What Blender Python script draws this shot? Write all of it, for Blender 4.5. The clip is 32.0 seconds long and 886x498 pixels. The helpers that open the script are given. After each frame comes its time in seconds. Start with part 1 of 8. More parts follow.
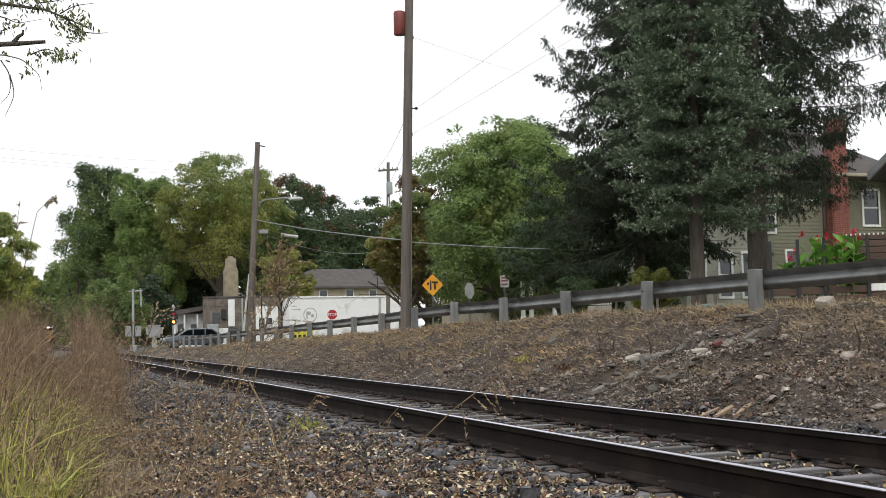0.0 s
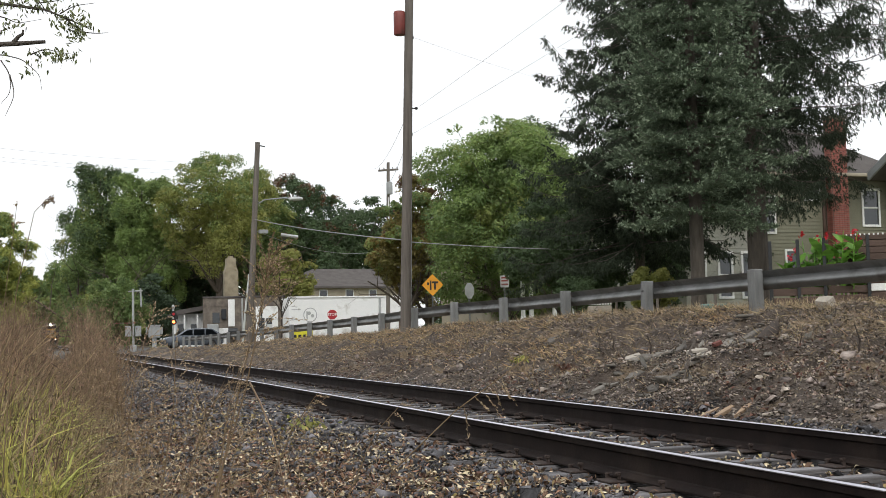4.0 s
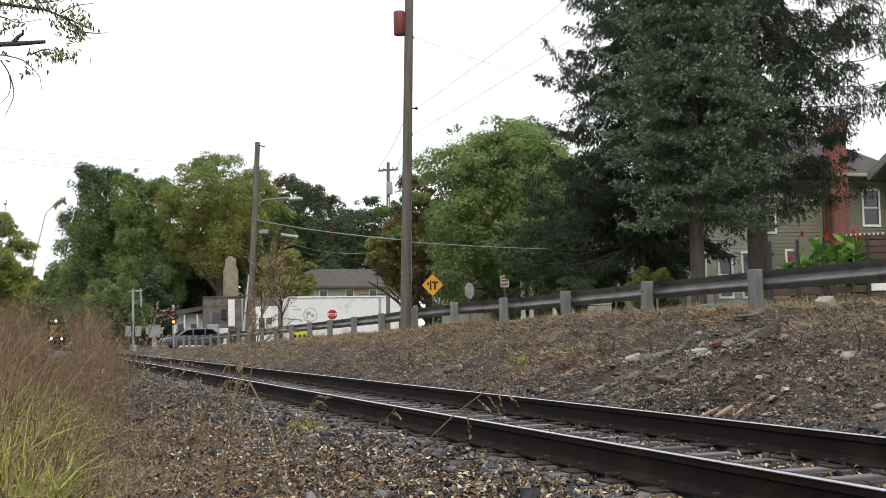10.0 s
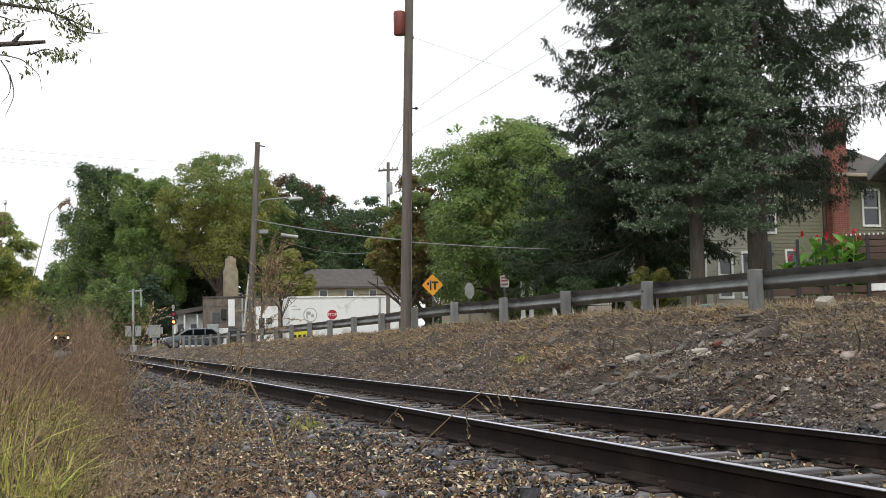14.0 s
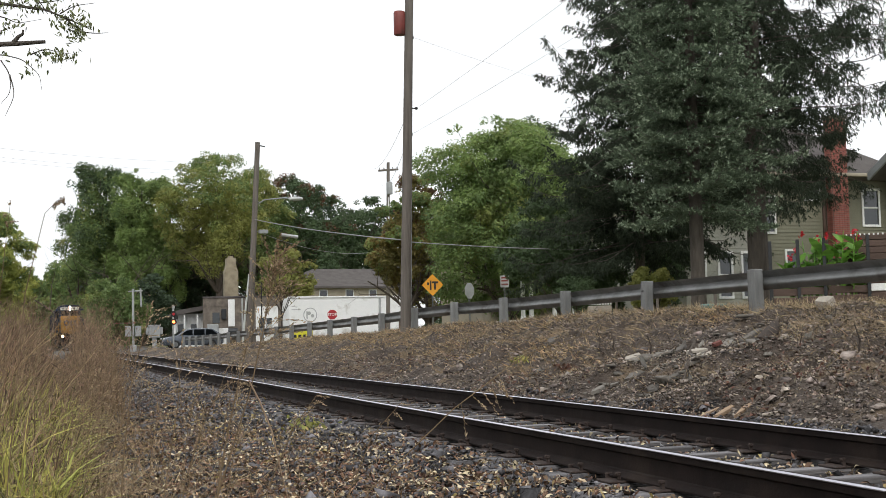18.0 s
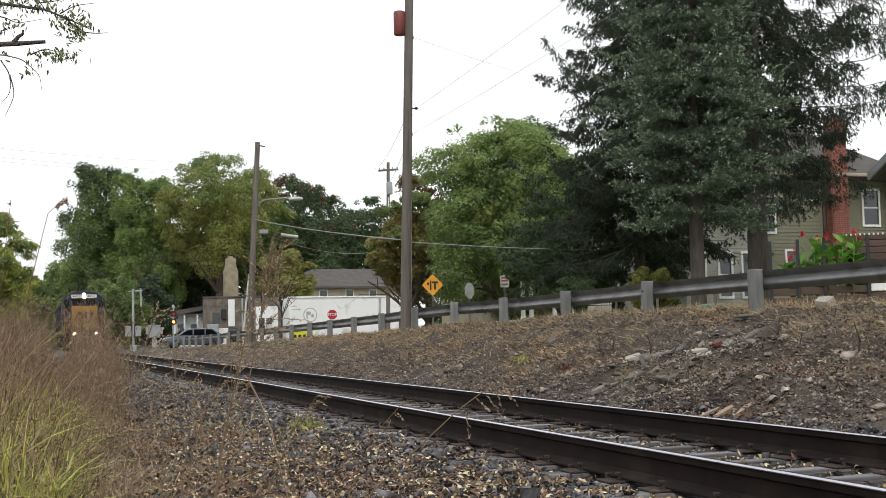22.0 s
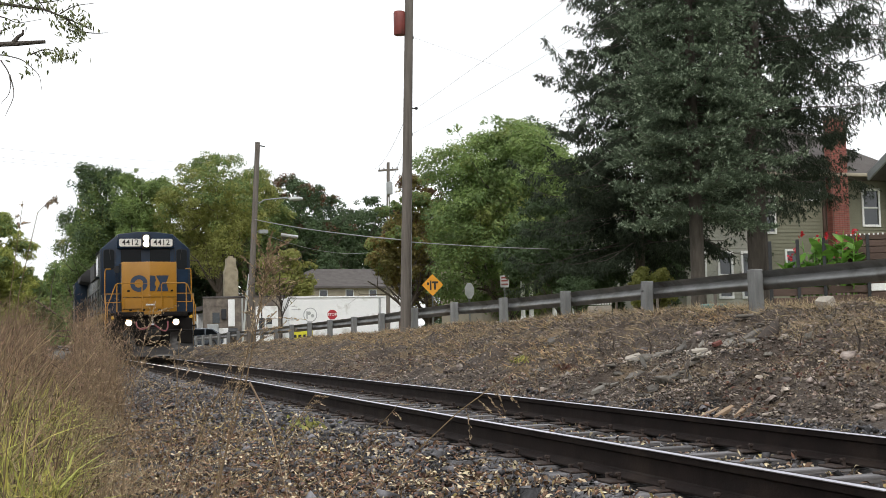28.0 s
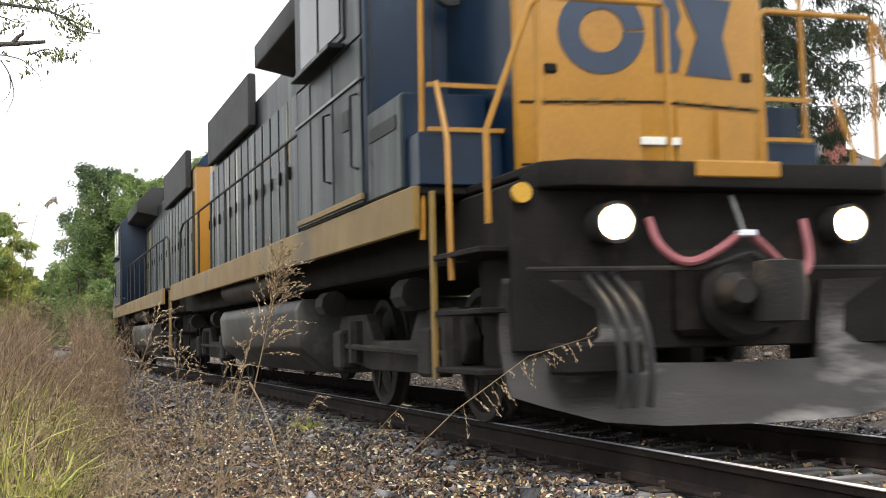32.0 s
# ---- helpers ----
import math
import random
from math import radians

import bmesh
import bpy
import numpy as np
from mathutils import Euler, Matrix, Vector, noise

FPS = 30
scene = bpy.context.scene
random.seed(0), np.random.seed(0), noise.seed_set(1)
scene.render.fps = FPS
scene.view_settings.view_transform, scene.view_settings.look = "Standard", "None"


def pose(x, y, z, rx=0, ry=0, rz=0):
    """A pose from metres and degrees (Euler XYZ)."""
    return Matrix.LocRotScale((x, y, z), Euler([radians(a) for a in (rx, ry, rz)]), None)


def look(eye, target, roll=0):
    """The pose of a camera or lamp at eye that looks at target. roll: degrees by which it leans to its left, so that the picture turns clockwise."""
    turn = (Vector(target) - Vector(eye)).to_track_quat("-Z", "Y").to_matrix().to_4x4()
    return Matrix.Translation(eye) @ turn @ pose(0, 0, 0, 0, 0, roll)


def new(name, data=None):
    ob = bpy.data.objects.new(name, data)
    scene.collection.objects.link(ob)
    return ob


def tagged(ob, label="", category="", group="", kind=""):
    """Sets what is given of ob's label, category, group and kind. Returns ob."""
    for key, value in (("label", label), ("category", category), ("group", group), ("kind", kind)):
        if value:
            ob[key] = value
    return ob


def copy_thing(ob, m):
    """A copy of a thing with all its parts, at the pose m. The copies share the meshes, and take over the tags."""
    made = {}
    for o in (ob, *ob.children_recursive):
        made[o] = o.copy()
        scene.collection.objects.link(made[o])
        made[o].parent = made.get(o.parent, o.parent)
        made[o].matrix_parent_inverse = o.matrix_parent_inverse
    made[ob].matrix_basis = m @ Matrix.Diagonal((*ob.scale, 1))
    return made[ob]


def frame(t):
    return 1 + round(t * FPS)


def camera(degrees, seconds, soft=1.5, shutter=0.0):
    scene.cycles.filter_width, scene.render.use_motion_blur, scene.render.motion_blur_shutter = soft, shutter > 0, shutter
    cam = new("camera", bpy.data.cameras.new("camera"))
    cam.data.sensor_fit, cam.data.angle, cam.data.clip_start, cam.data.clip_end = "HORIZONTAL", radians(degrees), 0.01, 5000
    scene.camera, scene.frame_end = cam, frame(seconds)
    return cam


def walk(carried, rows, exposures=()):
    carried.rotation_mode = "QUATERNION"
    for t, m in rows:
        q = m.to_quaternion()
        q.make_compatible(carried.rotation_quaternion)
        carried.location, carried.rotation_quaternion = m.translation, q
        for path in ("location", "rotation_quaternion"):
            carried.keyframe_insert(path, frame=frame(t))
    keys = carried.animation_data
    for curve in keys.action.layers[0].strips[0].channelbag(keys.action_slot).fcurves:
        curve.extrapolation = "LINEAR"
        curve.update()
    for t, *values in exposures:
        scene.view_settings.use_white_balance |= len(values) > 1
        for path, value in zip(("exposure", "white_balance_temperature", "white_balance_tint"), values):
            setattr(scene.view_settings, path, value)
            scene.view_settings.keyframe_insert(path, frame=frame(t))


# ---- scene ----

# World axes: y runs along the track away from the camera, x to the right of it, z up from the top of the rails.
EYE = (0.0, 0.0, 0.670)
YAW, PITCH, ROLL = 18.44, 3.89, -1.34
LENS = 39.25
RAIL_X = (3.269, 4.774)          # centre lines of the two rail heads
TRACK_X = 4.0215

cam = camera(LENS, 32.0, soft=0.8, shutter=0.25)
_aim = Vector((math.sin(radians(YAW)) * math.cos(radians(PITCH)), math.cos(radians(YAW)) * math.cos(radians(PITCH)), math.sin(radians(PITCH))))
_view = look(EYE, Vector(EYE) + _aim * 20, ROLL)
walk(cam, [(0.0, _view), (32.0, _view)], exposures=[(0.0, 0.0), (19.0, 0.0), (24.0, 0.07), (25.5, 0.10), (29.0, 0.08), (30.5, 0.0), (31.0, 0.08), (31.5, 0.42), (32.0, 0.74)])

# ---- sky and light: a bright overcast afternoon ----
world = bpy.data.worlds.new("overcast_sky")
scene.world = world
world.use_nodes = True
_n, _l = world.node_tree.nodes, world.node_tree.links
_n.clear()
_sky = _n.new("ShaderNodeTexSky")
_sky.sky_type, _sky.sun_disc = "NISHITA", False
_sky.sun_elevation, _sky.sun_rotation = radians(48), radians(200)
_sky.air_density, _sky.dust_density, _sky.ozone_density = 1.0, 4.0, 1.0
_hsv = _n.new("ShaderNodeHueSaturation")
_hsv.inputs["Saturation"].default_value = 0.12
_hsv.inputs["Value"].default_value = 1.0
_cloud = _n.new("ShaderNodeMix")
_cloud.data_type = "RGBA"
_cloud.inputs[0].default_value = 0.72
_cloud.inputs[7].default_value = (9.6, 9.8, 10.0, 1)
_bg = _n.new("ShaderNodeBackground")
_bg.inputs["Strength"].default_value = 0.135
_out = _n.new("ShaderNodeOutputWorld")
_l.new(_sky.outputs[0], _hsv.inputs["Color"])
_l.new(_hsv.outputs[0], _cloud.inputs[6])
_l.new(_cloud.outputs[2], _bg.inputs["Color"])
_l.new(_bg.outputs[0], _out.inputs["Surface"])

sun = new("sun", bpy.data.lights.new("sun", "SUN"))
sun.data.energy, sun.data.angle, sun.data.color = 0.9, radians(25), (1.0, 0.97, 0.92)
sun.matrix_world = look((-14, -38, 45), (0, 0, 0))

# ---- tools ----
RNG = np.random.default_rng(7)


def rgb(h):
    c = [int(h[i:i + 2], 16) / 255 for i in (0, 2, 4)]
    return tuple((v / 12.92 if v <= 0.04045 else ((v + 0.055) / 1.055) ** 2.4) for v in c) + (1,)


def material(name, c1, c2=None, scale=3.0, rough=0.8, metal=0.0, bump=0.3, fine=60.0, c3=None, amount=0.5, island=0.0, pieces=0.0,
             stretch=(1, 1, 1), spec=0.5, glow=0.0, thin=0.0, relief=0.02, sheer=0.0):
    """Noise at two scales between c1 and c2, patches of c3, variation by island or by object, bump."""
    m = bpy.data.materials.new(name)
    m.use_nodes = True
    n, l = m.node_tree.nodes, m.node_tree.links
    b = n["Principled BSDF"]
    b.inputs["Roughness"].default_value, b.inputs["Metallic"].default_value = rough, metal
    b.inputs["Specular IOR Level"].default_value = spec
    c2 = c2 or c1
    tex = n.new("ShaderNodeTexCoord")
    mp = n.new("ShaderNodeMapping")
    mp.inputs["Scale"].default_value = stretch
    l.new(tex.outputs["Object"], mp.inputs["Vector"])

    def noise_at(s, detail=4.0, w=0.55):
        t = n.new("ShaderNodeTexNoise")
        t.inputs["Scale"].default_value, t.inputs["Detail"].default_value, t.inputs["Roughness"].default_value = s, detail, w
        l.new(mp.outputs[0], t.inputs["Vector"])
        return t

    def span(src, a, bb):
        r = n.new("ShaderNodeMapRange")
        r.inputs["From Min"].default_value, r.inputs["From Max"].default_value = a, bb
        l.new(src, r.inputs["Value"])
        return r.outputs[0]

    def mix(fac, a, bb, mode="MIX"):
        x = n.new("ShaderNodeMix")
        x.data_type, x.blend_type = "RGBA", mode
        for s, v in ((0, fac), (6, a), (7, bb)):
            if hasattr(v, "is_linked"):
                l.new(v, x.inputs[s])
            else:
                x.inputs[s].default_value = v
        return x.outputs[2]

    big, small = noise_at(scale), noise_at(fine, 3.0, 0.6)
    col = mix(span(big.outputs[0], 0.3, 0.7), c1, c2)
    col = mix(0.35, col, mix(span(small.outputs[0], 0.25, 0.75), tuple(v * 0.45 for v in c1[:3]) + (1,), tuple(min(1, v * 1.5) for v in c2[:3]) + (1,)))
    if c3:
        patch = noise_at(scale * 0.37, 5.0, 0.65)
        col = mix(span(patch.outputs[0], 0.62 - 0.24 * amount, 0.74 - 0.2 * amount), col, c3)
    if island or pieces:
        src = n.new("ShaderNodeNewGeometry").outputs["Random Per Island"] if island else n.new("ShaderNodeObjectInfo").outputs["Random"]
        k = island or pieces
        hs = n.new("ShaderNodeHueSaturation")
        l.new(col, hs.inputs["Color"])
        r = n.new("ShaderNodeMapRange")
        r.inputs["To Min"].default_value, r.inputs["To Max"].default_value = 1 - k, 1 + k
        l.new(src, r.inputs["Value"])
        l.new(r.outputs[0], hs.inputs["Value"])
        w = n.new("ShaderNodeMath")
        w.operation = "MULTIPLY_ADD"
        w.inputs[1].default_value, w.inputs[2].default_value = 0.06 * k, 0.5 - 0.03 * k
        fr = n.new("ShaderNodeMath")
        fr.operation = "FRACT"
        m10 = n.new("ShaderNodeMath")
        m10.operation = "MULTIPLY"
        m10.inputs[1].default_value = 17.3
        l.new(src, m10.inputs[0]), l.new(m10.outputs[0], fr.inputs[0]), l.new(fr.outputs[0], w.inputs[0]), l.new(w.outputs[0], hs.inputs["Hue"])
        col = hs.outputs[0]
    l.new(col, b.inputs["Base Color"])
    rr = n.new("ShaderNodeMapRange")
    rr.inputs["To Min"].default_value, rr.inputs["To Max"].default_value = max(0.03, rough - 0.12), min(1, rough + 0.12)
    l.new(big.outputs[0], rr.inputs["Value"]), l.new(rr.outputs[0], b.inputs["Roughness"])
    if bump:
        bp = n.new("ShaderNodeBump")
        bp.inputs["Strength"].default_value, bp.inputs["Distance"].default_value = bump, relief
        l.new(small.outputs[0], bp.inputs["Height"]), l.new(bp.outputs[0], b.inputs["Normal"])
    if glow:
        b.inputs["Emission Color"].default_value, b.inputs["Emission Strength"].default_value = c1, glow
    if sheer:
        tr = n.new("ShaderNodeBsdfTranslucent")
        l.new(col, tr.inputs["Color"])
        ad = n.new("ShaderNodeMixShader")
        ad.inputs[0].default_value = sheer
        l.new(b.outputs[0], ad.inputs[1]), l.new(tr.outputs[0], ad.inputs[2]), l.new(ad.outputs[0], n["Material Output"].inputs["Surface"])
    return m


class Shape:
    """Collects the faces of one mesh."""

    def __init__(self):
        self.v, self.f = [], []

    def add(self, verts, faces, m=None):
        k = len(self.v)
        self.v += [tuple(m @ Vector(p)) if m else tuple(p) for p in verts]
        self.f += [tuple(i + k for i in q) for q in faces]
        return self

    def box(self, x0, y0, z0, x1, y1, z1, c=0.0, m=None):
        """A box between two corners, its edges bevelled by c."""
        if c <= 0:
            v = [(x, y, z) for z in (z0, z1) for y in (y0, y1) for x in (x0, x1)]
            return self.add(v, [(0, 2, 3, 1), (4, 5, 7, 6), (0, 1, 5, 4), (2, 6, 7, 3), (0, 4, 6, 2), (1, 3, 7, 5)], m)
        c = min(c, abs(x1 - x0) * 0.45, abs(y1 - y0) * 0.45, abs(z1 - z0) * 0.45)
        v, idx = [], {}
        for ax in range(3):
            for sx in (0, 1):
                for sy in (0, 1):
                    for sz in (0, 1):
                        s = (sx, sy, sz)
                        p = [(x0, x1)[sx], (y0, y1)[sy], (z0, z1)[sz]]
                        for o in range(3):
                            if o != ax:
                                p[o] += c if s[o] == 0 else -c
                        idx[ax, s] = len(v)
                        v.append(p)
        f = []
        for ax in range(3):
            a, b = (ax + 1) % 3, (ax + 2) % 3
            for side in (0, 1):
                q = []
                for i, j in ((0, 0), (1, 0), (1, 1), (0, 1)):
                    s = [0, 0, 0]
                    s[ax], s[a], s[b] = side, i, j
                    q.append(idx[ax, tuple(s)])
                f.append(q if side else q[::-1])
        for ax in range(3):
            a, b = (ax + 1) % 3, (ax + 2) % 3
            for i in (0, 1):
                for j in (0, 1):
                    s0, s1 = [0, 0, 0], [0, 0, 0]
                    s0[a], s0[b], s1[a], s1[b], s1[ax] = i, j, i, j, 1
                    q = [idx[a, tuple(s0)], idx[a, tuple(s1)], idx[b, tuple(s1)], idx[b, tuple(s0)]]
                    f.append(q if i != j else q[::-1])
        for sx in (0, 1):
            for sy in (0, 1):
                for sz in (0, 1):
                    q = [idx[ax, (sx, sy, sz)] for ax in range(3)]
                    f.append(q if (sx + sy + sz) % 2 else q[::-1])
        return self.add(v, f, m)

    def tube(self, pts, r, n=8, m=None, caps=True):
        """A round bar along pts; r is one radius or one a point."""
        pts = [Vector(p) for p in pts]
        rs = r if isinstance(r, (list, tuple)) else [r] * len(pts)
        v, f = [], []
        for i, p in enumerate(pts):
            d = (pts[min(i + 1, len(pts) - 1)] - pts[max(i - 1, 0)]).normalized()
            a = d.orthogonal().normalized() if i == 0 else (a - d * a.dot(d)).normalized()
            b = d.cross(a)
            v += [p + (a * math.cos(k * math.tau / n) + b * math.sin(k * math.tau / n)) * rs[i] for k in range(n)]
            if i:
                f += [((i - 1) * n + k, (i - 1) * n + (k + 1) % n, i * n + (k + 1) % n, i * n + k) for k in range(n)]
        if caps:
            f += [tuple(range(n))[::-1], tuple(range((len(pts) - 1) * n, len(pts) * n))]
        return self.add(v, f, m)

    def prism(self, outline, a, b, axis="y", m=None):
        """An outline (2D points) drawn out from a to b along an axis."""
        def put(p, q):
            return {"y": (p[0], q, p[1]), "x": (q, p[0], p[1]), "z": (p[0], p[1], q)}[axis]
        n = len(outline)
        v = [put(p, a) for p in outline] + [put(p, b) for p in outline]
        f = [tuple(range(n)), tuple(range(2 * n - 1, n - 1, -1))] + [(i, n + i, n + (i + 1) % n, (i + 1) % n) for i in range(n)]
        return self.add(v, f, m)

    def turned(self, profile, n=16, m=None):
        """A solid of revolution about z from (radius, z) points."""
        v = [(r * math.cos(k * math.tau / n), r * math.sin(k * math.tau / n), z) for r, z in profile for k in range(n)]
        f = [(i * n + k, i * n + (k + 1) % n, (i + 1) * n + (k + 1) % n, (i + 1) * n + k) for i in range(len(profile) - 1) for k in range(n)]
        f += [tuple(range(n))[::-1], tuple(range((len(profile) - 1) * n, len(profile) * n))]
        return self.add(v, f, m)

    def mesh(self, name, mat, smooth=False, soft=0.0):
        me = bpy.data.meshes.new(name)
        me.from_pydata(self.v, [], self.f)
        bm = bmesh.new()
        bm.from_mesh(me)
        if soft:
            bmesh.ops.recalc_face_normals(bm, faces=bm.faces)
            bmesh.ops.bevel(bm, geom=[e for e in bm.edges if e.calc_face_angle(0) > 0.2], offset=soft, segments=2, affect="EDGES", profile=0.5)
        bmesh.ops.recalc_face_normals(bm, faces=bm.faces)
        bm.to_mesh(me)
        bm.free()
        if smooth:
            me.shade_smooth()
            me.set_sharp_from_angle(angle=radians(40))
        me.materials.append(mat)
        return me


def part(name, shape, mat, parent=None, label="", smooth=False, m=None, soft=0.0):
    """One mesh object under a thing or a part (or a thing of its own)."""
    ob = new(name, shape.mesh(name, mat, smooth or soft > 0, soft) if isinstance(shape, Shape) else shape)
    if parent:
        ob.parent = parent
    if m is not None:
        ob.matrix_basis = m
    return tagged(ob, label)


def thing(name, m, label, category, group="", kind=""):
    ob = new(name)
    ob.empty_display_size = 0.2
    ob.matrix_basis = m
    return tagged(ob, label, category, group, kind)


def cards(name, verts, mat, corners=4):
    """A mesh of many loose faces; verts: (n, corners, 3)."""
    n = len(verts)
    me = bpy.data.meshes.new(name)
    me.vertices.add(n * corners)
    me.vertices.foreach_set("co", np.asarray(verts, dtype=np.float32).ravel())
    me.loops.add(n * corners)
    me.loops.foreach_set("vertex_index", np.arange(n * corners, dtype=np.int32))
    me.polygons.add(n)
    me.polygons.foreach_set("loop_start", np.arange(0, n * corners, corners, dtype=np.int32))
    me.polygons.foreach_set("loop_total", np.full(n, corners, dtype=np.int32))
    me.update(calc_edges=True)
    me.materials.append(mat)
    return me


def solids(name, verts, faces, mat):
    """A mesh of many alike solids; verts: (n, k, 3), faces: (f, c) into k."""
    n, k = verts.shape[:2]
    faces = np.asarray(faces)
    c = faces.shape[1]
    me = bpy.data.meshes.new(name)
    me.vertices.add(n * k)
    me.vertices.foreach_set("co", verts.astype(np.float32).ravel())
    idx = (faces[None] + (np.arange(n) * k)[:, None, None]).astype(np.int32)
    me.loops.add(idx.size)
    me.loops.foreach_set("vertex_index", idx.ravel())
    me.polygons.add(n * len(faces))
    me.polygons.foreach_set("loop_start", np.arange(0, idx.size, c, dtype=np.int32))
    me.polygons.foreach_set("loop_total", np.full(n * len(faces), c, dtype=np.int32))
    me.update(calc_edges=True)
    me.materials.append(mat)
    return me


def unit(v):
    return v / np.maximum(np.linalg.norm(v, axis=-1, keepdims=True), 1e-9)


def leaf_faces(centres, length, width, along=None, spread=1.0, rng=RNG):
    """Pointed leaf faces at the centres, turned at random, or roughly along given directions."""
    n = len(centres)
    d = unit(rng.normal(size=(n, 3))) if along is None else unit(along + rng.normal(size=(n, 3)) * spread)
    s = unit(np.cross(d, rng.normal(size=(n, 3))))
    ln = (np.asarray(length) * rng.uniform(0.6, 1.3, n))[:, None]
    w = (np.asarray(width) * rng.uniform(0.6, 1.3, n))[:, None]
    return np.stack([centres - d * ln / 2, centres + s * w / 2 - d * ln * 0.05, centres + d * ln / 2, centres - s * w / 2 - d * ln * 0.05], axis=1)


def vnoise(x, y, seed=0):
    """Smooth value noise on arrays."""
    x, y = np.asarray(x, float), np.asarray(y, float)
    xi, yi = np.floor(x).astype(np.int64), np.floor(y).astype(np.int64)
    fx, fy = x - xi, y - yi
    fx, fy = fx * fx * (3 - 2 * fx), fy * fy * (3 - 2 * fy)

    def h(a, b):
        k = (a * 374761393 + b * 668265263 + seed * 1442695) & 0x7FFFFFFF
        k = ((k ^ (k >> 13)) * 1274126177) & 0x7FFFFFFF
        return ((k ^ (k >> 16)) & 0xFFFF) / 65535.0
    return (h(xi, yi) * (1 - fx) + h(xi + 1, yi) * fx) * (1 - fy) + (h(xi, yi + 1) * (1 - fx) + h(xi + 1, yi + 1) * fx) * fy


# ---- materials of the setting ----
M_BALLAST = material("ballast_ground", rgb("201f20"), rgb("121112"), scale=5, fine=45, bump=0.9, c3=rgb("5d4a36"), amount=0.5, relief=0.03)
M_BANK = material("bank_soil", rgb("74665a"), rgb("332a24"), scale=3.2, fine=22, bump=1.0, c3=rgb("86735a"), amount=0.4, relief=0.12)
M_SOIL = material("weedy_soil", rgb("4a3d2b"), rgb("332d1e"), scale=0.8, fine=20, bump=0.8, c3=rgb("55603a"), amount=0.5, relief=0.04)
M_LAWN = material("lawn", rgb("5f6b3a"), rgb("6f6a48"), scale=0.5, fine=18, bump=0.6, c3=rgb("7b6d4c"), amount=0.4)
M_ASPHALT = material("asphalt", rgb("4a4a4a"), rgb("555350"), scale=0.7, fine=90, bump=0.3, rough=0.85)
M_RUBBLE = material("bank_rubble", rgb("c0b3a9"), rgb("483d36"), scale=9, fine=80, bump=0.4, island=0.75, relief=0.01)
M_STONE = material("ballast_stone", rgb("868488"), rgb("1f1e20"), scale=9, fine=80, bump=0.4, island=0.85, relief=0.01)
M_LITTER = material("grey_brown_litter", rgb("ae9d88"), rgb("3a312c"), scale=6, fine=50, bump=0.2, island=0.9, rough=0.8)
M_PALE = material("pale_tan_leaf", rgb("dccfb2"), rgb("9c8b6c"), scale=6, fine=50, bump=0.2, island=0.5, rough=0.7)
M_FALLEN = material("fallen_leaf", rgb("8a6a50"), rgb("422e24"), scale=6, fine=50, bump=0.2, island=0.55, rough=0.7)
M_SHRED = material("leaf_shred", rgb("a58a68"), rgb("5a3c2a"), scale=6, fine=50, bump=0.2, island=0.85, rough=0.75)
M_YLEAF = material("yellow_fallen_leaf", rgb("b8a56a"), rgb("8f7d50"), scale=6, fine=50, bump=0.2, island=0.4, rough=0.7)
M_RLEAF = material("red_brown_fallen_leaf", rgb("74503f"), rgb("4c3429"), scale=6, fine=50, bump=0.2, island=0.45, rough=0.7)
M_RUST = material("rail_rust", rgb("261b18"), rgb("181211"), scale=4, fine=70, bump=0.35, rough=0.75, spec=0.2, c3=rgb("2e2520"), amount=0.4, relief=0.006)
M_SHINE = material("polished_rail", rgb("eeecf6"), rgb("d8d6e4"), scale=6, fine=90, bump=0.0, rough=0.5, metal=1.0)
M_TIE = material("weathered_tie", rgb("9b999b"), rgb("555254"), scale=3, fine=30, bump=0.7, stretch=(0.25, 3, 3), pieces=0.35, c3=rgb("35302c"), amount=0.4)
M_SPIKE = material("rusty_iron", rgb("2e2522"), rgb("40322b"), scale=9, fine=60, bump=0.4, rough=0.7)
M_GALV = material("galvanised_steel", rgb("8c8d8c"), rgb("636463"), scale=2.5, fine=40, bump=0.15, rough=0.42, metal=0.6, c3=rgb("4a4642"), amount=0.4)
M_POST = material("weathered_grey_post", rgb("8f908e"), rgb("6c6d6c"), scale=4, fine=45, bump=0.4, stretch=(3, 3, 0.4), pieces=0.15, rough=0.8)
M_POLE = material("weathered_pole", rgb("7d766e"), rgb("5a534d"), scale=3, fine=40, bump=0.5, stretch=(4, 4, 0.25), rough=0.9)
M_WIRE = material("cable", rgb("8a8a8a"), rgb("979797"), rough=0.6, bump=0)
M_GREYMETAL = material("grey_painted_metal", rgb("a9acac"), rgb("8d9090"), scale=3, fine=40, bump=0.1, rough=0.5)
M_SLATE = material("grey_slate", rgb("868078"), rgb("4b4641"), scale=5, fine=40, bump=0.8, pieces=0.4, rough=0.75)

# ---- ground: one sheet, track bed, ballast shoulders, bank up to the street ----
CREST = [(-30, 0.62), (10, 0.78), (17.6, 0.90), (21.5, 0.97), (25, 0.93), (29, 0.87), (33, 0.83), (37, 0.78), (41, 0.70), (48, 0.60), (60, 0.42), (80, 0.15), (95, 0.0), (130, 0.0)]


def crest(y):
    return np.interp(y, [c[0] for c in CREST], [c[1] for c in CREST])


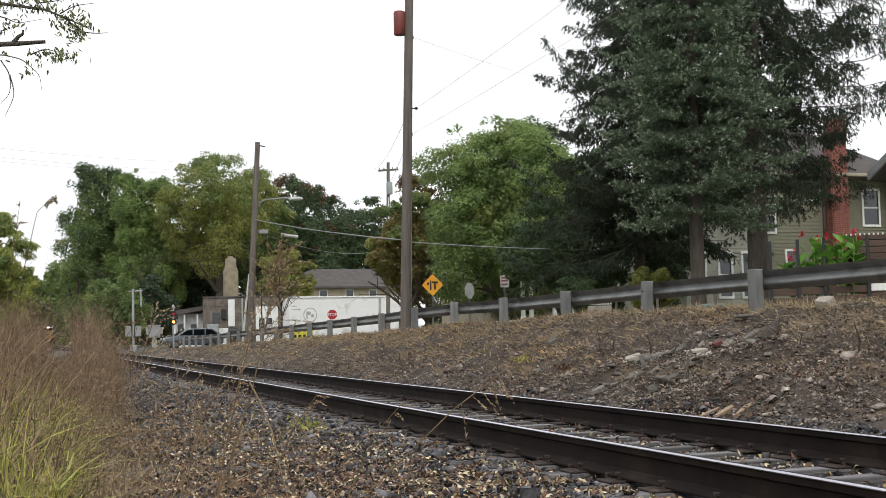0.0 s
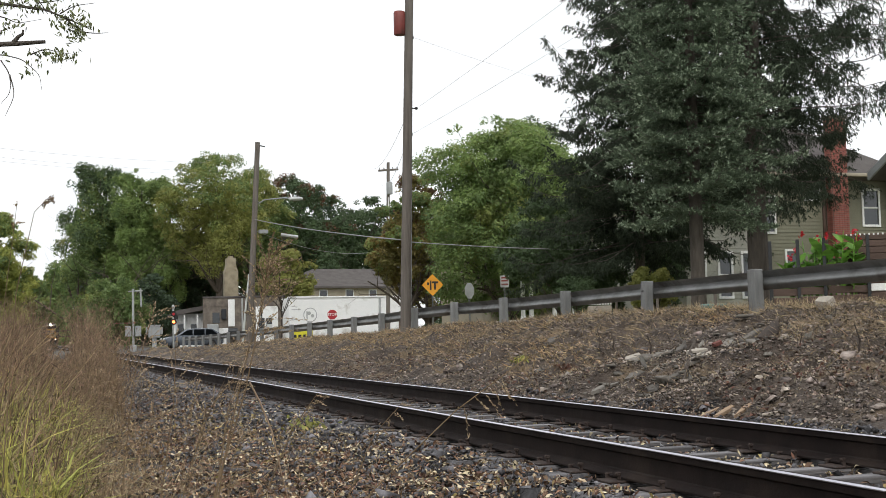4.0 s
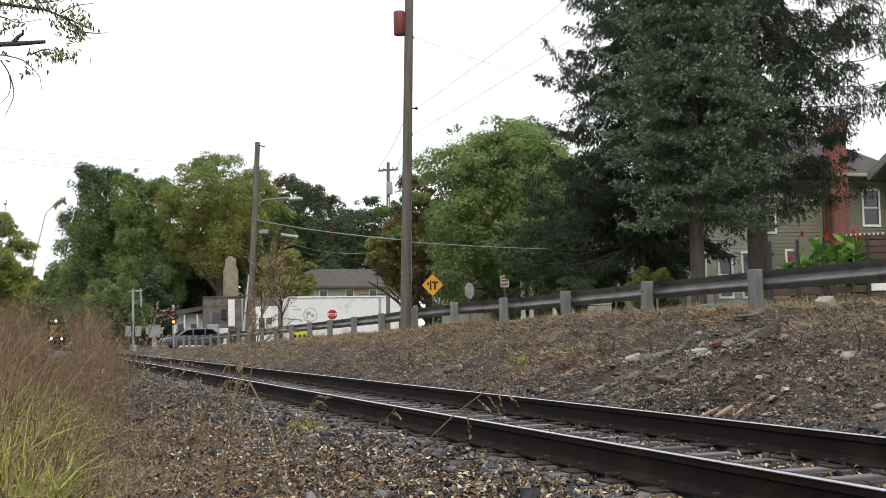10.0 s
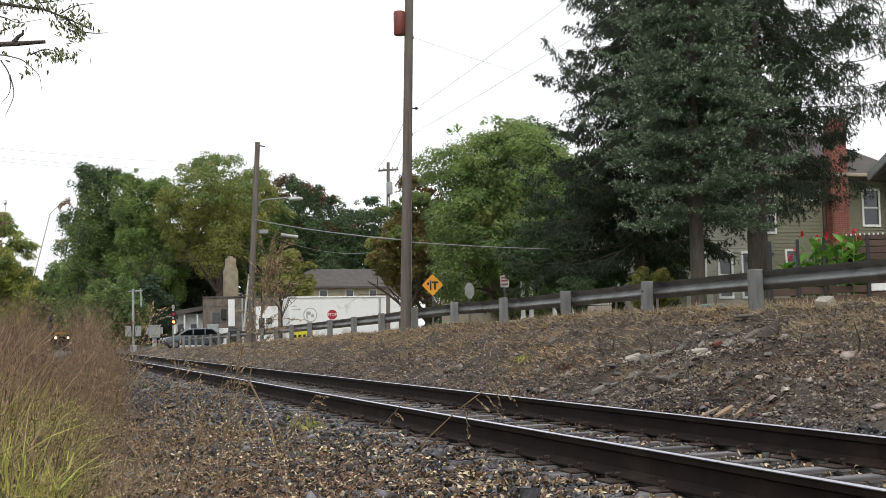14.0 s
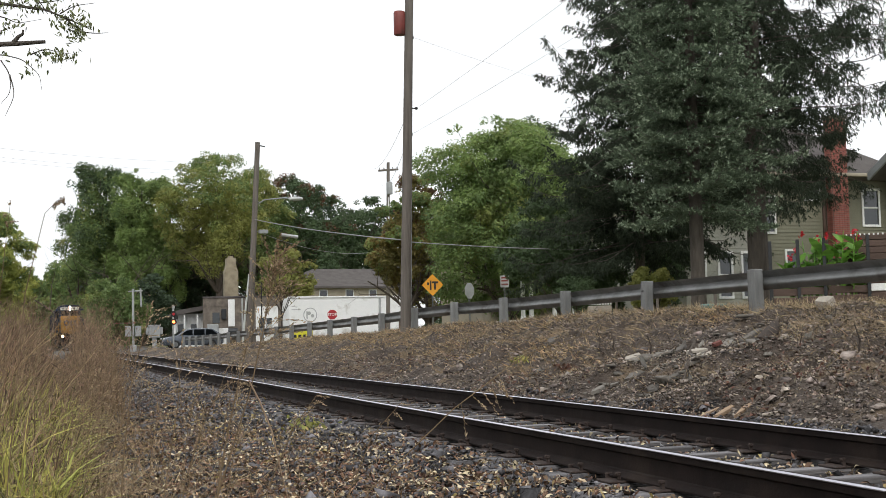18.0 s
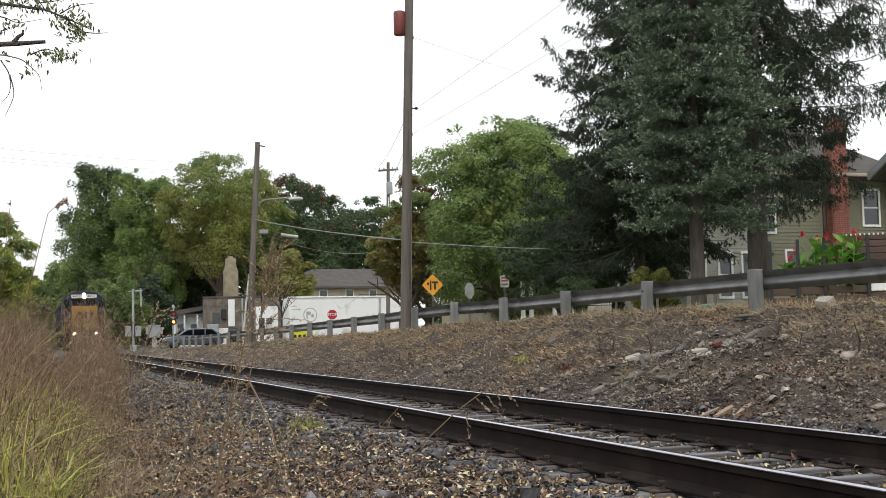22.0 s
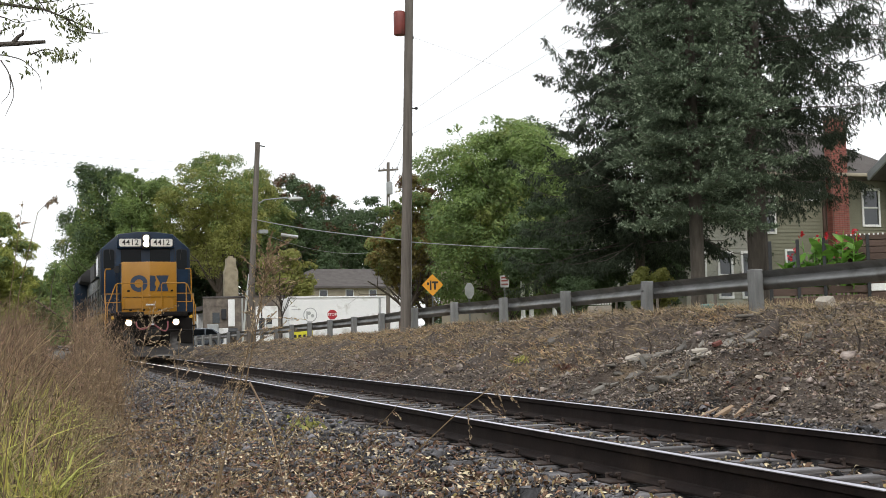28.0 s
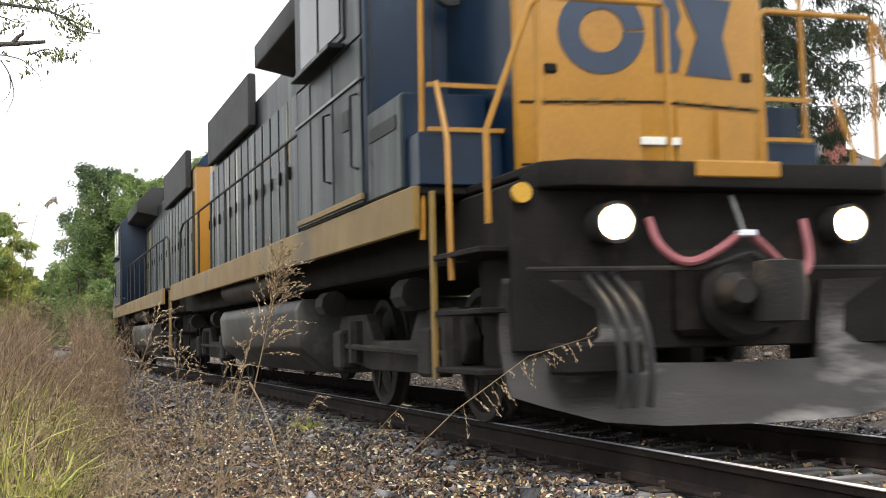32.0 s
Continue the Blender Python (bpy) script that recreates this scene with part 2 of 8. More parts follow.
def ground_z(x, y):
    x, y = np.broadcast_arrays(np.asarray(x, float), np.asarray(y, float))
    c = crest(y)
    base = np.interp(x, [-400, -30, -4, 0.6, 1.5, 2.6, 5.5, 6.5], [1.0, -0.2, -0.42, -0.42, -0.365, -0.246, -0.246, -0.30])
    t = np.clip((x - 6.5) / 4.4, 0, 1)
    rise = -0.30 + (c + 0.30) * (t ** 0.85 * (1 - 0.12 * np.sin(t * math.pi)))
    z = np.where(x > 6.5, rise, base)
    z = z + np.clip((x - 11.5) / 60, 0, 1.0) * 1.6 * np.clip((95 - y) / 60, 0, 1)
    rough = np.clip((x - 6.2) / 1.0, 0, 1) * np.clip((11.6 - x) / 0.8, 0, 1)
    z = z + rough * ((vnoise(x * 1.1, y * 1.1, 3) - 0.5) * 0.22 + (vnoise(x * 3.1, y * 3.1, 4) - 0.5) * 0.14 + (vnoise(x * 8, y * 8, 5) - 0.5) * 0.08)
    fall = np.sin(np.clip((x - 6.4) / 4.6, 0, 1) * math.pi)      # gullies and ribs down the bank
    z = z + fall * ((vnoise(y * 0.75 + x * 0.45, x * 0.22, 51) - 0.5) * 0.42 + (vnoise(y * 2.1 - x * 0.6, x * 0.6, 52) - 0.5) * 0.20 + (vnoise(x * 4.5, y * 4.5, 53) - 0.5) * 0.08)
    z = z + np.clip((1.8 - x) / 1.0, 0, 1) * np.clip((x + 40) / 30, 0, 1) * (vnoise(x * 1.3, y * 1.3, 8) - 0.5) * 0.12
    z = z + (vnoise(x * 9, y * 9, 6) - 0.5) * 0.02 * np.clip((12 - x) / 2, 0, 1)
    cross = np.exp(-((y - 103) / 5.5) ** 4)      # the level crossing
    z = z * (1 - cross) + (-0.02 * np.clip(1 - abs(x - 4) / 30, 0, 1)) * cross
    far = np.clip((y - 300) / 700, 0, 1)
    return z * (1 - far) - 0.3 * far


def build_ground():
    xs = np.concatenate([[-2500, -800, -250, -100, -50, -25, -14, -9], np.arange(-6.5, -0.4, 0.5), np.arange(-0.4, 6.2, 0.14), np.arange(6.2, 11.9, 0.085), np.arange(12.2, 20, 0.8), [22, 25, 30, 38, 50, 70, 110, 250, 800, 2500]])
    ys = np.concatenate([[-400, -100, -40, -20, -14, -10.2], np.arange(-9.6, -4, 0.5), np.arange(-4, 4, 0.25), np.arange(4, 9, 0.16), np.arange(9, 30, 0.10), np.arange(30, 60, 0.3), np.arange(60, 112, 0.8), [115, 120, 130, 145, 165, 200, 250, 330, 500, 900, 1800, 3500]])
    gx, gy = np.meshgrid(xs, ys)
    gz = ground_z(gx, gy)
    nx, ny = len(xs), len(ys)
    me = bpy.data.meshes.new("ground")
    i = np.arange(nx * ny).reshape(ny, nx)
    q = np.stack([i[:-1, :-1], i[:-1, 1:], i[1:, 1:], i[1:, :-1]], -1).reshape(-1, 4)
    me.from_pydata(np.stack([gx, gy, gz], -1).reshape(-1, 3).tolist(), [], q.tolist())
    cx, cy = (gx[:-1, :-1] + gx[1:, 1:]).ravel() / 2, (gy[:-1, :-1] + gy[1:, 1:]).ravel() / 2
    wob = (vnoise(cx * 1.7, cy * 1.7, 11) - 0.5) * 0.9
    slot = np.full(len(q), 2)
    slot[(cx + wob > 0.9) & (cx + wob < 6.6)] = 0
    slot[(cx + wob >= 6.6) & (cx < 12.5)] = 1
    slot[(cx >= 12.5)] = 3
    slot[(cy > 96) & (cy < 110) & (abs(cx) < 60)] = 4
    for m in (M_BALLAST, M_BANK, M_SOIL, M_LAWN, M_ASPHALT):
        me.materials.append(m)
    me.polygons.foreach_set("material_index", slot.astype(np.int32))
    me.shade_smooth()
    tagged(new("ground", me), "stony railway ground with a littered earth bank", "ground", kind="structure")


build_ground()


# ---- railway track ----
RAIL_OUT = [(-0.070, -0.18), (0.070, -0.18), (0.070, -0.170), (0.014, -0.148), (0.009, -0.135), (0.009, -0.050), (0.034, -0.036), (0.036, -0.008),
            (0.045, 0.0), (-0.045, 0.0), (-0.036, -0.008), (-0.034, -0.036), (-0.009, -0.050), (-0.009, -0.135), (-0.014, -0.148), (-0.070, -0.170)]
track = thing("railway_track", pose(TRACK_X, 0, 0), "single railway track with rusty rails on weathered ties", "railway track", kind="structure")
for rx in RAIL_X:
    r = part("rail", Shape().prism(RAIL_OUT, -30, 420, "y"), M_RUST, track, "rust-brown steel rail", m=pose(rx - TRACK_X, 0, 0))
    part("running_surface", Shape().prism([(-0.027, -0.006), (-0.024, 0.001), (-0.012, 0.003), (0.010, 0.003), (0.020, 0.001), (0.023, -0.006)], -30, 420, "y"), M_SHINE, r, "polished top of the rail", smooth=True)


TIE_Y = np.cumsum(0.53 + np.random.default_rng(20).normal(0, 0.018, 187)) - 3.5
TIE_Y = np.concatenate([TIE_Y[0] - 0.53 * np.arange(34, 0, -1), TIE_Y])


def build_ties():
    rng = np.random.default_rng(21)
    shapes = []
    for k in range(4):
        s = Shape()
        s.box(-1.295, -0.112, -0.18, 1.295, 0.112, 0.0, 0.012 + 0.004 * k)
        shapes.append(s.mesh("tie", M_TIE))
    plate = Shape().box(-0.17, -0.095, 0, 0.17, 0.095, 0.014, 0.004).mesh("tie_plate", M_SPIKE)
    sp = Shape()
    sp.box(-0.009, -0.009, -0.01, 0.009, 0.009, 0.05)
    sp.box(-0.02, -0.014, 0.03, 0.014, 0.014, 0.052, 0.005)
    spike = sp.mesh("spike", M_SPIKE)
    anchor = Shape().box(-0.085, -0.014, -0.03, 0.085, 0.014, 0.012, 0.006).mesh("rail_anchor", M_SPIKE)
    for k, y in enumerate(TIE_Y):
        zt = -0.196 + rng.uniform(-0.006, 0.004)
        t = new("tie", shapes[k % 4])
        t.parent = track
        t.matrix_basis = pose(rng.normal(0, 0.03), y, zt, 0, 0, rng.normal(1.0, 0.9))
        if 4 < y < 42:
            for rx in RAIL_X:
                p = new("tie_plate", plate)
                p.parent = track
                p.matrix_basis = pose(rx - TRACK_X, y, zt + 0.001)
                if y < 34:
                    for side in (-1, 1):
                        q = new("spike", spike)
                        q.parent = track
                        q.matrix_basis = pose(rx - TRACK_X + side * 0.088, y + 0.05 * side + rng.normal(0, 0.01), zt + 0.01, rng.normal(0, 5), rng.normal(0, 5), 0 if side < 0 else 180)
                if 6 < y < 26:
                    q = new("rail_anchor", anchor)
                    q.parent = track
                    q.matrix_basis = pose(rx - TRACK_X, y + 0.135, -0.172)


build_ties()


# ---- loose stones and leaves ----
def stones_at(n, x0, x1, y0, y1, size, seed, lift=0.0, flat=0.75, keep=None, spread=0.28):
    rng = np.random.default_rng(seed)
    x = rng.uniform(x0, x1, n)
    y = y0 * (y1 / y0) ** rng.uniform(0, 1, n)
    if keep is not None:
        k = keep(x, y)
        x, y = x[k], y[k]
    n = len(x)
    base = np.array([(-1, -1, -1), (1, -1, -1), (1, 1, -1), (-1, 1, -1), (-1, -1, 1), (1, -1, 1), (1, 1, 1), (-1, 1, 1)], float)
    v = base[None] * rng.uniform(0.45, 1.0, (n, 8, 3)) * np.array([1, 0.8, flat * 0.8])
    a, b = rng.uniform(0, math.tau, n), rng.normal(0, 0.5, n)
    ca, sa, cb, sb = np.cos(a)[:, None], np.sin(a)[:, None], np.cos(b)[:, None], np.sin(b)[:, None]
    v = np.stack([v[..., 0], v[..., 1] * cb - v[..., 2] * sb, v[..., 1] * sb + v[..., 2] * cb], -1)
    v = np.stack([v[..., 0] * ca - v[..., 1] * sa, v[..., 0] * sa + v[..., 1] * ca, v[..., 2]], -1)
    s = size * rng.lognormal(0, spread, n)
    v = v * s[:, None, None] * 0.5
    c = np.stack([x, y, ground_z(x, y) + tie_top(x, y) + s * 0.18 + lift], -1)
    return v + c[:, None]


BOX_FACES = [(0, 3, 2, 1), (4, 5, 6, 7), (0, 1, 5, 4), (1, 2, 6, 5), (2, 3, 7, 6), (3, 0, 4, 7)]
STONE_FACES = BOX_FACES[1:]


def off_rails(x, y):
    """Clear of the rails, and for the most part of the tops of the ties."""
    i = np.clip(np.searchsorted(TIE_Y, y), 1, len(TIE_Y) - 1)
    gap = np.minimum(abs(y - TIE_Y[i]), abs(y - TIE_Y[i - 1]))
    tie = (abs(x - TRACK_X) < 1.30 - 0.45 * vnoise(x * 3, y * 3, 19)) & (gap < 0.125) & (vnoise(x * 4, y * 4, 18) < np.interp(y, [8, 16, 30], [0.93, 0.80, 0.55]))
    return (abs(x - RAIL_X[0]) > 0.1) & (abs(x - RAIL_X[1]) > 0.1) & ~tie


def tie_top(x, y):
    """How far the ties lift what lies on them."""
    i = np.clip(np.searchsorted(TIE_Y, y), 1, len(TIE_Y) - 1)
    gap = np.minimum(abs(y - TIE_Y[i]), abs(y - TIE_Y[i - 1]))
    return np.where((abs(x - TRACK_X) < 1.30) & (gap < 0.13), 0.045, 0.0)


def chips_at(n, x0, x1, y0, y1, size, seed, keep=None, spread=0.4, lift=0.0):
    """Small angular chips: four-sided points lying every way."""
    rng = np.random.default_rng(seed)
    x = rng.uniform(x0, x1, n)
    y = y0 * (y1 / y0) ** rng.uniform(0, 1, n)
    if keep is not None:
        k = keep(x, y)
        x, y = x[k], y[k]
    n = len(x)
    s = size * rng.lognormal(0, spread, n)
    v = rng.normal(size=(n, 4, 3))
    v = unit(v - v.mean(1, keepdims=True)) * rng.uniform(0.45, 0.9, (n, 4, 1)) * np.array([1.1, 1.1, 0.7])
    c = np.stack([x, y, ground_z(x, y) + tie_top(x, y) + s * 0.25 + lift], -1)
    return v * s[:, None, None] + c[:, None]


CHIP_FACES = [(0, 1, 2), (0, 2, 3), (0, 3, 1), (1, 3, 2)]
tagged(new("ballast_chips", solids("ballast_chips", chips_at(80000, 0.2, 6.7, 4.8, 60.0, 0.034, 9, keep=off_rails), CHIP_FACES, M_STONE)),
       "small sharp dark grey ballast chips", "ballast", kind="stuff")
tagged(new("ballast_stones", solids("ballast_stones", stones_at(16000, 0.6, 6.7, 5.0, 75.0, 0.042, 5, keep=off_rails, spread=0.30), STONE_FACES, M_STONE)),
       "loose dark grey crushed-stone ballast along the track", "ballast", kind="stuff")


def leaves_on(n, x0, x1, y0, y1, size, seed, keep=None, lift=0.022, slim=0.45):
    rng = np.random.default_rng(seed)
    x = rng.uniform(x0, x1, n)
    y = y0 * (y1 / y0) ** rng.uniform(0, 1, n)
    if keep is not None:
        k = keep(x, y, rng)
        x, y = x[k], y[k]
    n = len(x)
    c = np.stack([x, y, ground_z(x, y) + tie_top(x, y) + lift + rng.uniform(0, 0.02, n)], -1)
    d = unit(np.stack([rng.normal(size=n), rng.normal(size=n), rng.normal(0, 0.6, n)], -1))
    up = unit(np.stack([rng.normal(0, 0.8, n), rng.normal(0, 0.8, n), np.ones(n)], -1))
    s = unit(np.cross(d, up))
    ln, w = size * rng.uniform(0.6, 1.3, n)[:, None], size * slim * rng.uniform(0.5, 1.3, n)[:, None]
    curl = np.array([0, 0, 1.0]) * ln * rng.uniform(-0.1, 0.3, n)[:, None]
    return np.stack([c - d * ln / 2, c + s * w / 2 + curl, c + d * ln / 2, c - s * w / 2 + curl], 1)


def patchy(f, seed, lo):
    return lambda x, y, rng: (vnoise(x * f, y * f, seed) + rng.uniform(-0.25, 0.25, len(x)) > lo) & off_rails(x, y)


tagged(new("brown_fallen_leaves", cards("brown_fallen_leaves", leaves_on(40000, -0.5, 6.6, 5, 50, 0.052, 31, lambda x, y, rng: patchy(0.8, 41, 0.42)(x, y, rng) & (rng.uniform(0, 1, len(x)) < np.interp(y, [9, 15, 24], [1.0, 0.8, 0.5]))), M_FALLEN)),
       "dry brown fallen leaves lying on the ballast", "leaves", kind="stuff")
tagged(new("pale_leaf_bits", cards("pale_leaf_bits", leaves_on(26000, 0.2, 6.6, 5, 40, 0.046, 35, lambda x, y, rng: patchy(0.9, 45, 0.40)(x, y, rng) & (rng.uniform(0, 1, len(x)) < np.interp(y, [9, 14, 22], [1.0, 0.65, 0.35]))), M_PALE)),
       "pale tan bits of leaf among the ballast stones", "leaves", kind="stuff")
tagged(new("yellow_fallen_leaves", cards("yellow_fallen_leaves", leaves_on(5200, 0.3, 6.6, 5, 40, 0.055, 32, patchy(0.6, 42, 0.45)), M_YLEAF)),
       "yellow and tan fallen leaves scattered between the rails", "leaves", kind="stuff")
tagged(new("bank_leaves", cards("bank_leaves", leaves_on(52000, 6.2, 11.3, 9.5, 60, 0.05, 33, patchy(0.9, 43, 0.34)), M_LITTER)),
       "brown leaf litter covering the earth bank", "leaves", kind="stuff")
tagged(new("red_fallen_leaves", cards("red_fallen_leaves", leaves_on(4200, 5.9, 9.0, 10, 30, 0.07, 34, patchy(0.7, 44, 0.55)), M_RLEAF)),
       "red-brown fallen leaves at the foot of the bank", "leaves", kind="stuff")
tagged(new("leaf_shreds", cards("leaf_shreds", leaves_on(60000, -0.3, 3.4, 4.8, 26, 0.05, 36, lambda x, y, rng: (rng.uniform(0, 1, len(x)) < np.clip(1.25 - (x - 0.4) * 0.42 - (y - 6) * 0.045, 0.05, 1)) & off_rails(x, y), slim=0.24), M_SHRED)),
       "shredded tan and rust-brown leaves over the ballast", "leaves", kind="stuff")
tagged(new("slate_slivers", solids("slate_slivers", stones_at(260, 6.9, 10.4, 12.6, 18.5, 0.12, 16, flat=0.22, spread=0.45, lift=0.0, keep=lambda x, y: abs((x - 6.9) * 0.55 - (y - 13.4)) < 1.5), BOX_FACES, M_SLATE)),
       "broken slate slivers strewn down the bank", "rubble", kind="stuff")
tagged(new("bank_chips", solids("bank_chips", chips_at(26000, 6.2, 11.2, 9, 40, 0.03, 17), CHIP_FACES, M_RUBBLE)),
       "crumbled earth and chips on the bank", "rubble", kind="stuff")
tagged(new("bank_rubble", solids("bank_rubble", stones_at(4500, 6.2, 11.0, 9, 55, 0.032, 6, flat=0.45, spread=0.6), STONE_FACES, M_RUBBLE)),
       "small stones and rubble strewn over the bank", "rubble", kind="stuff")

# ---- guardrail along the top of the bank ----
GUARD_X = 11.26
GUARD_TOP = [(0, 1.60), (17.6, 1.585), (21.4, 1.57), (25.2, 1.535), (29, 1.515), (33, 1.52), (37, 1.47), (40.5, 1.39), (44, 1.35), (48, 1.30), (80, 0.98), (97, 0.85)]


def guard_top(y):
    return float(np.interp(y, [g[0] for g in GUARD_TOP], [g[1] for g in GUARD_TOP]))


def build_guardrail():
    g = thing("guardrail", pose(GUARD_X, 0, 0), "galvanised W-beam guardrail on grey posts along the bank", "guardrail")
    ys = [17.65 + 3.81 * i for i in range(-3, 22)]
    prof = [(0.0, 0.0), (0.008, -0.02), (0.045, -0.06), (0.078, -0.085), (0.085, -0.105), (0.06, -0.135), (0.02, -0.175), (0.0, -0.205), (0.0, -0.225), (0.02, -0.25), (0.05, -0.28), (0.075, -0.30), (0.08, -0.31)]
    prof = [(x + 0.11, z) for x, z in prof]
    back = [(x + 0.006, z) for x, z in prof][::-1]
    for a, b in zip(ys, ys[1:]):
        s = Shape()
        o = prof + back
        n = len(o)
        za, zb = guard_top(a) - 0.015, guard_top(b) - 0.015
        s.add([(x, a - 0.02, z + za) for x, z in o] + [(x, b + 0.10, z + zb) for x, z in o],
              [(i, n + i, n + (i + 1) % n, (i + 1) % n) for i in range(n)] + [tuple(range(n)), tuple(range(2 * n - 1, n - 1, -1))])
        part("beam", s, M_GALV, g, "corrugated galvanised beam", smooth=True)
    rng = np.random.default_rng(3)
    for y in ys:
        zg = float(ground_z(GUARD_X, y))
        s = Shape().box(-0.09, -0.10, zg - 0.4, 0.09, 0.10, guard_top(y) + 0.012, 0.012)
        part("post", s, M_POST, g, "weathered grey guardrail post", m=pose(0, y, 0) @ pose(0, 0, zg, rng.normal(0, 0.7), rng.normal(0, 0.7), 0) @ pose(0, 0, -zg))
        part("bolt", Shape().tube([(-0.10, 0, guard_top(y) - 0.17), (0.14, 0, guard_top(y) - 0.17)], 0.014, 6), M_GALV, g, m=pose(0, y, 0))


build_guardrail()

# ---- locomotives ----
M_BLUE = material("navy_blue_paint", rgb("0c253d"), rgb("081a2c"), scale=1.5, fine=40, bump=0.06, spec=0.3, rough=0.34, c3=rgb("1b3046"), amount=0.3)
M_YEL = material("golden_yellow_paint", rgb("ab7919"), rgb("916415"), scale=1.2, fine=30, bump=0.06, rough=0.42, c3=rgb("8a6522"), amount=0.25)
# the paler upright streaks are painted reflections in the glossy grey sides
M_GREY = material("faded_grey_sheen_streaks", rgb("161e20"), rgb("0d1314"), scale=2.4, fine=26, bump=0.1, spec=0.16, rough=0.40, c3=rgb("4c5550"), amount=0.34, stretch=(1, 1.6, 0.14))
# pale streaks and door-to-door tone steps stand in for sheen on the doors
M_DOOR = material("sheen_streaked_grey_door", rgb("243034"), rgb("0c1316"), scale=2.6, fine=25, bump=0.1, spec=0.18, rough=0.38, c3=rgb("b9b294"), amount=0.30, stretch=(2, 3, 0.12), pieces=0.75)
M_DOORTAN = material("faded_cream_door", rgb("8a7c52"), rgb("4a4638"), scale=2.6, fine=25, bump=0.1, spec=0.4, rough=0.3, c3=rgb("c2b88e"), amount=0.35, stretch=(2, 3, 0.12), pieces=0.4)
M_SILL = material("dirty_yellow_sill", rgb("8d6f2c"), rgb("6d5526"), scale=1.5, fine=30, bump=0.1, rough=0.55, c3=rgb("5c4f38"), amount=0.4)
# orange bloom round the lamps, put into a ring that glows itself
M_LAMPBLOOM = material("orange_lamp_bloom", (1.0, 0.42, 0.14, 1), bump=0, rough=0.3, glow=9.0)
M_FRAME = material("grimy_dark_frame", rgb("1b1714"), rgb("100e0c"), scale=3, fine=40, bump=0.3, rough=0.85, spec=0.25, c3=rgb("2e241d"), amount=0.35)
M_PLOW = material("dusty_plow_steel", rgb("34302d"), rgb("161312"), scale=2.2, fine=26, bump=0.3, rough=0.65, c3=rgb("7b7875"), amount=0.42, stretch=(0.5, 1, 2))
M_TANK = material("dusty_tank_steel", rgb("3a3935"), rgb("232220"), scale=1.5, fine=30, bump=0.12, rough=0.5, c3=rgb("68645e"), amount=0.35)
M_TRUCK = material("brake_dust_iron", rgb("1c1815"), rgb("0f0d0c"), scale=4, fine=40, bump=0.4, rough=0.85, c3=rgb("332b24"), amount=0.35)
M_WHEEL = material("worn_wheel_steel", rgb("33302e"), rgb("201d1c"), scale=5, fine=50, bump=0.2, rough=0.6, metal=0.4)
M_BLACKBOX = material("sooty_black_metal", rgb("1c1b1c"), rgb("262424"), scale=3, fine=40, bump=0.25, rough=0.7)
M_WINDOW = material("dark_window_glass", rgb("0a0d10"), rgb("101417"), rough=0.12, bump=0, spec=0.14)
M_HOSE = material("faded_red_hose", rgb("9c5a5e"), rgb("7c464a"), scale=6, fine=40, bump=0.15, rough=0.6)
M_NBOARD = material("white_number_board", rgb("dcdcd6"), rgb("cfcfc8"), scale=3, bump=0, rough=0.4)
M_BLACKINK = material("black_lettering", rgb("141414"), rgb("1c1c1c"), bump=0, rough=0.6)
M_BLUEINK = material("blue_emblem_paint", rgb("26364c"), rgb("1e2d42"), scale=2, bump=0.04, rough=0.45)
M_HEADLIGHT = material("lit_headlight", (1.0, 0.80, 0.52, 1), rough=0.2, bump=0, glow=330.0)
M_DITCH = material("lit_ditch_light", (1.0, 0.74, 0.42, 1), rough=0.2, bump=0, glow=260.0)
M_AMBER = material("amber_reflector", rgb("c79a2a"), rgb("b0841c"), bump=0, rough=0.4)


def arc(cx, cz, r, a0, a1, n=10):
    return [(cx + r * math.cos(radians(a0 + (a1 - a0) * i / n)), cz + r * math.sin(radians(a0 + (a1 - a0) * i / n))) for i in range(n + 1)]


def digits(text, size, mat, parent, m, name="number"):
    cu = bpy.data.curves.new(name, "FONT")
    cu.offset = 0.002 * size / 0.3
    cu.body, cu.size, cu.extrude, cu.align_x, cu.align_y = text, size, 0.003, "CENTER", "CENTER"
    tmp = new("tmp_text", cu)
    me = bpy.data.meshes.new_from_object(tmp.evaluated_get(bpy.context.evaluated_depsgraph_get()))
    bpy.data.objects.remove(tmp)
    me.name = name
    me.materials.clear()
    me.materials.append(mat)
    return part(name, me, mat, parent, m=m)


def eased(pts, n=5):
    """More points along a smooth curve through pts."""
    p = [Vector(q) for q in pts]
    p = [p[0] * 2 - p[1]] + p + [p[-1] * 2 - p[-2]]
    out = []
    for a, b, c, d in zip(p, p[1:], p[2:], p[3:]):
        for i in range(n):
            u = i / n
            out.append((b * 2 + (c - a) * u + (a * 2 - b * 5 + c * 4 - d) * u ** 2 + (b * 3 - a - c * 3 + d) * u ** 3) * 0.5)
    return out + [p[-2]]


def hoop(c, r0, r1, depth, n=20):
    """A short round hood about the y axis, open at both ends."""
    v = [(c[0] + r * math.cos(k * math.tau / n), y, c[2] + r * math.sin(k * math.tau / n)) for r, y in ((r0, c[1]), (r1, c[1]), (r1, c[1] - depth), (r0, c[1] - depth)) for k in range(n)]
    return Shape().add(v, [(i * n + k, i * n + (k + 1) % n, (i + 1) % 4 * n + (k + 1) % n, (i + 1) % 4 * n + k) for i in range(4) for k in range(n)])


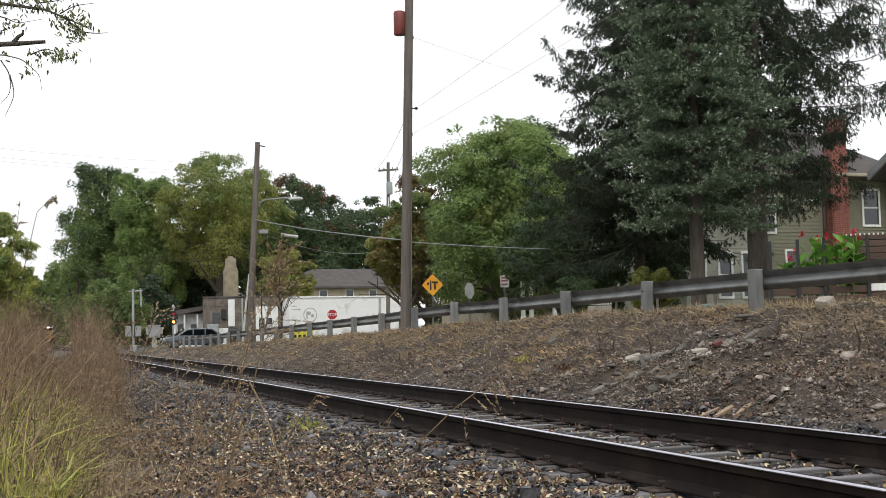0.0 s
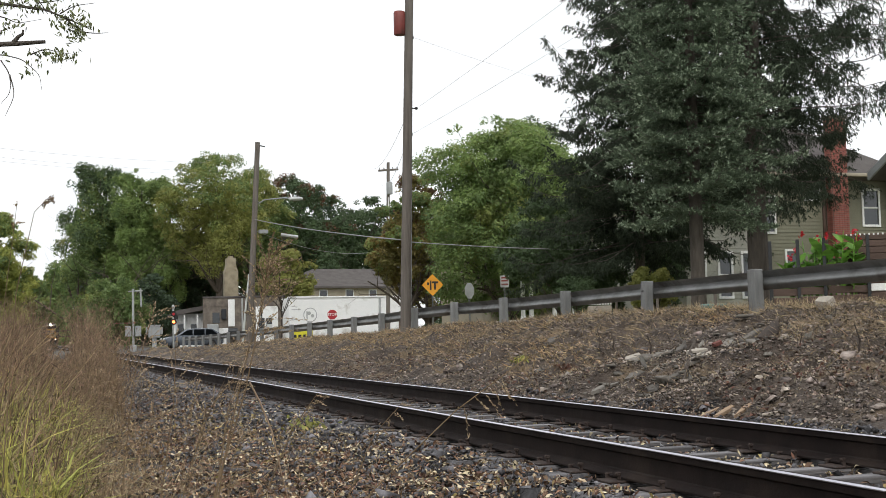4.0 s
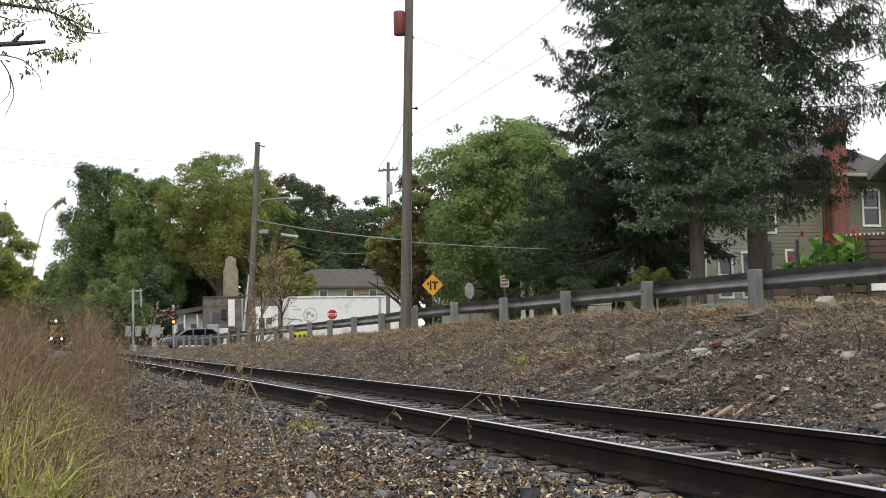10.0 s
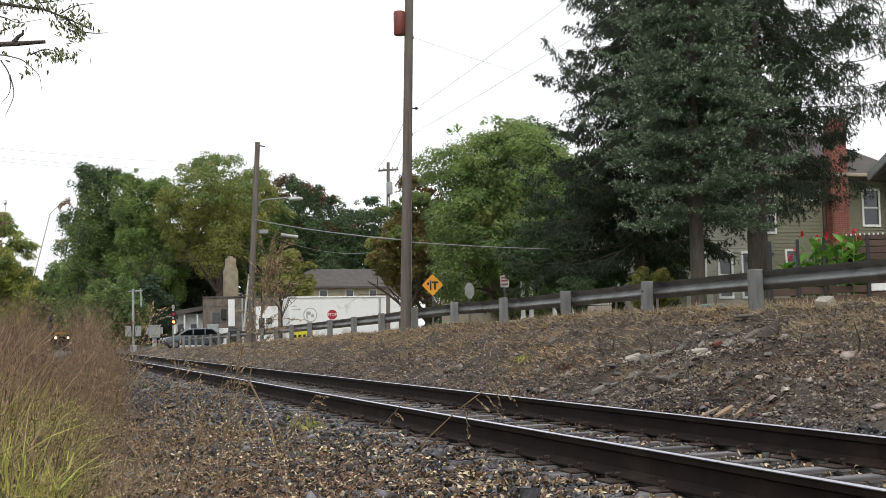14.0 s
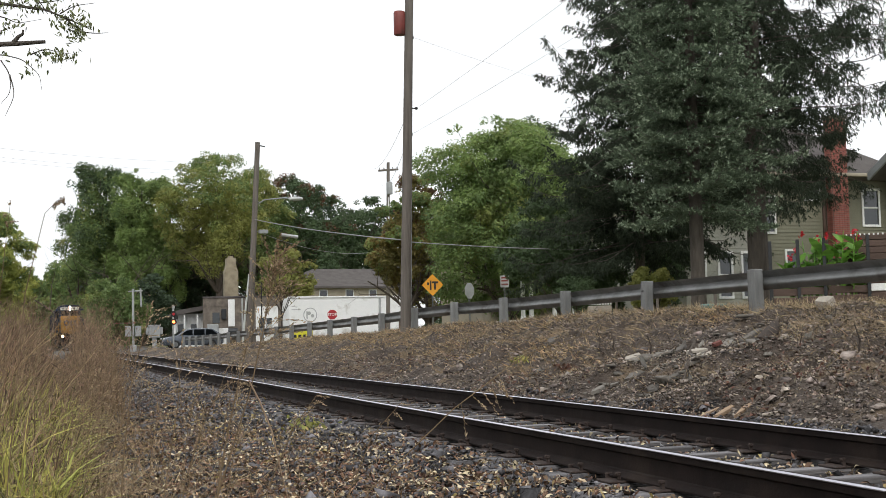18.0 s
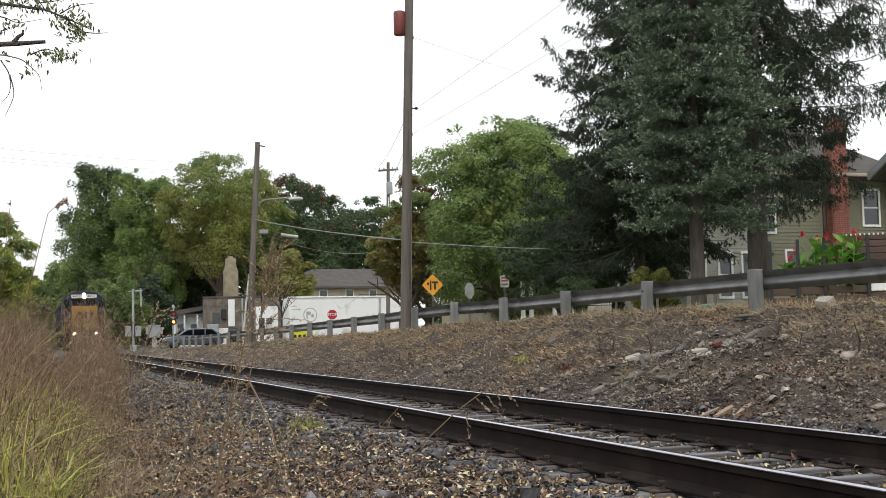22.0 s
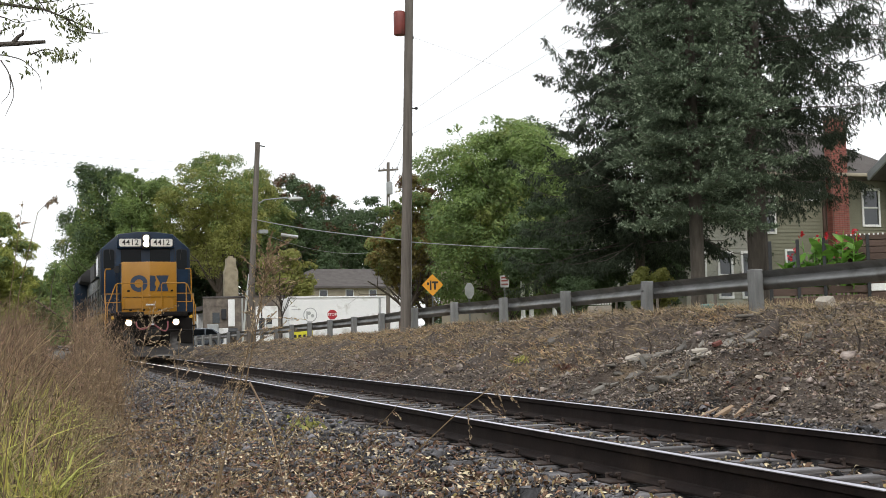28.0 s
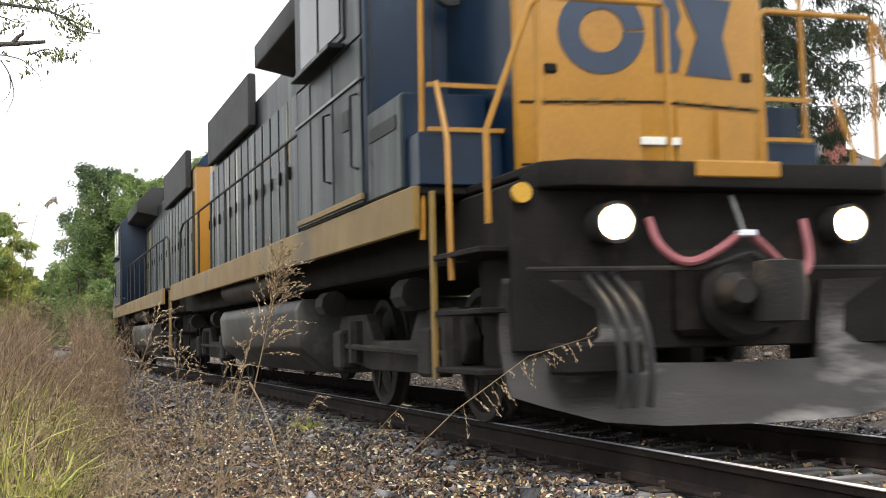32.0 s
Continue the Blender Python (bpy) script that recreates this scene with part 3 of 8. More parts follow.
def locomotive():
    t = thing("locomotive", pose(0, 0, 0), "four-axle diesel locomotive in navy blue, grey and yellow", "locomotive")
    P = lambda name, s, mat, label="", **k: part(name, s, mat, t, label, **k)
    # frame
    P("underframe", Shape().box(-1.25, 0.25, 1.15, 1.25, 16.6, 1.58, 0.02), M_FRAME)
    P("walkway", Shape().box(-1.55, 1.25, 1.60, 1.55, 16.35, 1.66, 0.01), M_FRAME)
    P("front_platform", Shape().box(-1.22, 0.02, 1.60, 1.22, 1.25, 1.655, 0.01), M_FRAME)
    for sx in (-1, 1):
        P("side_sill", Shape().box(sx * 1.575 - 0.025, 1.25, 1.36, sx * 1.575 + 0.025, 16.35, 1.66, 0.01), M_SILL, "dirty yellow side sill")
    P("anticlimber", Shape().prism([(-1.22, 0.30), (-1.22, 0.0), (-1.05, -0.16), (1.05, -0.16), (1.22, 0.0), (1.22, 0.30)], 1.50, 1.655, "z"), M_FRAME, "dark ribbed anticlimber", soft=0.015)
    P("pilot_plate", Shape().box(-1.38, 0.04, 0.55, 1.38, 0.10, 1.50, 0.01), M_FRAME)
    # plow
    xs = [-1.42, -1.25, -0.95, -0.62, -0.56, 0.0, 0.56, 0.62, 0.95, 1.25, 1.42]
    zt = [0.98, 0.97, 0.96, 0.95, 0.47, 0.46, 0.47, 0.95, 0.96, 0.97, 0.98]
    zb = [0.30, 0.24, 0.15, 0.12, 0.12, 0.12, 0.12, 0.12, 0.15, 0.24, 0.30]
    plow = Shape()
    rows = 5
    vv = []
    for x, a, b in zip(xs, zt, zb):
        edge = -0.44 + 0.22 * abs(x)
        for i in range(rows + 1):
            u = i / rows
            z = b + (a - b) * u
            hh = (z - 0.12) / 0.86
            vv.append((x, edge + 0.30 * math.sin(math.pi * 0.74 * hh), z))
    k = len(vv)
    vv += [(x, y + 0.03, z) for x, y, z in vv]
    n = rows + 1
    ff = []
    for c in range(len(xs) - 1):
        for i in range(rows):
            q = (c * n + i, (c + 1) * n + i, (c + 1) * n + i + 1, c * n + i + 1)
            ff += [q, tuple(j + k for j in q[::-1])]
        ff += [(c * n, c * n + k, (c + 1) * n + k, (c + 1) * n), (c * n + rows, (c + 1) * n + rows, (c + 1) * n + rows + k, c * n + rows + k)]
    plow.add(vv, ff)
    P("snow_plow", plow, M_PLOW, "grimy grey snow plow", smooth=True)
    for x in (-0.98, -0.90, -0.80):
        P("brake_hose", Shape().tube(eased([(x, -0.06, 1.0), (x + 0.01, -0.40, 0.75), (x + 0.03, -0.46, 0.45), (x + 0.03, -0.42, 0.24)]), 0.022, 7), M_BLACKBOX, smooth=True)
    P("plow_step", Shape().box(-1.22, -0.30, 0.42, -0.72, -0.05, 0.60, 0.02), M_FRAME)
    # coupler
    c = P("coupler", Shape().box(-0.10, -0.40, 0.76, 0.10, 0.10, 0.99, 0.03), M_TRUCK, "rusty knuckle coupler")
    part("knuckle", Shape().turned([(0.0, -0.19), (0.15, -0.17), (0.17, 0.0), (0.15, 0.17), (0.0, 0.19)], 12, pose(0.06, -0.45, 0.87)), M_TRUCK, c, smooth=True)
    part("guard_arm", Shape().tube([(-0.08, -0.20, 0.87), (-0.17, -0.34, 0.87), (-0.20, -0.52, 0.87)], [0.13, 0.11, 0.07], 10), M_TRUCK, c, smooth=True)
    part("drawhead", Shape().turned([(0.0, -0.10), (0.24, -0.10), (0.28, 0.0), (0.24, 0.08), (0.0, 0.10)], 18, pose(0.02, -0.14, 0.86, 90, 0, 0)), M_TRUCK, c, "round worn buffer casting", smooth=True)
    P("coupler_pocket", Shape().box(-0.36, -0.05, 0.62, 0.36, 0.12, 1.14, 0.04), M_FRAME)
    P("uncoupling_lever", Shape().tube([(-1.35, -0.10, 1.02), (-0.25, -0.16, 1.02), (0.0, -0.28, 1.10), (0.25, -0.16, 1.02), (1.35, -0.10, 1.02)], 0.016, 6), M_TRUCK)
    hose = [(-0.54, -0.04, 1.32), (-0.53, -0.12, 1.18), (-0.44, -0.16, 1.08), (-0.32, -0.18, 1.06), (-0.16, -0.20, 1.13), (0.0, -0.22, 1.22), (0.16, -0.20, 1.13), (0.30, -0.18, 1.02), (0.44, -0.16, 0.99), (0.51, -0.12, 1.10), (0.53, -0.04, 1.32)]
    P("air_hose", Shape().tube(eased(hose), 0.027, 8), M_HOSE, "sagging faded red air hose", smooth=True)
    P("hose_clasp", Shape().box(-0.06, -0.27, 1.195, 0.06, -0.19, 1.24, 0.012), M_SHINE)
    P("hose_chain", Shape().tube([(0.0, -0.2, 1.24), (0.01, -0.14, 1.33), (0.0, -0.08, 1.46)], 0.015, 6), M_GALV)
    # lights
    for sx in (-1, 1):
        d = P("ditch_light", Shape().tube([(sx * 0.80, 0.05, 1.29), (sx * 0.80, -0.10, 1.29)], 0.125, 18), M_BLACKBOX, "lit round ditch light", smooth=True)
        part("rim", hoop((sx * 0.80, -0.09, 1.29), 0.104, 0.125, 0.06), M_BLACKBOX, d, smooth=True)
        # a glowing ring stands for the bloom round the lens
        part("reflector_bowl", Shape().tube([(sx * 0.80, -0.09, 1.29), (sx * 0.80, -0.106, 1.29)], 0.100, 18), M_LAMPBLOOM, d, smooth=True)
        part("lens", Shape().tube([(sx * 0.80, -0.09, 1.29), (sx * 0.80, -0.112, 1.29)], 0.082, 18), M_DITCH, d, "glowing warm white lens", smooth=True)
        P("step_reflector", Shape().tube([(sx * 1.33, 0.02, 1.47), (sx * 1.33, -0.02, 1.47)], 0.06, 14), M_AMBER, "round amber reflector")
    # nose
    P("nose", Shape().prism([(-0.95, 2.42), (-0.95, 0.98), (0.0, 0.80), (0.95, 0.98), (0.95, 2.42)], 1.655, 3.44, "z"), M_BLUE, "peaked short nose, yellow in front", soft=0.06)
    P("nose_front", Shape().prism([(-0.955, 1.06), (-0.955, 0.972), (0.0, 0.79), (0.955, 0.972), (0.955, 1.06), (0.0, 0.90)], 1.66, 3.446, "z"), M_YEL, "golden yellow nose front", soft=0.03)
    P("nose_top", Shape().prism([(-0.93, 2.40), (-0.93, 1.0), (0.0, 0.84), (0.93, 1.0), (0.93, 2.40)], 3.43, 3.452, "z"), M_YEL)
    for x0, x1 in ((-0.83, -0.12), (0.15, 0.42), (0.50, 0.83)):
        f = lambda x: 0.79 + abs(x) * 0.19 - 0.012
        P("nose_door", Shape().add([(x0, f(x0), 1.80), (x1, f(x1), 1.80), (x1, f(x1), 2.16), (x0, f(x0), 2.16), (x0, f(x0) + 0.02, 1.80), (x1, f(x1) + 0.02, 1.80), (x1, f(x1) + 0.02, 2.16), (x0, f(x0) + 0.02, 2.16)], BOX_FACES), M_YEL)
    for x, z in ((-0.66, 1.74), (-0.22, 1.74), (0.33, 1.74), (-0.72, 2.42), (0.78, 2.42)):
        f0 = 0.80 + abs(x) * 0.19
        P("nose_latch", Shape().box(x - 0.045, f0 - 0.03, z - 0.03, x + 0.045, f0 + 0.02, z + 0.035, 0.01), M_FRAME)
    P("nose_plate", Shape().box(-0.14, 0.775, 1.90, 0.16, 0.80, 1.955, 0.004), M_NBOARD, "small pale plate on the nose")
    P("yellow_toe_plate", Shape().box(-0.28, -0.175, 1.56, 0.30, 0.25, 1.662, 0.01), M_YEL)

    def on_nose(pts, z0, side):
        """A raised shape on one half of the peaked nose."""
        f = lambda x: 0.79 + abs(x) * 0.19 - 0.010
        s = Shape()
        n = len(pts)
        s.add([(x, f(x), z + z0) for x, z in pts] + [(x, f(x) + 0.03, z + z0) for x, z in pts],
              [tuple(range(n)), tuple(range(2 * n - 1, n - 1, -1))] + [(i, n + i, n + (i + 1) % n, (i + 1) % n) for i in range(n)])
        return s
    for z in (2.195, 1.775):
        P("nose_seam", on_nose([(-0.93, -0.008), (0.0, -0.008), (0.0, 0.008), (-0.93, 0.008)], z, -1), M_FRAME)
    P("nose_seam", on_nose([(0.0, -0.008), (0.93, -0.008), (0.93, 0.008), (0.0, 0.008)], 2.195, 1), M_FRAME)
    for x in (-0.80, -0.62, -0.44, -0.26, 0.20, 0.42, 0.66, 0.84):
        P("nose_hinge", on_nose([(x - 0.04, -0.02), (x + 0.04, -0.02), (x + 0.04, 0.02), (x - 0.04, 0.02)], 2.20, 1), M_SILL)
    em = P("emblem", on_nose(arc(-0.37, 0, 0.295, 2, 358, 24) + arc(-0.37, 0, 0.15, 358, 2, 24), 2.68, -1), M_BLUEINK, "dark blue painted emblem shapes")
    part("emblem_block", on_nose([(0.0, 0.28), (0.18, 0.27), (0.22, 0.12), (0.17, 0.0), (0.22, -0.12), (0.18, -0.27), (0.0, -0.28)], 2.68, 1), M_BLUEINK, em)
    part("emblem_wedge", on_nose([(0.22, 0.28), (0.67, 0.28), (0.58, 0.02), (0.66, -0.28), (0.25, -0.28), (0.36, 0.0)], 2.68, 1), M_BLUEINK, em)
    # cab
    roof = [(-1.60, 1.66), (-1.60, 4.0), (-0.97, 4.56), (-0.3, 4.64), (0.3, 4.64), (0.97, 4.56), (1.60, 4.0), (1.60, 1.66)]
    P("cab", Shape().prism(roof, 2.40, 4.95, "y"), M_BLUE, "navy blue cab with sloped roof edges", soft=0.035)
    P("cab_roof_hood", Shape().prism([(-1.00, 4.54), (-0.3, 4.63), (0.3, 4.63), (1.00, 4.54), (1.02, 4.02), (-1.02, 4.02)], 2.22, 2.42, "y"), M_BLUE, soft=0.03)
    for sx in (-1, 1):
        P("cab_side_panel", Shape().box(sx * 1.605 - 0.012, 2.5, 1.68, sx * 1.605 + 0.012, 4.88, 2.95, 0.006), M_GREY, "faded grey lower cab side, reflections painted as streaks")
        P("cab_moulding", Shape().box(sx * 1.622 - 0.012, 2.46, 2.62, sx * 1.622 + 0.012, 4.90, 2.65, 0.004), M_GALV, "thin worn metal moulding")
        P("cab_moulding", Shape().box(sx * 1.622 - 0.012, 2.46, 1.70, sx * 1.622 + 0.012, 4.90, 1.75, 0.004), M_SILL)
        P("cab_seam", Shape().box(sx * 1.615 - 0.008, 3.42, 1.76, sx * 1.615 + 0.008, 3.445, 2.94), M_BLACKBOX)
        P("cab_seam", Shape().box(sx * 1.615 - 0.008, 4.28, 1.76, sx * 1.615 + 0.008, 4.305, 2.94), M_BLACKBOX)
        P("cab_upper_panel", Shape().box(sx * 1.604 - 0.010, 2.5, 2.98, sx * 1.604 + 0.010, 4.92, 3.96, 0.006), M_GREY, "faded grey upper cab side, reflections painted as streaks")
        P("vent_slot", Shape().box(sx * 1.622 - 0.008, 2.85, 2.30, sx * 1.622 + 0.008, 3.05, 2.46), M_BLACKBOX)
        for yy in (2.62, 3.55):
            P("cab_grab_iron", Shape().tube([(sx * 1.61, yy, 1.95), (sx * 1.67, yy, 1.97), (sx * 1.67, yy, 2.52), (sx * 1.61, yy, 2.54)], 0.012, 6), M_GREY, smooth=True)
        w = P("side_window", Shape().box(sx * 1.612 - 0.02, 2.95, 3.05, sx * 1.612 + 0.02, 4.65, 3.85, 0.02), M_GREY)
        part("pane", Shape().box(sx * 1.63 - 0.012, 3.05, 3.12, sx * 1.63 + 0.012, 3.78, 3.78, 0.004), M_WINDOW, w)
        part("pane", Shape().box(sx * 1.63 - 0.012, 3.86, 3.12, sx * 1.63 + 0.012, 4.55, 3.78, 0.004), M_WINDOW, w)
        P("drip_awning", Shape().box(sx * 1.63 - 0.05, 2.9, 3.93, sx * 1.63 + 0.05, 4.75, 3.96, 0.01), M_GREY)
        P("arm_rest", Shape().box(sx * 1.68 - 0.07, 3.0, 2.98, sx * 1.68 + 0.07, 4.5, 3.03, 0.01), M_GREY)
        P("windshield", Shape().box(sx * 0.52 - 0.36, 2.36, 3.52, sx * 0.52 + 0.36, 2.40, 4.00, 0.01), M_WINDOW, "dark windshield pane")
        P("cab_door_window", Shape().prism([(sx * 1.30 + qx, qz) for qx, qz in ((-0.13, 3.28), (0.13, 3.28), (0.18, 3.33), (0.18, 3.93), (0.13, 3.98), (-0.13, 3.98), (-0.18, 3.93), (-0.18, 3.33))], 2.375, 2.40, "y"), M_WINDOW, "dark window with rounded corners")
        P("window_gasket", Shape().prism([(sx * 1.30 + qx * 1.09, 3.63 + (qz - 3.63) * 1.06) for qx, qz in ((-0.13, 3.28), (0.13, 3.28), (0.18, 3.33), (0.18, 3.93), (0.13, 3.98), (-0.13, 3.98), (-0.18, 3.93), (-0.18, 3.33))], 2.385, 2.402, "y"), M_BLACKBOX)
        P("cab_door_seam", Shape().box(sx * 1.30 - 0.27, 2.388, 1.75, sx * 1.30 - 0.255, 2.402, 4.05), M_BLACKBOX)
        P("cab_door_seam", Shape().box(sx * 1.30 + 0.235, 2.388, 1.75, sx * 1.30 + 0.25, 2.402, 4.05), M_BLACKBOX)
        P("wiper", Shape().tube([(sx * 1.30, 2.34, 4.06), (sx * 1.24, 2.35, 3.62)], 0.014, 5), M_BLACKBOX)
        P("number_board", Shape().prism([(sx * 0.56 - 0.39, 4.13), (sx * 0.56 - 0.35, 4.09), (sx * 0.56 + 0.35, 4.09), (sx * 0.56 + 0.39, 4.13), (sx * 0.56 + 0.39, 4.33), (sx * 0.56 + 0.35, 4.37), (sx * 0.56 - 0.35, 4.37), (sx * 0.56 - 0.39, 4.33)], 2.185, 2.225, "y"), M_NBOARD, "white board with black road number")
        digits("4412", 0.30, M_BLACKINK, t, pose(sx * 0.56, 2.180, 4.23, 90, 0, 0), "road_number")
        P("battery_box", Shape().box(sx * 1.28 - 0.32, 1.50, 1.66, sx * 1.28 + 0.32, 2.40, 2.34, 0.02), M_GREY, "grey side locker beside the nose")
        P("locker_front", Shape().box(sx * 1.28 - 0.30, 1.488, 1.68, sx * 1.28 + 0.30, 1.502, 2.33), M_BLUE)
        P("vent_slot", Shape().box(sx * 1.602 - 0.006, 1.62, 2.10, sx * 1.602 + 0.006, 2.30, 2.20), M_BLACKBOX)
        P("step_riser", Shape().box(sx * 1.26 - 0.30, 1.22, 1.66, sx * 1.26 + 0.30, 1.486, 2.02, 0.01), M_BLUE)
    P("mirror", Shape().tube([(-1.02, 2.05, 3.25), (-1.02, 2.12, 3.25)], 0.13, 14), M_BLACKBOX)
    hl = P("headlight", Shape().box(-0.15, 2.14, 4.02, 0.15, 2.24, 4.54, 0.04), M_BLACKBOX, "twin headlight, both lamps lit")
    for z in (4.17, 4.39):
        part("rim", hoop((0, 2.15, z), 0.100, 0.118, 0.07), M_BLACKBOX, hl, smooth=True)
        # the same painted bloom round each headlamp lens
        part("reflector_bowl", Shape().tube([(0, 2.15, z), (0, 2.134, z)], 0.100, 18), M_LAMPBLOOM, hl, smooth=True)
        part("lens", Shape().tube([(0, 2.15, z), (0, 2.128, z)], 0.09, 18), M_HEADLIGHT, hl, "glowing warm white lens", smooth=True)
    P("antenna", Shape().tube([(-0.45, 2.9, 4.68), (-0.45, 2.9, 4.92)], 0.012, 5), M_BLACKBOX)
    # hood
    hood = [(-0.90, 1.66), (-0.90, 4.10), (-0.62, 4.38), (0.62, 4.38), (0.90, 4.10), (0.90, 1.66)]
    P("long_hood", Shape().prism(hood, 4.95, 15.5, "y"), M_GREY, "faded grey engine hood, reflections painted as streaks", soft=0.02)
    P("hood_end", Shape().prism(hood, 15.5, 16.1, "y"), M_YEL, "yellow rear end of the hood", soft=0.03)
    P("hood_end_cap", Shape().prism([(-0.92, 4.08), (-0.64, 4.40), (0.64, 4.40), (0.92, 4.08)], 15.48, 16.12, "y"), M_BLUE)
    for sx in (-1, 1):
        y = 5.05
        i = 0
        while y < 15.3:
            wdt = 0.60
            P("hood_door", Shape().box(sx * 0.925 - 0.03, y, 1.74, sx * 0.925 + 0.03, y + wdt - 0.09, 3.62, 0.008), M_DOOR if i not in (1, 2) else M_DOORTAN)
            P("door_latch", Shape().box(sx * 0.96 - 0.02, y + wdt - 0.16, 2.62, sx * 0.945 + 0.02, y + wdt - 0.10, 2.78, 0.005), M_FRAME)
            y += wdt
            i += 1
        P("radiator_grille", Shape().box(sx * 0.97 - 0.06, 11.1, 3.72, sx * 0.97 + 0.06, 15.4, 4.50, 0.02), M_BLACKBOX, "black radiator grille")
        P("intake_box", Shape().prism([(sx * 0.70, 3.80), (sx * 1.42, 3.95), (sx * 1.42, 4.22), (sx * 1.05, 4.58), (sx * 0.60, 4.58)], 4.96, 8.3, "y"), M_BLACKBOX, "black air intake box", soft=0.02)
        P("hood_stripe", Shape().box(sx * 0.938 - 0.004, 7.5, 2.95, sx * 0.938 + 0.004, 11.0, 3.10), M_YEL)
        # hand rails
        P("hand_rail", Shape().tube([(sx * 1.44, 5.2, 1.7), (sx * 1.44, 5.2, 2.62), (sx * 1.44, 5.35, 2.72)] + [(sx * 1.44, 5.5 + 1.45 * k, 2.72) for k in range(8)] + [(sx * 1.44, 16.1, 2.6), (sx * 1.44, 16.2, 1.7)], 0.019, 6), M_BLACKBOX, smooth=True)
        for k in range(7):
            P("rail_post", Shape().tube([(sx * 1.44, 6.3 + 1.45 * k, 1.66), (sx * 1.44, 6.3 + 1.45 * k, 2.72)], 0.018, 6), M_BLACKBOX)
        # front rails
        P("front_rail", Shape().tube([(sx * 0.33, 0.05, 1.66), (sx * 0.33, 0.05, 2.60), (sx * 0.36, 0.05, 2.65), (sx * 1.14, 0.05, 2.65), (sx * 1.22, 0.06, 2.60), (sx * 1.50, 0.10, 1.85), (sx * 1.50, 0.10, 1.30)], 0.020, 7), M_YEL, "bent yellow hand rail", smooth=True)
        P("stanchion", Shape().tube([(sx * 1.18, 0.06, 1.66), (sx * 1.18, 0.06, 2.64)], 0.022, 7), M_YEL)
        P("grab_rail", Shape().tube([(sx * 1.30, 1.30, 3.22), (sx * 1.47, 1.30, 3.22), (sx * 1.50, 1.30, 3.15), (sx * 1.52, 1.30, 1.30)], 0.022, 7), M_YEL, smooth=True)
        P("front_step_rail", Shape().tube([(sx * 1.52, 0.95, 2.3), (sx * 1.52, 0.75, 1.9), (sx * 1.52, 0.72, 1.0)], 0.020, 6), M_YEL, smooth=True)
        for yy in (0.15, 16.0):
            for z in (0.42, 0.78, 1.14):
                P("step", Shape().box(sx * 1.36 - 0.18, yy, z, sx * 1.36 + 0.18, yy + 0.9, z + 0.035, 0.006), M_FRAME)
            P("step_side", Shape().box(sx * 1.53 - 0.012, yy + 0.88, 0.38, sx * 1.53 + 0.012, yy + 0.94, 1.6), M_SILL)
            P("step_back", Shape().box(sx * 1.16 - 0.02, yy, 0.36, sx * 1.16 + 0.02, yy + 0.94, 1.5), M_FRAME)
        for z in (2.02, 2.32):
            P("platform_edge", Shape().box(sx * 1.23 - 0.27, 1.19, z, sx * 1.23 + 0.27, 1.215, z + 0.03), M_YEL)
    # tank and reservoirs
    tank = [(-1.40, 0.95), (-1.34, 1.06), (1.34, 1.06), (1.40, 0.95), (1.36, 0.55), (1.05, 0.28), (-1.05, 0.28), (-1.36, 0.55)]
    P("fuel_tank", Shape().prism(tank, 6.1, 11.6, "y"), M_TANK, "dusty grey fuel tank", soft=0.03)
    for sx in (-1, 1):
        P("air_reservoir", Shape().tube([(sx * 1.22, 7.2, 1.34), (sx * 1.22, 11.3, 1.34)], 0.20, 16), M_TANK, "grey air reservoir", smooth=True)
    # trucks
    for yc in (3.55, 13.9):
        for sx in (-1, 1):
            tr = P("truck_frame", Shape().prism([(yc - 1.95, 0.62), (yc - 1.75, 0.86), (yc - 0.8, 0.86), (yc - 0.55, 0.62), (yc + 0.55, 0.62), (yc + 0.8, 0.86), (yc + 1.75, 0.86), (yc + 1.95, 0.62), (yc + 1.85, 0.46), (yc + 0.7, 0.36), (yc - 0.7, 0.36), (yc - 1.85, 0.46)], sx * 1.0, sx * 1.12, "x"), M_TRUCK, "grimy cast truck side frame", soft=0.02)
            for ya in (yc - 1.37, yc + 1.37):
                part("journal_box", Shape().box(sx * 1.16 - 0.10, ya - 0.17, 0.35, sx * 1.16 + 0.10, ya + 0.17, 0.72, 0.03), M_TRUCK, tr)
                part("brake_cylinder", Shape().tube([(sx * 1.2, ya + 0.3, 0.98), (sx * 1.2, ya + 0.62, 0.98)], 0.13, 10), M_TRUCK, tr)
                part("coil_spring", Shape().tube([(sx * 1.14, ya - 0.36, 0.42), (sx * 1.14, ya - 0.36, 0.80)], 0.09, 9), M_TRUCK, tr)
            part("sand_pipe", Shape().tube([(sx * 1.05, yc - 2.1, 1.2), (sx * 1.0, yc - 2.05, 0.6), (sx * 0.8, yc - 1.98, 0.12)], 0.025, 6), M_TRUCK, tr)
            part("brake_rod", Shape().tube([(sx * 1.2, yc - 1.7, 0.52), (sx * 1.2, yc + 1.7, 0.58)], 0.028, 6), M_TRUCK, tr)
    w = Shape()
    mm = pose(0, 0, 0, 0, 90, 0)
    for sx in (-1, 1):
        w.turned([(0.0, sx * 0.80), (0.14, sx * 0.81), (0.16, sx * 0.75), (0.40, sx * 0.74), (0.44, sx * 0.80), (0.505, sx * 0.80), (0.508, sx * 0.715), (0.535, sx * 0.70), (0.535, sx * 0.675), (0.40, sx * 0.68), (0.16, sx * 0.68), (0.0, sx * 0.66)], 28, mm)
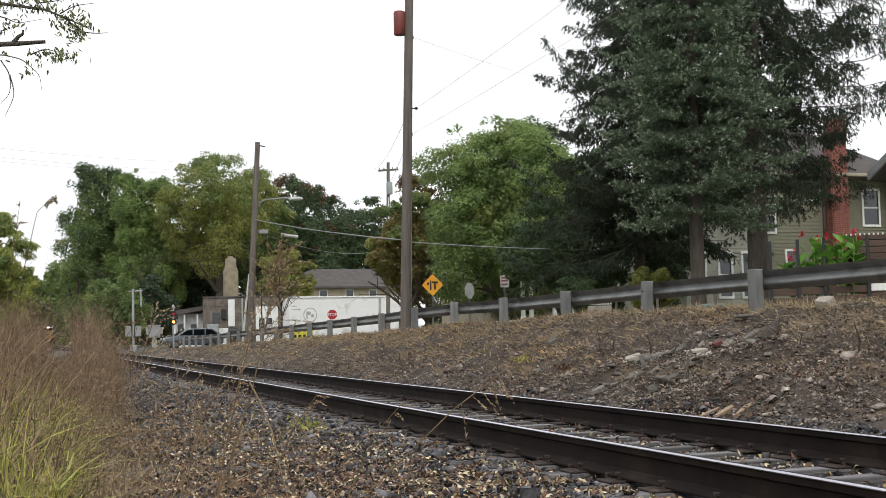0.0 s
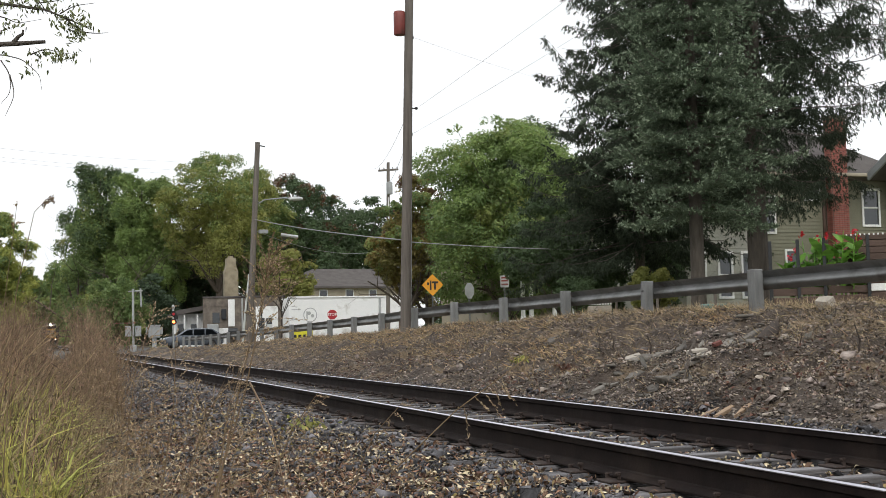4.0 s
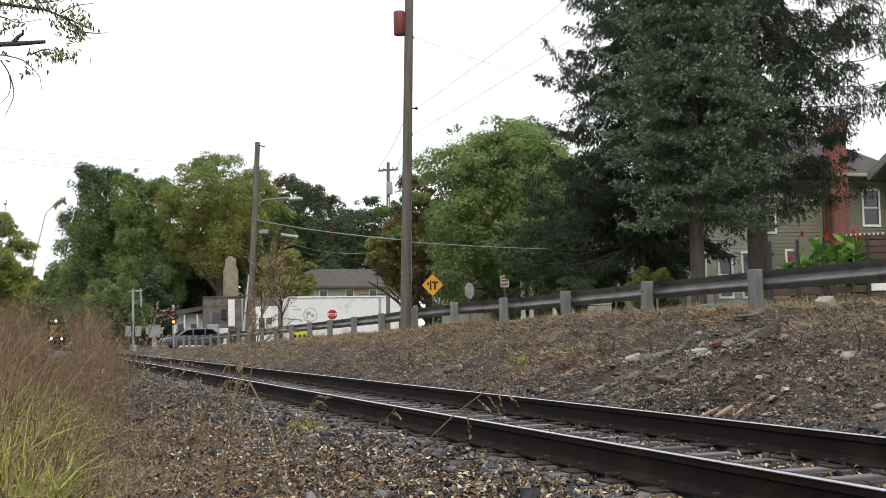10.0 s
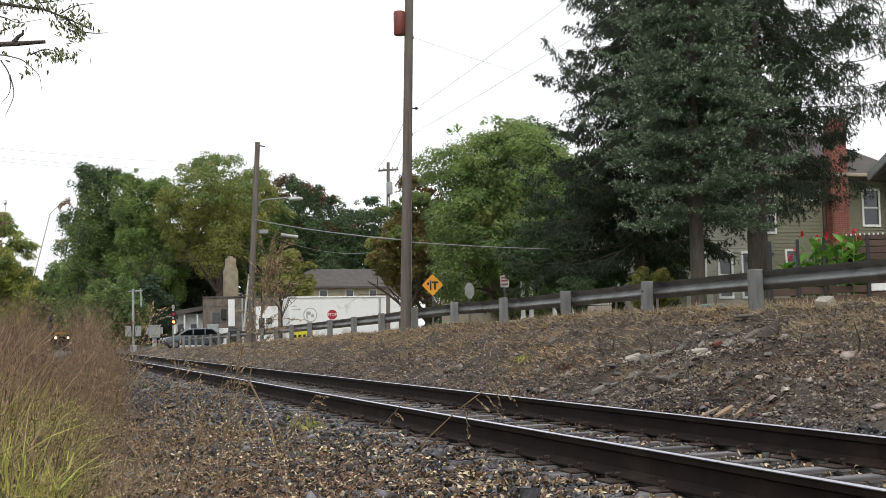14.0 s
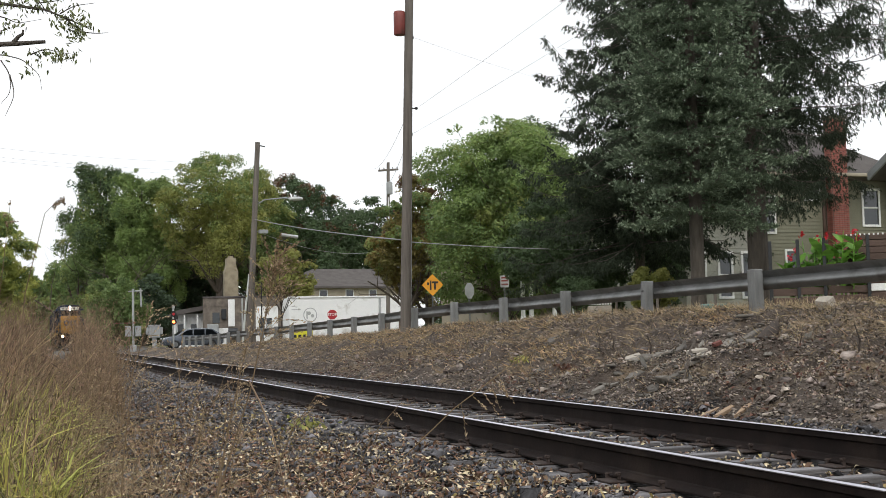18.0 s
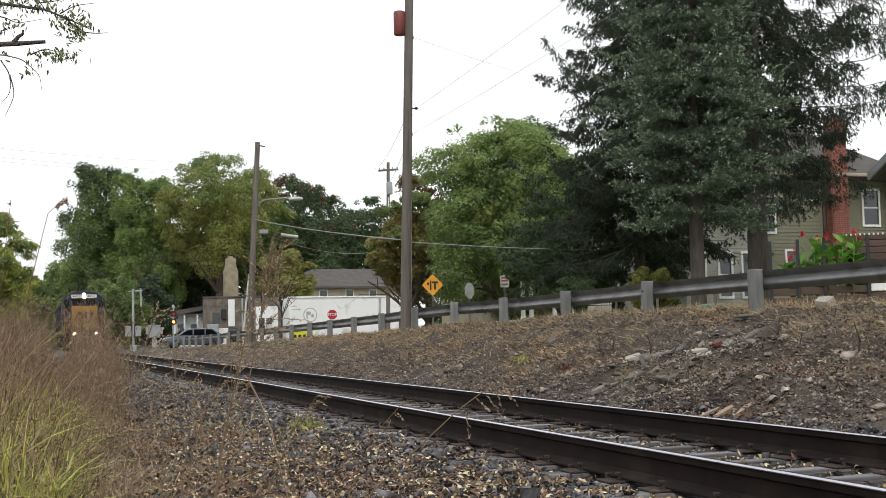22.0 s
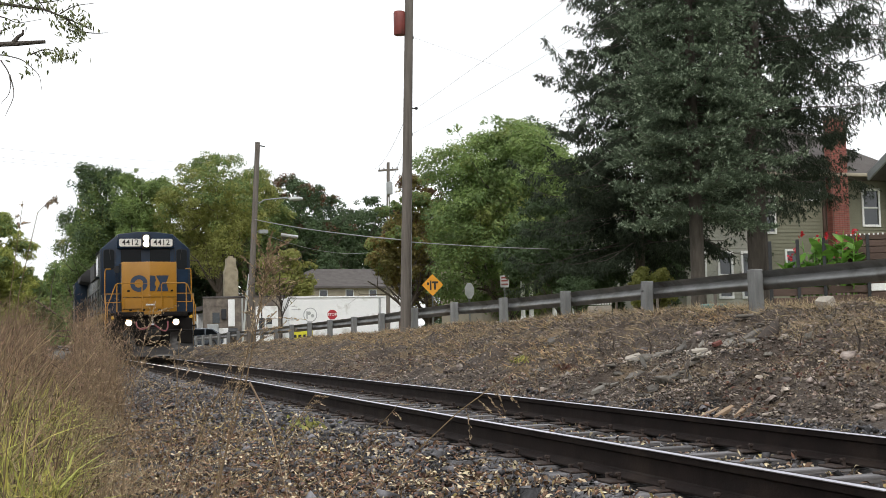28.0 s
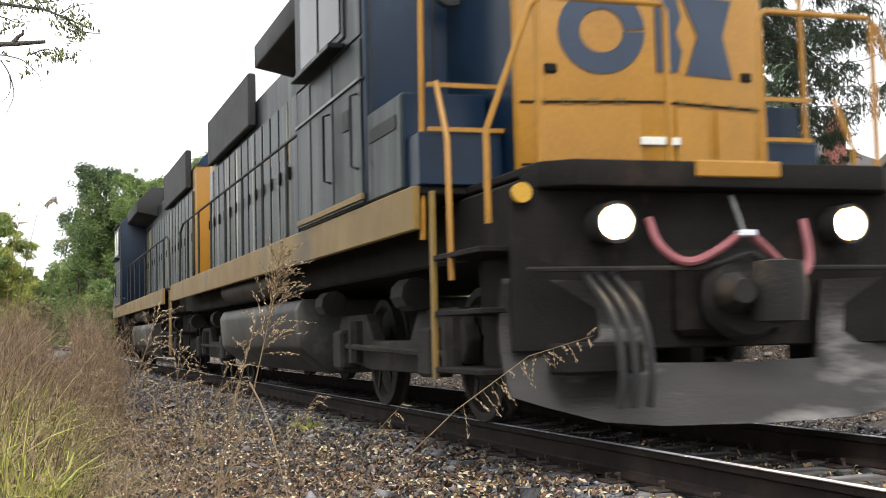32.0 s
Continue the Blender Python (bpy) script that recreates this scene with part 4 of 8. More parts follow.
        for k in range(5):
            w.box(0.20, -0.035, 0.80, 0.38, 0.035, 0.815, 0.0, mm @ pose(0, 0, 0, 0, 0, 72 * k) @ pose(0, 0, 0 if sx > 0 else -1.615))
    w.tube([(-0.7, 0, 0), (0.7, 0, 0)], 0.09, 10)
    wm = w.mesh("wheelset", M_WHEEL, True)
    for ya in (3.55 - 1.37, 3.55 + 1.37, 13.9 - 1.37, 13.9 + 1.37):
        P("wheelset", wm, M_WHEEL, "worn steel wheels on an axle", m=pose(0, ya, 0.508))
    # rear coupler
    P("rear_coupler", Shape().box(-0.12, 16.5, 0.74, 0.12, 17.1, 1.0, 0.03), M_TRUCK)
    return t


loco_a = locomotive()
loco_b = copy_thing(loco_a, pose(TRACK_X, 40, 0, 0, 0, 180))
tagged(loco_a, "lead diesel locomotive, navy cab, yellow nose, lights lit", "locomotive", "coupled locomotives")
tagged(loco_b, "trailing diesel locomotive, navy and yellow, running backwards", "locomotive", "coupled locomotives")

# seconds and the distance of the lead locomotive along the track
RUN = [(0.0, 299.2), (3.0, 271.9), (6.0, 244.4), (9.0, 217.1), (13.0, 180.8), (16.0, 153.7), (19.0, 126.5), (23.0, 89.8), (26.0, 62.4), (28.0, 44.1), (29.0, 34.85), (30.0, 25.57),
       (31.0, 16.20), (31.5, 11.50), (31.75, 9.06), (32.0, 6.62)]


# ---- trees ----
M_BARK = material("grey_brown_bark", rgb("6a5f55"), rgb("463e37"), scale=4, fine=30, bump=0.9, stretch=(3, 3, 0.6), rough=0.95, relief=0.03)
M_BARKD = material("dark_bark", rgb("6b635b"), rgb("443e38"), scale=4, fine=30, bump=0.9, stretch=(3, 3, 0.6), rough=0.95, relief=0.03)
M_BLUESPRUCE = material("blue_green_needles", rgb("7b8a71"), rgb("4c5a48"), scale=2.5, fine=14, bump=0, island=0.4, rough=0.75, sheer=0.25, spec=0.25)
M_BLUETIP = material("pale_spruce_tips", rgb("b6c2a8"), rgb("8b9c84"), scale=1.5, fine=14, bump=0, island=0.35, rough=0.75, sheer=0.25, spec=0.25)
M_NORWAY = material("dark_green_needles", rgb("4f5a47"), rgb("2f372b"), scale=1.2, fine=14, bump=0, island=0.35, rough=0.75, sheer=0.2, spec=0.25)
M_LEAF_A = material("green_leaves", rgb("87985a"), rgb("607848"), scale=0.9, fine=9, bump=0, island=0.22, rough=0.6, sheer=0.42, c3=rgb("979c56"), amount=0.4)
M_LEAF_E = material("fresh_green_leaves", rgb("9cae68"), rgb("779053"), scale=0.5, fine=9, bump=0, island=0.22, rough=0.6, sheer=0.45)
M_LEAF_F = material("bright_yellow_green_leaves", rgb("b9b862"), rgb("8c994c"), scale=0.8, fine=9, bump=0, island=0.2, rough=0.6, sheer=0.35)
# the shade inside the woods is put into this darker leaf green
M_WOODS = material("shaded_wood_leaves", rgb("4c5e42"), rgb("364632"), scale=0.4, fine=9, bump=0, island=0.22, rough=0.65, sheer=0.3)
M_LEAF_B = material("yellow_green_leaves", rgb("a9a75e"), rgb("7f8648"), scale=0.8, fine=9, bump=0, island=0.22, rough=0.6, sheer=0.42)
M_LEAF_C = material("turning_leaves", rgb("8d7440"), rgb("6b6e3c"), scale=0.45, fine=9, bump=0, island=0.35, rough=0.55, c3=rgb("8a5234"), amount=0.3, sheer=0.4)
M_LEAF_D = material("deep_green_leaves", rgb("5d7049"), rgb("445839"), scale=0.8, fine=9, bump=0, island=0.22, rough=0.6, sheer=0.38)
M_LEAF_R = material("rust_red_leaves", rgb("7d4a36"), rgb("5c5236"), scale=0.4, fine=9, bump=0, island=0.35, rough=0.55, sheer=0.3)


def limbs(rng, s, p, d, length, r, depth, tips):
    """Grow a limb with side limbs; fills the shape and notes the tips."""
    pts, rs = [Vector(p)], [r]
    d = Vector(d).normalized()
    for i in range(4):
        d = (d + Vector(rng.normal(0, 0.12, 3)) + Vector((0, 0, 0.05))).normalized()
        pts.append(pts[-1] + d * length / 4)
        rs.append(r * (1 - 0.16 * (i + 1)))
    s.tube(pts, rs, 6 if depth else 4)
    tips += [tuple(q) for q in pts[2:]]
    if depth > 0:
        for i in range(4 if depth > 1 else 3):
            k = int(rng.integers(1, 5))
            side = Vector(rng.normal(0, 1, 3))
            side = (side - d * side.dot(d)).normalized()
            limbs(rng, s, pts[k], d * 0.55 + side * 0.8 + Vector((0, 0, 0.25)), length * rng.uniform(0.5, 0.72), rs[k] * 0.6, depth - 1, tips)


def tri_leaves(c, normal, length, width, rng):
    """Three-cornered leaves at c that face roughly along the normals."""
    n = len(c)
    d = unit(np.cross(normal, rng.normal(size=(n, 3))))
    sd = np.cross(unit(normal), d)
    ln = (np.asarray(length) * rng.uniform(0.6, 1.35, n))[:, None]
    w = (np.asarray(width) * rng.uniform(0.6, 1.3, n))[:, None]
    return np.stack([c - d * ln / 2 - sd * w / 2, c - d * ln / 2 + sd * w / 2, c + d * ln / 2], axis=1)


def broad_tree(name, x, y, z, height, radius, mat, leaf, n, seed, label, trunk_r=0.25, bare=0.25, bark=M_BARK, lobes=24, mat2=None, share=0.25, full=0.5, sprays=0.3, shape=1.0, flat=0.72, hang=0.0, airy=0.0):
    """A leafy tree: boughs spread over the crown, each bough set with clumps, each clump clad in leaves on its outer and upper side.
    full: how near the boughs come to the crown's hull; shape: above 1 wider below, under 1 wider above; hang: how far the clumps trail down; airy: share of clumps left out."""
    rng = np.random.default_rng(seed)
    t = thing(name, pose(x, y, z), label, "tree")
    s, tips = Shape(), []
    h0 = height * bare
    s.tube([(0, 0, -0.4), (0, 0, 0.1), (0.05, 0, h0 * 0.6), (0, 0.05, h0)], [trunk_r * 1.4, trunk_r * 1.1, trunk_r, trunk_r * 0.85], 10)
    for k in range(6):
        a = k * 1.05 + rng.uniform(-0.3, 0.3)
        up = rng.uniform(0.7, 1.6)
        limbs(rng, s, (0, 0, h0 * rng.uniform(0.75, 1.0)), (math.cos(a), math.sin(a), up), (height - h0) * 0.40, trunk_r * 0.5, 2, tips)
    limbs(rng, s, (0, 0.05, h0), (0, 0, 1), (height - h0) * 0.48, trunk_r * 0.7, 2, tips)
    rz = (height - h0) / 2
    cz = h0 + rz
    # boughs over the hull, evenly turned
    i = np.arange(lobes)
    zz = 1 - 2 * (i + 0.5) / lobes + rng.normal(0, 0.05, lobes)
    ph = i * 2.399963 + rng.uniform(-0.35, 0.35, lobes)
    zz = np.clip(zz, -1, 1)
    rr = np.sqrt(1 - zz ** 2) * np.where(zz > 0, 1.0 - (shape - 1) * zz, 1.0)
    d = np.stack([rr * np.cos(ph), rr * np.sin(ph), zz], -1)
    f = full + (0.84 - full) * rng.uniform(0, 1, lobes) ** 0.6
    lc = d * f[:, None] * np.array([radius, radius, rz]) + np.array([0, 0, cz])
    lr = min(radius, rz * 1.1) * rng.uniform(0.24, 0.42, lobes) * (20 / lobes) ** 0.2
    k = int(lobes * sprays)
    if k:
        j = rng.choice(lobes, k)
        o = unit(d[j] + rng.normal(0, 0.35, (k, 3)))
        lc = np.concatenate([lc, o * rng.uniform(0.80, 0.95, k)[:, None] * np.array([radius, radius, rz]) + np.array([0, 0, cz])])
        lr = np.concatenate([lr, radius * rng.uniform(0.07, 0.15, k)])
        for c in lc[lobes:]:
            mid = c * 0.72 + np.array([0, 0, cz * 0.28 - 0.05 * radius])
            s.tube([tuple(c * 0.45 + np.array([0, 0, cz * 0.55])), tuple(mid), tuple(c)], [trunk_r * 0.16, trunk_r * 0.11, trunk_r * 0.05], 4)
    part("trunk", s, bark, t, smooth=True)
    cc, cr, cn = [], [], []
    for c, r in zip(lc, lr):
        m = max(4, int(12 * (r / lr.mean()) ** 2))
        o = unit(rng.normal(size=(m, 3)) + (c - np.array([0, 0, cz])) / radius * 0.7 + np.array([0, 0, 0.35]))
        q = c + o * np.array([1, 1, flat]) * r * rng.uniform(0.55, 1.05, m)[:, None]
        keep = rng.uniform(0, 1, m) >= airy
        cc.append(q[keep]), cr.append((r * rng.uniform(0.26, 0.50, m))[keep]), cn.append(o[keep])
    cc, cr, cn = np.concatenate(cc), np.concatenate(cr), np.concatenate(cn)
    per = np.maximum(6, (cr ** 2 / (cr ** 2).sum() * n * 0.9).astype(int))
    j = np.repeat(np.arange(len(cc)), per)
    e = unit(rng.normal(size=(len(j), 3)) + np.array([0, 0, 0.30]) + cn[j] * 0.3)
    pts = cc[j] + e * np.array([1, 1, flat]) * (cr[j] * rng.uniform(0.35, 1.15, len(j)) ** 0.7)[:, None]
    pts[:, 2] -= hang * rng.uniform(0, 1, len(j)) ** 2 * cr[j] * (2 + rng.uniform(0, 2, len(cc))[j])
    nn = unit(e * 0.7 + np.array([0, 0, 0.45]) + rng.normal(0, 0.45, e.shape))
    inner = int(n * 0.10)
    q = unit(rng.normal(size=(inner, 3))) * rng.uniform(0.1, 0.66, inner)[:, None] ** 0.6 * np.array([radius, radius, rz]) * 0.8 + np.array([0, 0, cz])
    faces = np.concatenate([tri_leaves(pts, nn, leaf, leaf * 0.8, rng), tri_leaves(q, rng.normal(size=q.shape), leaf * 1.6, leaf * 1.4, rng)])
    faces[..., 2] = np.maximum(faces[..., 2], 0.02)
    turn = np.zeros(len(faces), bool)
    # the second leaf colour goes to clumps high in the crown, loosely spread
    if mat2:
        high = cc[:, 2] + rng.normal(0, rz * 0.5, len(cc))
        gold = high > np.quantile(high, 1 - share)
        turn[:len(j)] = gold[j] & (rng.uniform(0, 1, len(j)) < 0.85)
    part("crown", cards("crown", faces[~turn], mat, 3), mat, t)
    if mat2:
        part("turning_leaves", cards("turning_leaves", faces[turn], mat2, 3), mat2, t, "leaves of a second colour, mostly high in the crown")
    return t


def shoots(p, d, length, width, rng, n=5, open_=0.6):
    """Needle-clad shoots: at each p, n narrow needle sprays that fan out along d."""
    k = len(p)
    out = []
    a = unit(np.cross(d, rng.normal(size=(k, 3))))
    b = np.cross(d, a)
    ln = length * rng.uniform(0.7, 1.3, k)
    for j in range(n):
        th = j * math.tau / n + rng.uniform(-0.5, 0.5, k)
        w = unit(d + (a * np.cos(th)[:, None] + b * np.sin(th)[:, None]) * (open_ * rng.uniform(0.5, 1.2, k))[:, None])
        sd = unit(np.cross(w, rng.normal(size=(k, 3)))) * (width * 0.5 * rng.uniform(0.7, 1.3, k))[:, None]
        o = p + d * (ln * rng.uniform(0.0, 0.55, k))[:, None]
        out.append(np.stack([o - sd, o + sd, o + w * (ln * rng.uniform(0.55, 0.8, k))[:, None]], 1))
    return np.concatenate(out)


def spruce(x, y, z, height, radius, first, mat, seed, label, trunk_r, bark=M_BARKD, gap=0.36, ring=7, thick_to=10.0, rise=0.10, droop=0.25, lift=0.18, hang=0.0, trail=0.0, shoot=(0.13, 0.028), step=0.10, fan=0.36,
           every=0.15, needles=4, taper=0.8, wild=0.15, bare_in=0.22, tips=None, lean=(0, 0), low=0.75, skip=0.0, stout=0.009, clump=0.0, puff=0.6):
    """A conifer: a straight trunk with whorls of boughs; each bough is a spray of side twigs set with needle shoots.
    rise, droop, lift: how the bough leaves the trunk, sags and turns up at its tip; hang, trail: how the side twigs droop and how long they trail."""
    rng = np.random.default_rng(seed)
    t = thing("spruce_tree", pose(x, y, z), label, "tree", "spruces behind the guardrail")
    s = Shape()
    s.tube([(lean[0] * k, lean[1] * k, height * k - 0.4 * (k == 0)) for k in (0, 0.05, 0.3, 0.6, 1.0)], [trunk_r * 1.25, trunk_r, trunk_r * 0.82, trunk_r * 0.5, 0.02], 12)
    P, D, E, F = [], [], [], []
    zb = first
    up = np.array([0, 0, 1.0])
    while zb < height - 0.3:
        u = (zb - first) / (height - first)
        sparse = zb > thick_to
        for b in range(ring if not sparse else 5):
            if rng.uniform() < skip:
                continue
            ln = radius * (1 - u * 0.95) ** taper * rng.uniform(1 - wild * 1.6, 1 + wild) * np.interp(u, [0, 0.10, 0.2], [low, 0.5 + 0.5 * low, 1.0])
            a = b * math.tau / ring + rng.uniform(-0.5, 0.5) + zb * 2.1
            out = np.array([math.cos(a), math.sin(a), 0.0])
            side = np.array([-out[1], out[0], 0.0])
            z0 = zb + rng.normal(0, gap * 0.35)
            root = np.array([lean[0] * z0 / height, lean[1] * z0 / height, z0])
            st = np.linspace(0, 1, 9)
            dr, li, ri, sw = droop * rng.uniform(0.6, 1.4), lift * rng.uniform(0.4, 1.5), rise + rng.normal(0, 0.08), rng.normal(0, 0.12)
            curve = root + out * (st * ln)[:, None] + side * (sw * st ** 2 * ln)[:, None] + up * ((ri * st - dr * st ** 1.6 + li * st ** 5) * ln)[:, None]
            s.tube([tuple(q) for q in curve], [stout * ln * (1 - 0.9 * v) + 0.003 for v in st], 4, caps=False)
            m = max(4, int(ln / (every if not sparse else every * 2.2)))
            knots = np.sort(rng.uniform(bare_in, 1.0, max(3, int(ln * 1.8))))
            for k in range(m):
                v = bare_in + (1 - bare_in) * (k + rng.uniform(0, 1)) / m
                if rng.uniform() < clump:
                    v = float(np.clip(knots[rng.integers(len(knots))] + rng.normal(0, 0.018), bare_in, 0.999))
                i = min(7, int(v * 8))
                c = curve[i] + (curve[i + 1] - curve[i]) * (v * 8 - i)
                tang = unit(curve[i + 1] - curve[i])
                for sg in (-1, 1):
                    w = (ln * fan * (1.08 - v) + 0.10) * rng.uniform(0.55, 1.15) + trail * rng.uniform(0.2, 1.0) * (0.4 + 0.6 * math.sin(math.pi * v))
                    d = unit(side * sg * rng.uniform(0.6, 1.0) + tang * 0.75 + up * rng.uniform(-0.25, 0.10))
                    kk = max(2, int(w / (step if not sparse else step * 2)))
                    tt = (np.arange(kk) + rng.uniform(0.3, 1, kk)) / kk * w
                    sag = hang * tt ** 1.35
                    sx = np.where(hang > 0.6, np.minimum(tt, 0.16 + 0.3 * tt), tt)
                    pts = c + d * sx[:, None] - up * sag[:, None] + rng.normal(0, 0.018, (kk, 3))
                    dd = unit(d * (1.0 if hang < 0.6 else 0.35) - up * (hang * 0.9) + up * (0.25 if hang < 0.6 else 0.0) + rng.normal(0, 0.42, (kk, 3)))
                    P.append(pts), D.append(dd)
                    E.append(pts[-1:]), F.append(unit(d + up * (0.5 if hang < 0.6 else -0.6) + rng.normal(0, 0.25, 3))[None])
        zb += gap * rng.uniform(0.8, 1.2) * (1.6 if sparse else 1.0)
    part("trunk", s, bark, t, smooth=True)
    P, D = np.concatenate(P), np.concatenate(D)
    part("needles", cards("needles", shoots(P, D, shoot[0], shoot[1], rng, needles, puff), mat, 3), mat, t)
    # most spray ends get shoots in a second, paler needle colour
    if tips:
        E, F = np.concatenate(E), np.concatenate(F)
        k = rng.choice(len(E), int(len(E) * 0.75), replace=False)
        part("young_growth", cards("young_growth", shoots(E[k], F[k], shoot[0] * 0.9, shoot[1], rng, 6, puff), tips, 3), tips, t, "paler blue-green shoot tips")
    return t


def far_woods():
    """The closed tree lines behind the buildings and where the track ends, too far to tell their trees apart."""
    rng = np.random.default_rng(70)
    pts = []
    for k in range(440):
        x = 9 + 111 * rng.uniform(0, 1) ** 1.7
        y = 185 + rng.uniform(0, 40) - 0.15 * x
        top = 15.5 + 5.0 * vnoise(x * 0.13, 0.0, 9) + rng.uniform(-1, 1)
        z = top * rng.uniform(0.0, 1.0)
        pts.append(np.array([x, y, z]) + unit(rng.normal(size=(150, 3))) * [2.3, 2.3, 1.5] * rng.uniform(0.6, 1.0, (150, 1)))
    p = np.concatenate(pts)
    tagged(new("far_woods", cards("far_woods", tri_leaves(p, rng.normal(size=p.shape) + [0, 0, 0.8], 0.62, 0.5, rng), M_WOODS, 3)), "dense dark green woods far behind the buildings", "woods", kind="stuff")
    pts = []
    for k in range(620):
        x = rng.uniform(-40, 60) if k % 3 else rng.uniform(-6, 16)
        top = np.interp(x, [-40, 3.2, 5.0, 6.2, 12, 60], [20, 19, 20, 26, 26, 22]) * (0.9 + 0.2 * vnoise(x * 0.35, 3.0, 2))
        pts.append(np.array([x, 385 + rng.uniform(0, 30), top * rng.uniform(0, 1)]) + unit(rng.normal(size=(70, 3))) * [2.4, 2.4, 1.7] * rng.uniform(0.5, 1.0, (70, 1)))
    p = np.concatenate(pts)
    tagged(new("end_woods", cards("end_woods", tri_leaves(p, rng.normal(size=p.shape) + [0, 0, 0.8], 1.1, 0.9, rng), M_LEAF_A, 3)), "dull green woods far down the track", "woods", kind="stuff")
    pts = []
    for k in range(130):
        y = rng.uniform(112, 330)
        pts.append(np.array([-1.6 - y * 0.004 + rng.uniform(-5, 0), y, rng.uniform(0, 1.6 + y * 0.006)]) + rng.normal(size=(80, 3)) * [0.9, 1.6, 0.6])
    tagged(new("trackside_growth", cards("trackside_growth", leaf_faces(np.concatenate(pts), 0.6, 0.4, rng=rng), M_LEAF_C)), "brown-green brush along the far track", "brush", kind="stuff")


def build_trees():
    G = lambda x, y: float(ground_z(x, y))
    spruce(14.5, 25.1, G(14.5, 25.1), 13.0, 2.55, 2.35, M_BLUESPRUCE, 51, "tall blue spruce with bare lower trunk behind the guardrail", 0.17, gap=0.42, ring=10, rise=0.05, droop=0.26, lift=0.24, hang=0.15, bare_in=0.06, stout=0.006, clump=0.5, tips=M_BLUETIP, taper=0.62, low=0.85, every=0.095, step=0.075, needles=6, shoot=(0.105, 0.025), wild=0.16, puff=1.0)
    spruce(18.4, 28.7, G(18.4, 28.7), 20.0, 5.4, 2.9, M_NORWAY, 52, "tall dark spruce with thick trunk and drooping boughs", 0.28, lean=(0.15, 0.0), gap=0.50, ring=9, thick_to=11.0, rise=0.10, droop=0.42, lift=0.30, hang=1.15, trail=0.40, shoot=(0.14, 0.022), step=0.06, fan=0.04,
           every=0.085, needles=5, wild=0.34, bare_in=0.10, low=0.34, skip=0.12, stout=0.0042, clump=0.6)
    spruce(17.5, 33.7, G(17.5, 33.7), 13.6, 4.3, 2.3, M_NORWAY, 53, "dense dark green spruce with low hanging boughs", 0.16, gap=0.42, ring=9, thick_to=11, rise=0.12, droop=0.52, lift=0.30, hang=0.95, trail=0.26, shoot=(0.17, 0.030), step=0.08, fan=0.09,
           every=0.10, needles=5, wild=0.28, taper=0.92, bare_in=0.10, low=0.85, stout=0.006, clump=0.5)
    # the maple's highest clumps take the lighter green
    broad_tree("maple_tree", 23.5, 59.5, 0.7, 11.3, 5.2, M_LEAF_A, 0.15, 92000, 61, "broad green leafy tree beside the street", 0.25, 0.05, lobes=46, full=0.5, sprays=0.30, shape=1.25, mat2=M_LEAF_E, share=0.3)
    broad_tree("maple_tree", 26.2, 63.0, 1.0, 10.9, 4.0, M_LEAF_D, 0.18, 30000, 71, "dark green leafy tree behind the maple", 0.22, 0.2, lobes=24)
    broad_tree("turning_tree", 21.6, 72.0, 0.5, 9.2, 2.5, M_LEAF_C, 0.15, 30000, 62, "leafy tree turning orange and yellow in autumn", 0.2, 0.18, mat2=M_LEAF_A, share=0.5, lobes=20, airy=0.3)
    broad_tree("turning_tree", 23.6, 74.0, 0.5, 10.6, 2.6, M_LEAF_C, 0.15, 30000, 72, "leafy tree with orange and green leaves", 0.2, 0.08, mat2=M_LEAF_R, share=0.2, lobes=22, airy=0.25)
    broad_tree("willow_tree", 7.7, 152, 0, 23.4, 5.5, M_LEAF_A, 0.25, 60000, 63, "tall dark green leafy tree beyond the level crossing", 0.4, 0.02, lobes=34, mat2=M_LEAF_D, share=0.35, shape=1.4, hang=0.6, sprays=0.4)
    broad_tree("willow_tree", 12.6, 147, 0, 22.4, 5.0, M_LEAF_E, 0.25, 62000, 73, "large leafy green tree beyond the level crossing", 0.45, 0.02, lobes=34, mat2=M_LEAF_A, share=0.3, shape=1.15, hang=0.6, sprays=0.3)
    broad_tree("locust_tree", 20.4, 142, 0, 21.4, 6.4, M_LEAF_B, 0.24, 40000, 64, "tall airy yellow-green tree behind the buildings", 0.4, 0.36, lobes=34, airy=0.30, full=0.62, sprays=0.6, shape=0.78, mat2=M_LEAF_A, share=0.35)
    broad_tree("locust_tree", 25.8, 150, 0, 21.5, 5.0, M_LEAF_A, 0.25, 34000, 74, "tall green tree behind the chimney", 0.4, 0.25, lobes=24, airy=0.15, mat2=M_LEAF_B, share=0.3)
    broad_tree("oak_tree", 33.5, 160, 0, 22.8, 6.6, M_LEAF_D, 0.30, 44000, 65, "large dark green tree with rust-red top", 0.45, 0.03, mat2=M_LEAF_R, share=0.10, lobes=34)
    broad_tree("oak_tree", 44, 170, 0, 21.3, 7.4, M_LEAF_D, 0.32, 44000, 66, "dark green tree far behind the white building", 0.45, 0.03, lobes=34)
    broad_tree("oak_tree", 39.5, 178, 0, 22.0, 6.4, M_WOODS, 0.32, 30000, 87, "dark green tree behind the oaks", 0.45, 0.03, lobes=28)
    # two dark-leaved trees added to fill the shaded gaps
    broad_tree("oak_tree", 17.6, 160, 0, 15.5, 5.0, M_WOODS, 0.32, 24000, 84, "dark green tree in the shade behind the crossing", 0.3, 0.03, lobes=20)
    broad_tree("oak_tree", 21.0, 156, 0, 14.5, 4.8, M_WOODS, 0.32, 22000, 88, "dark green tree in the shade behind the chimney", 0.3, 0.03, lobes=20)
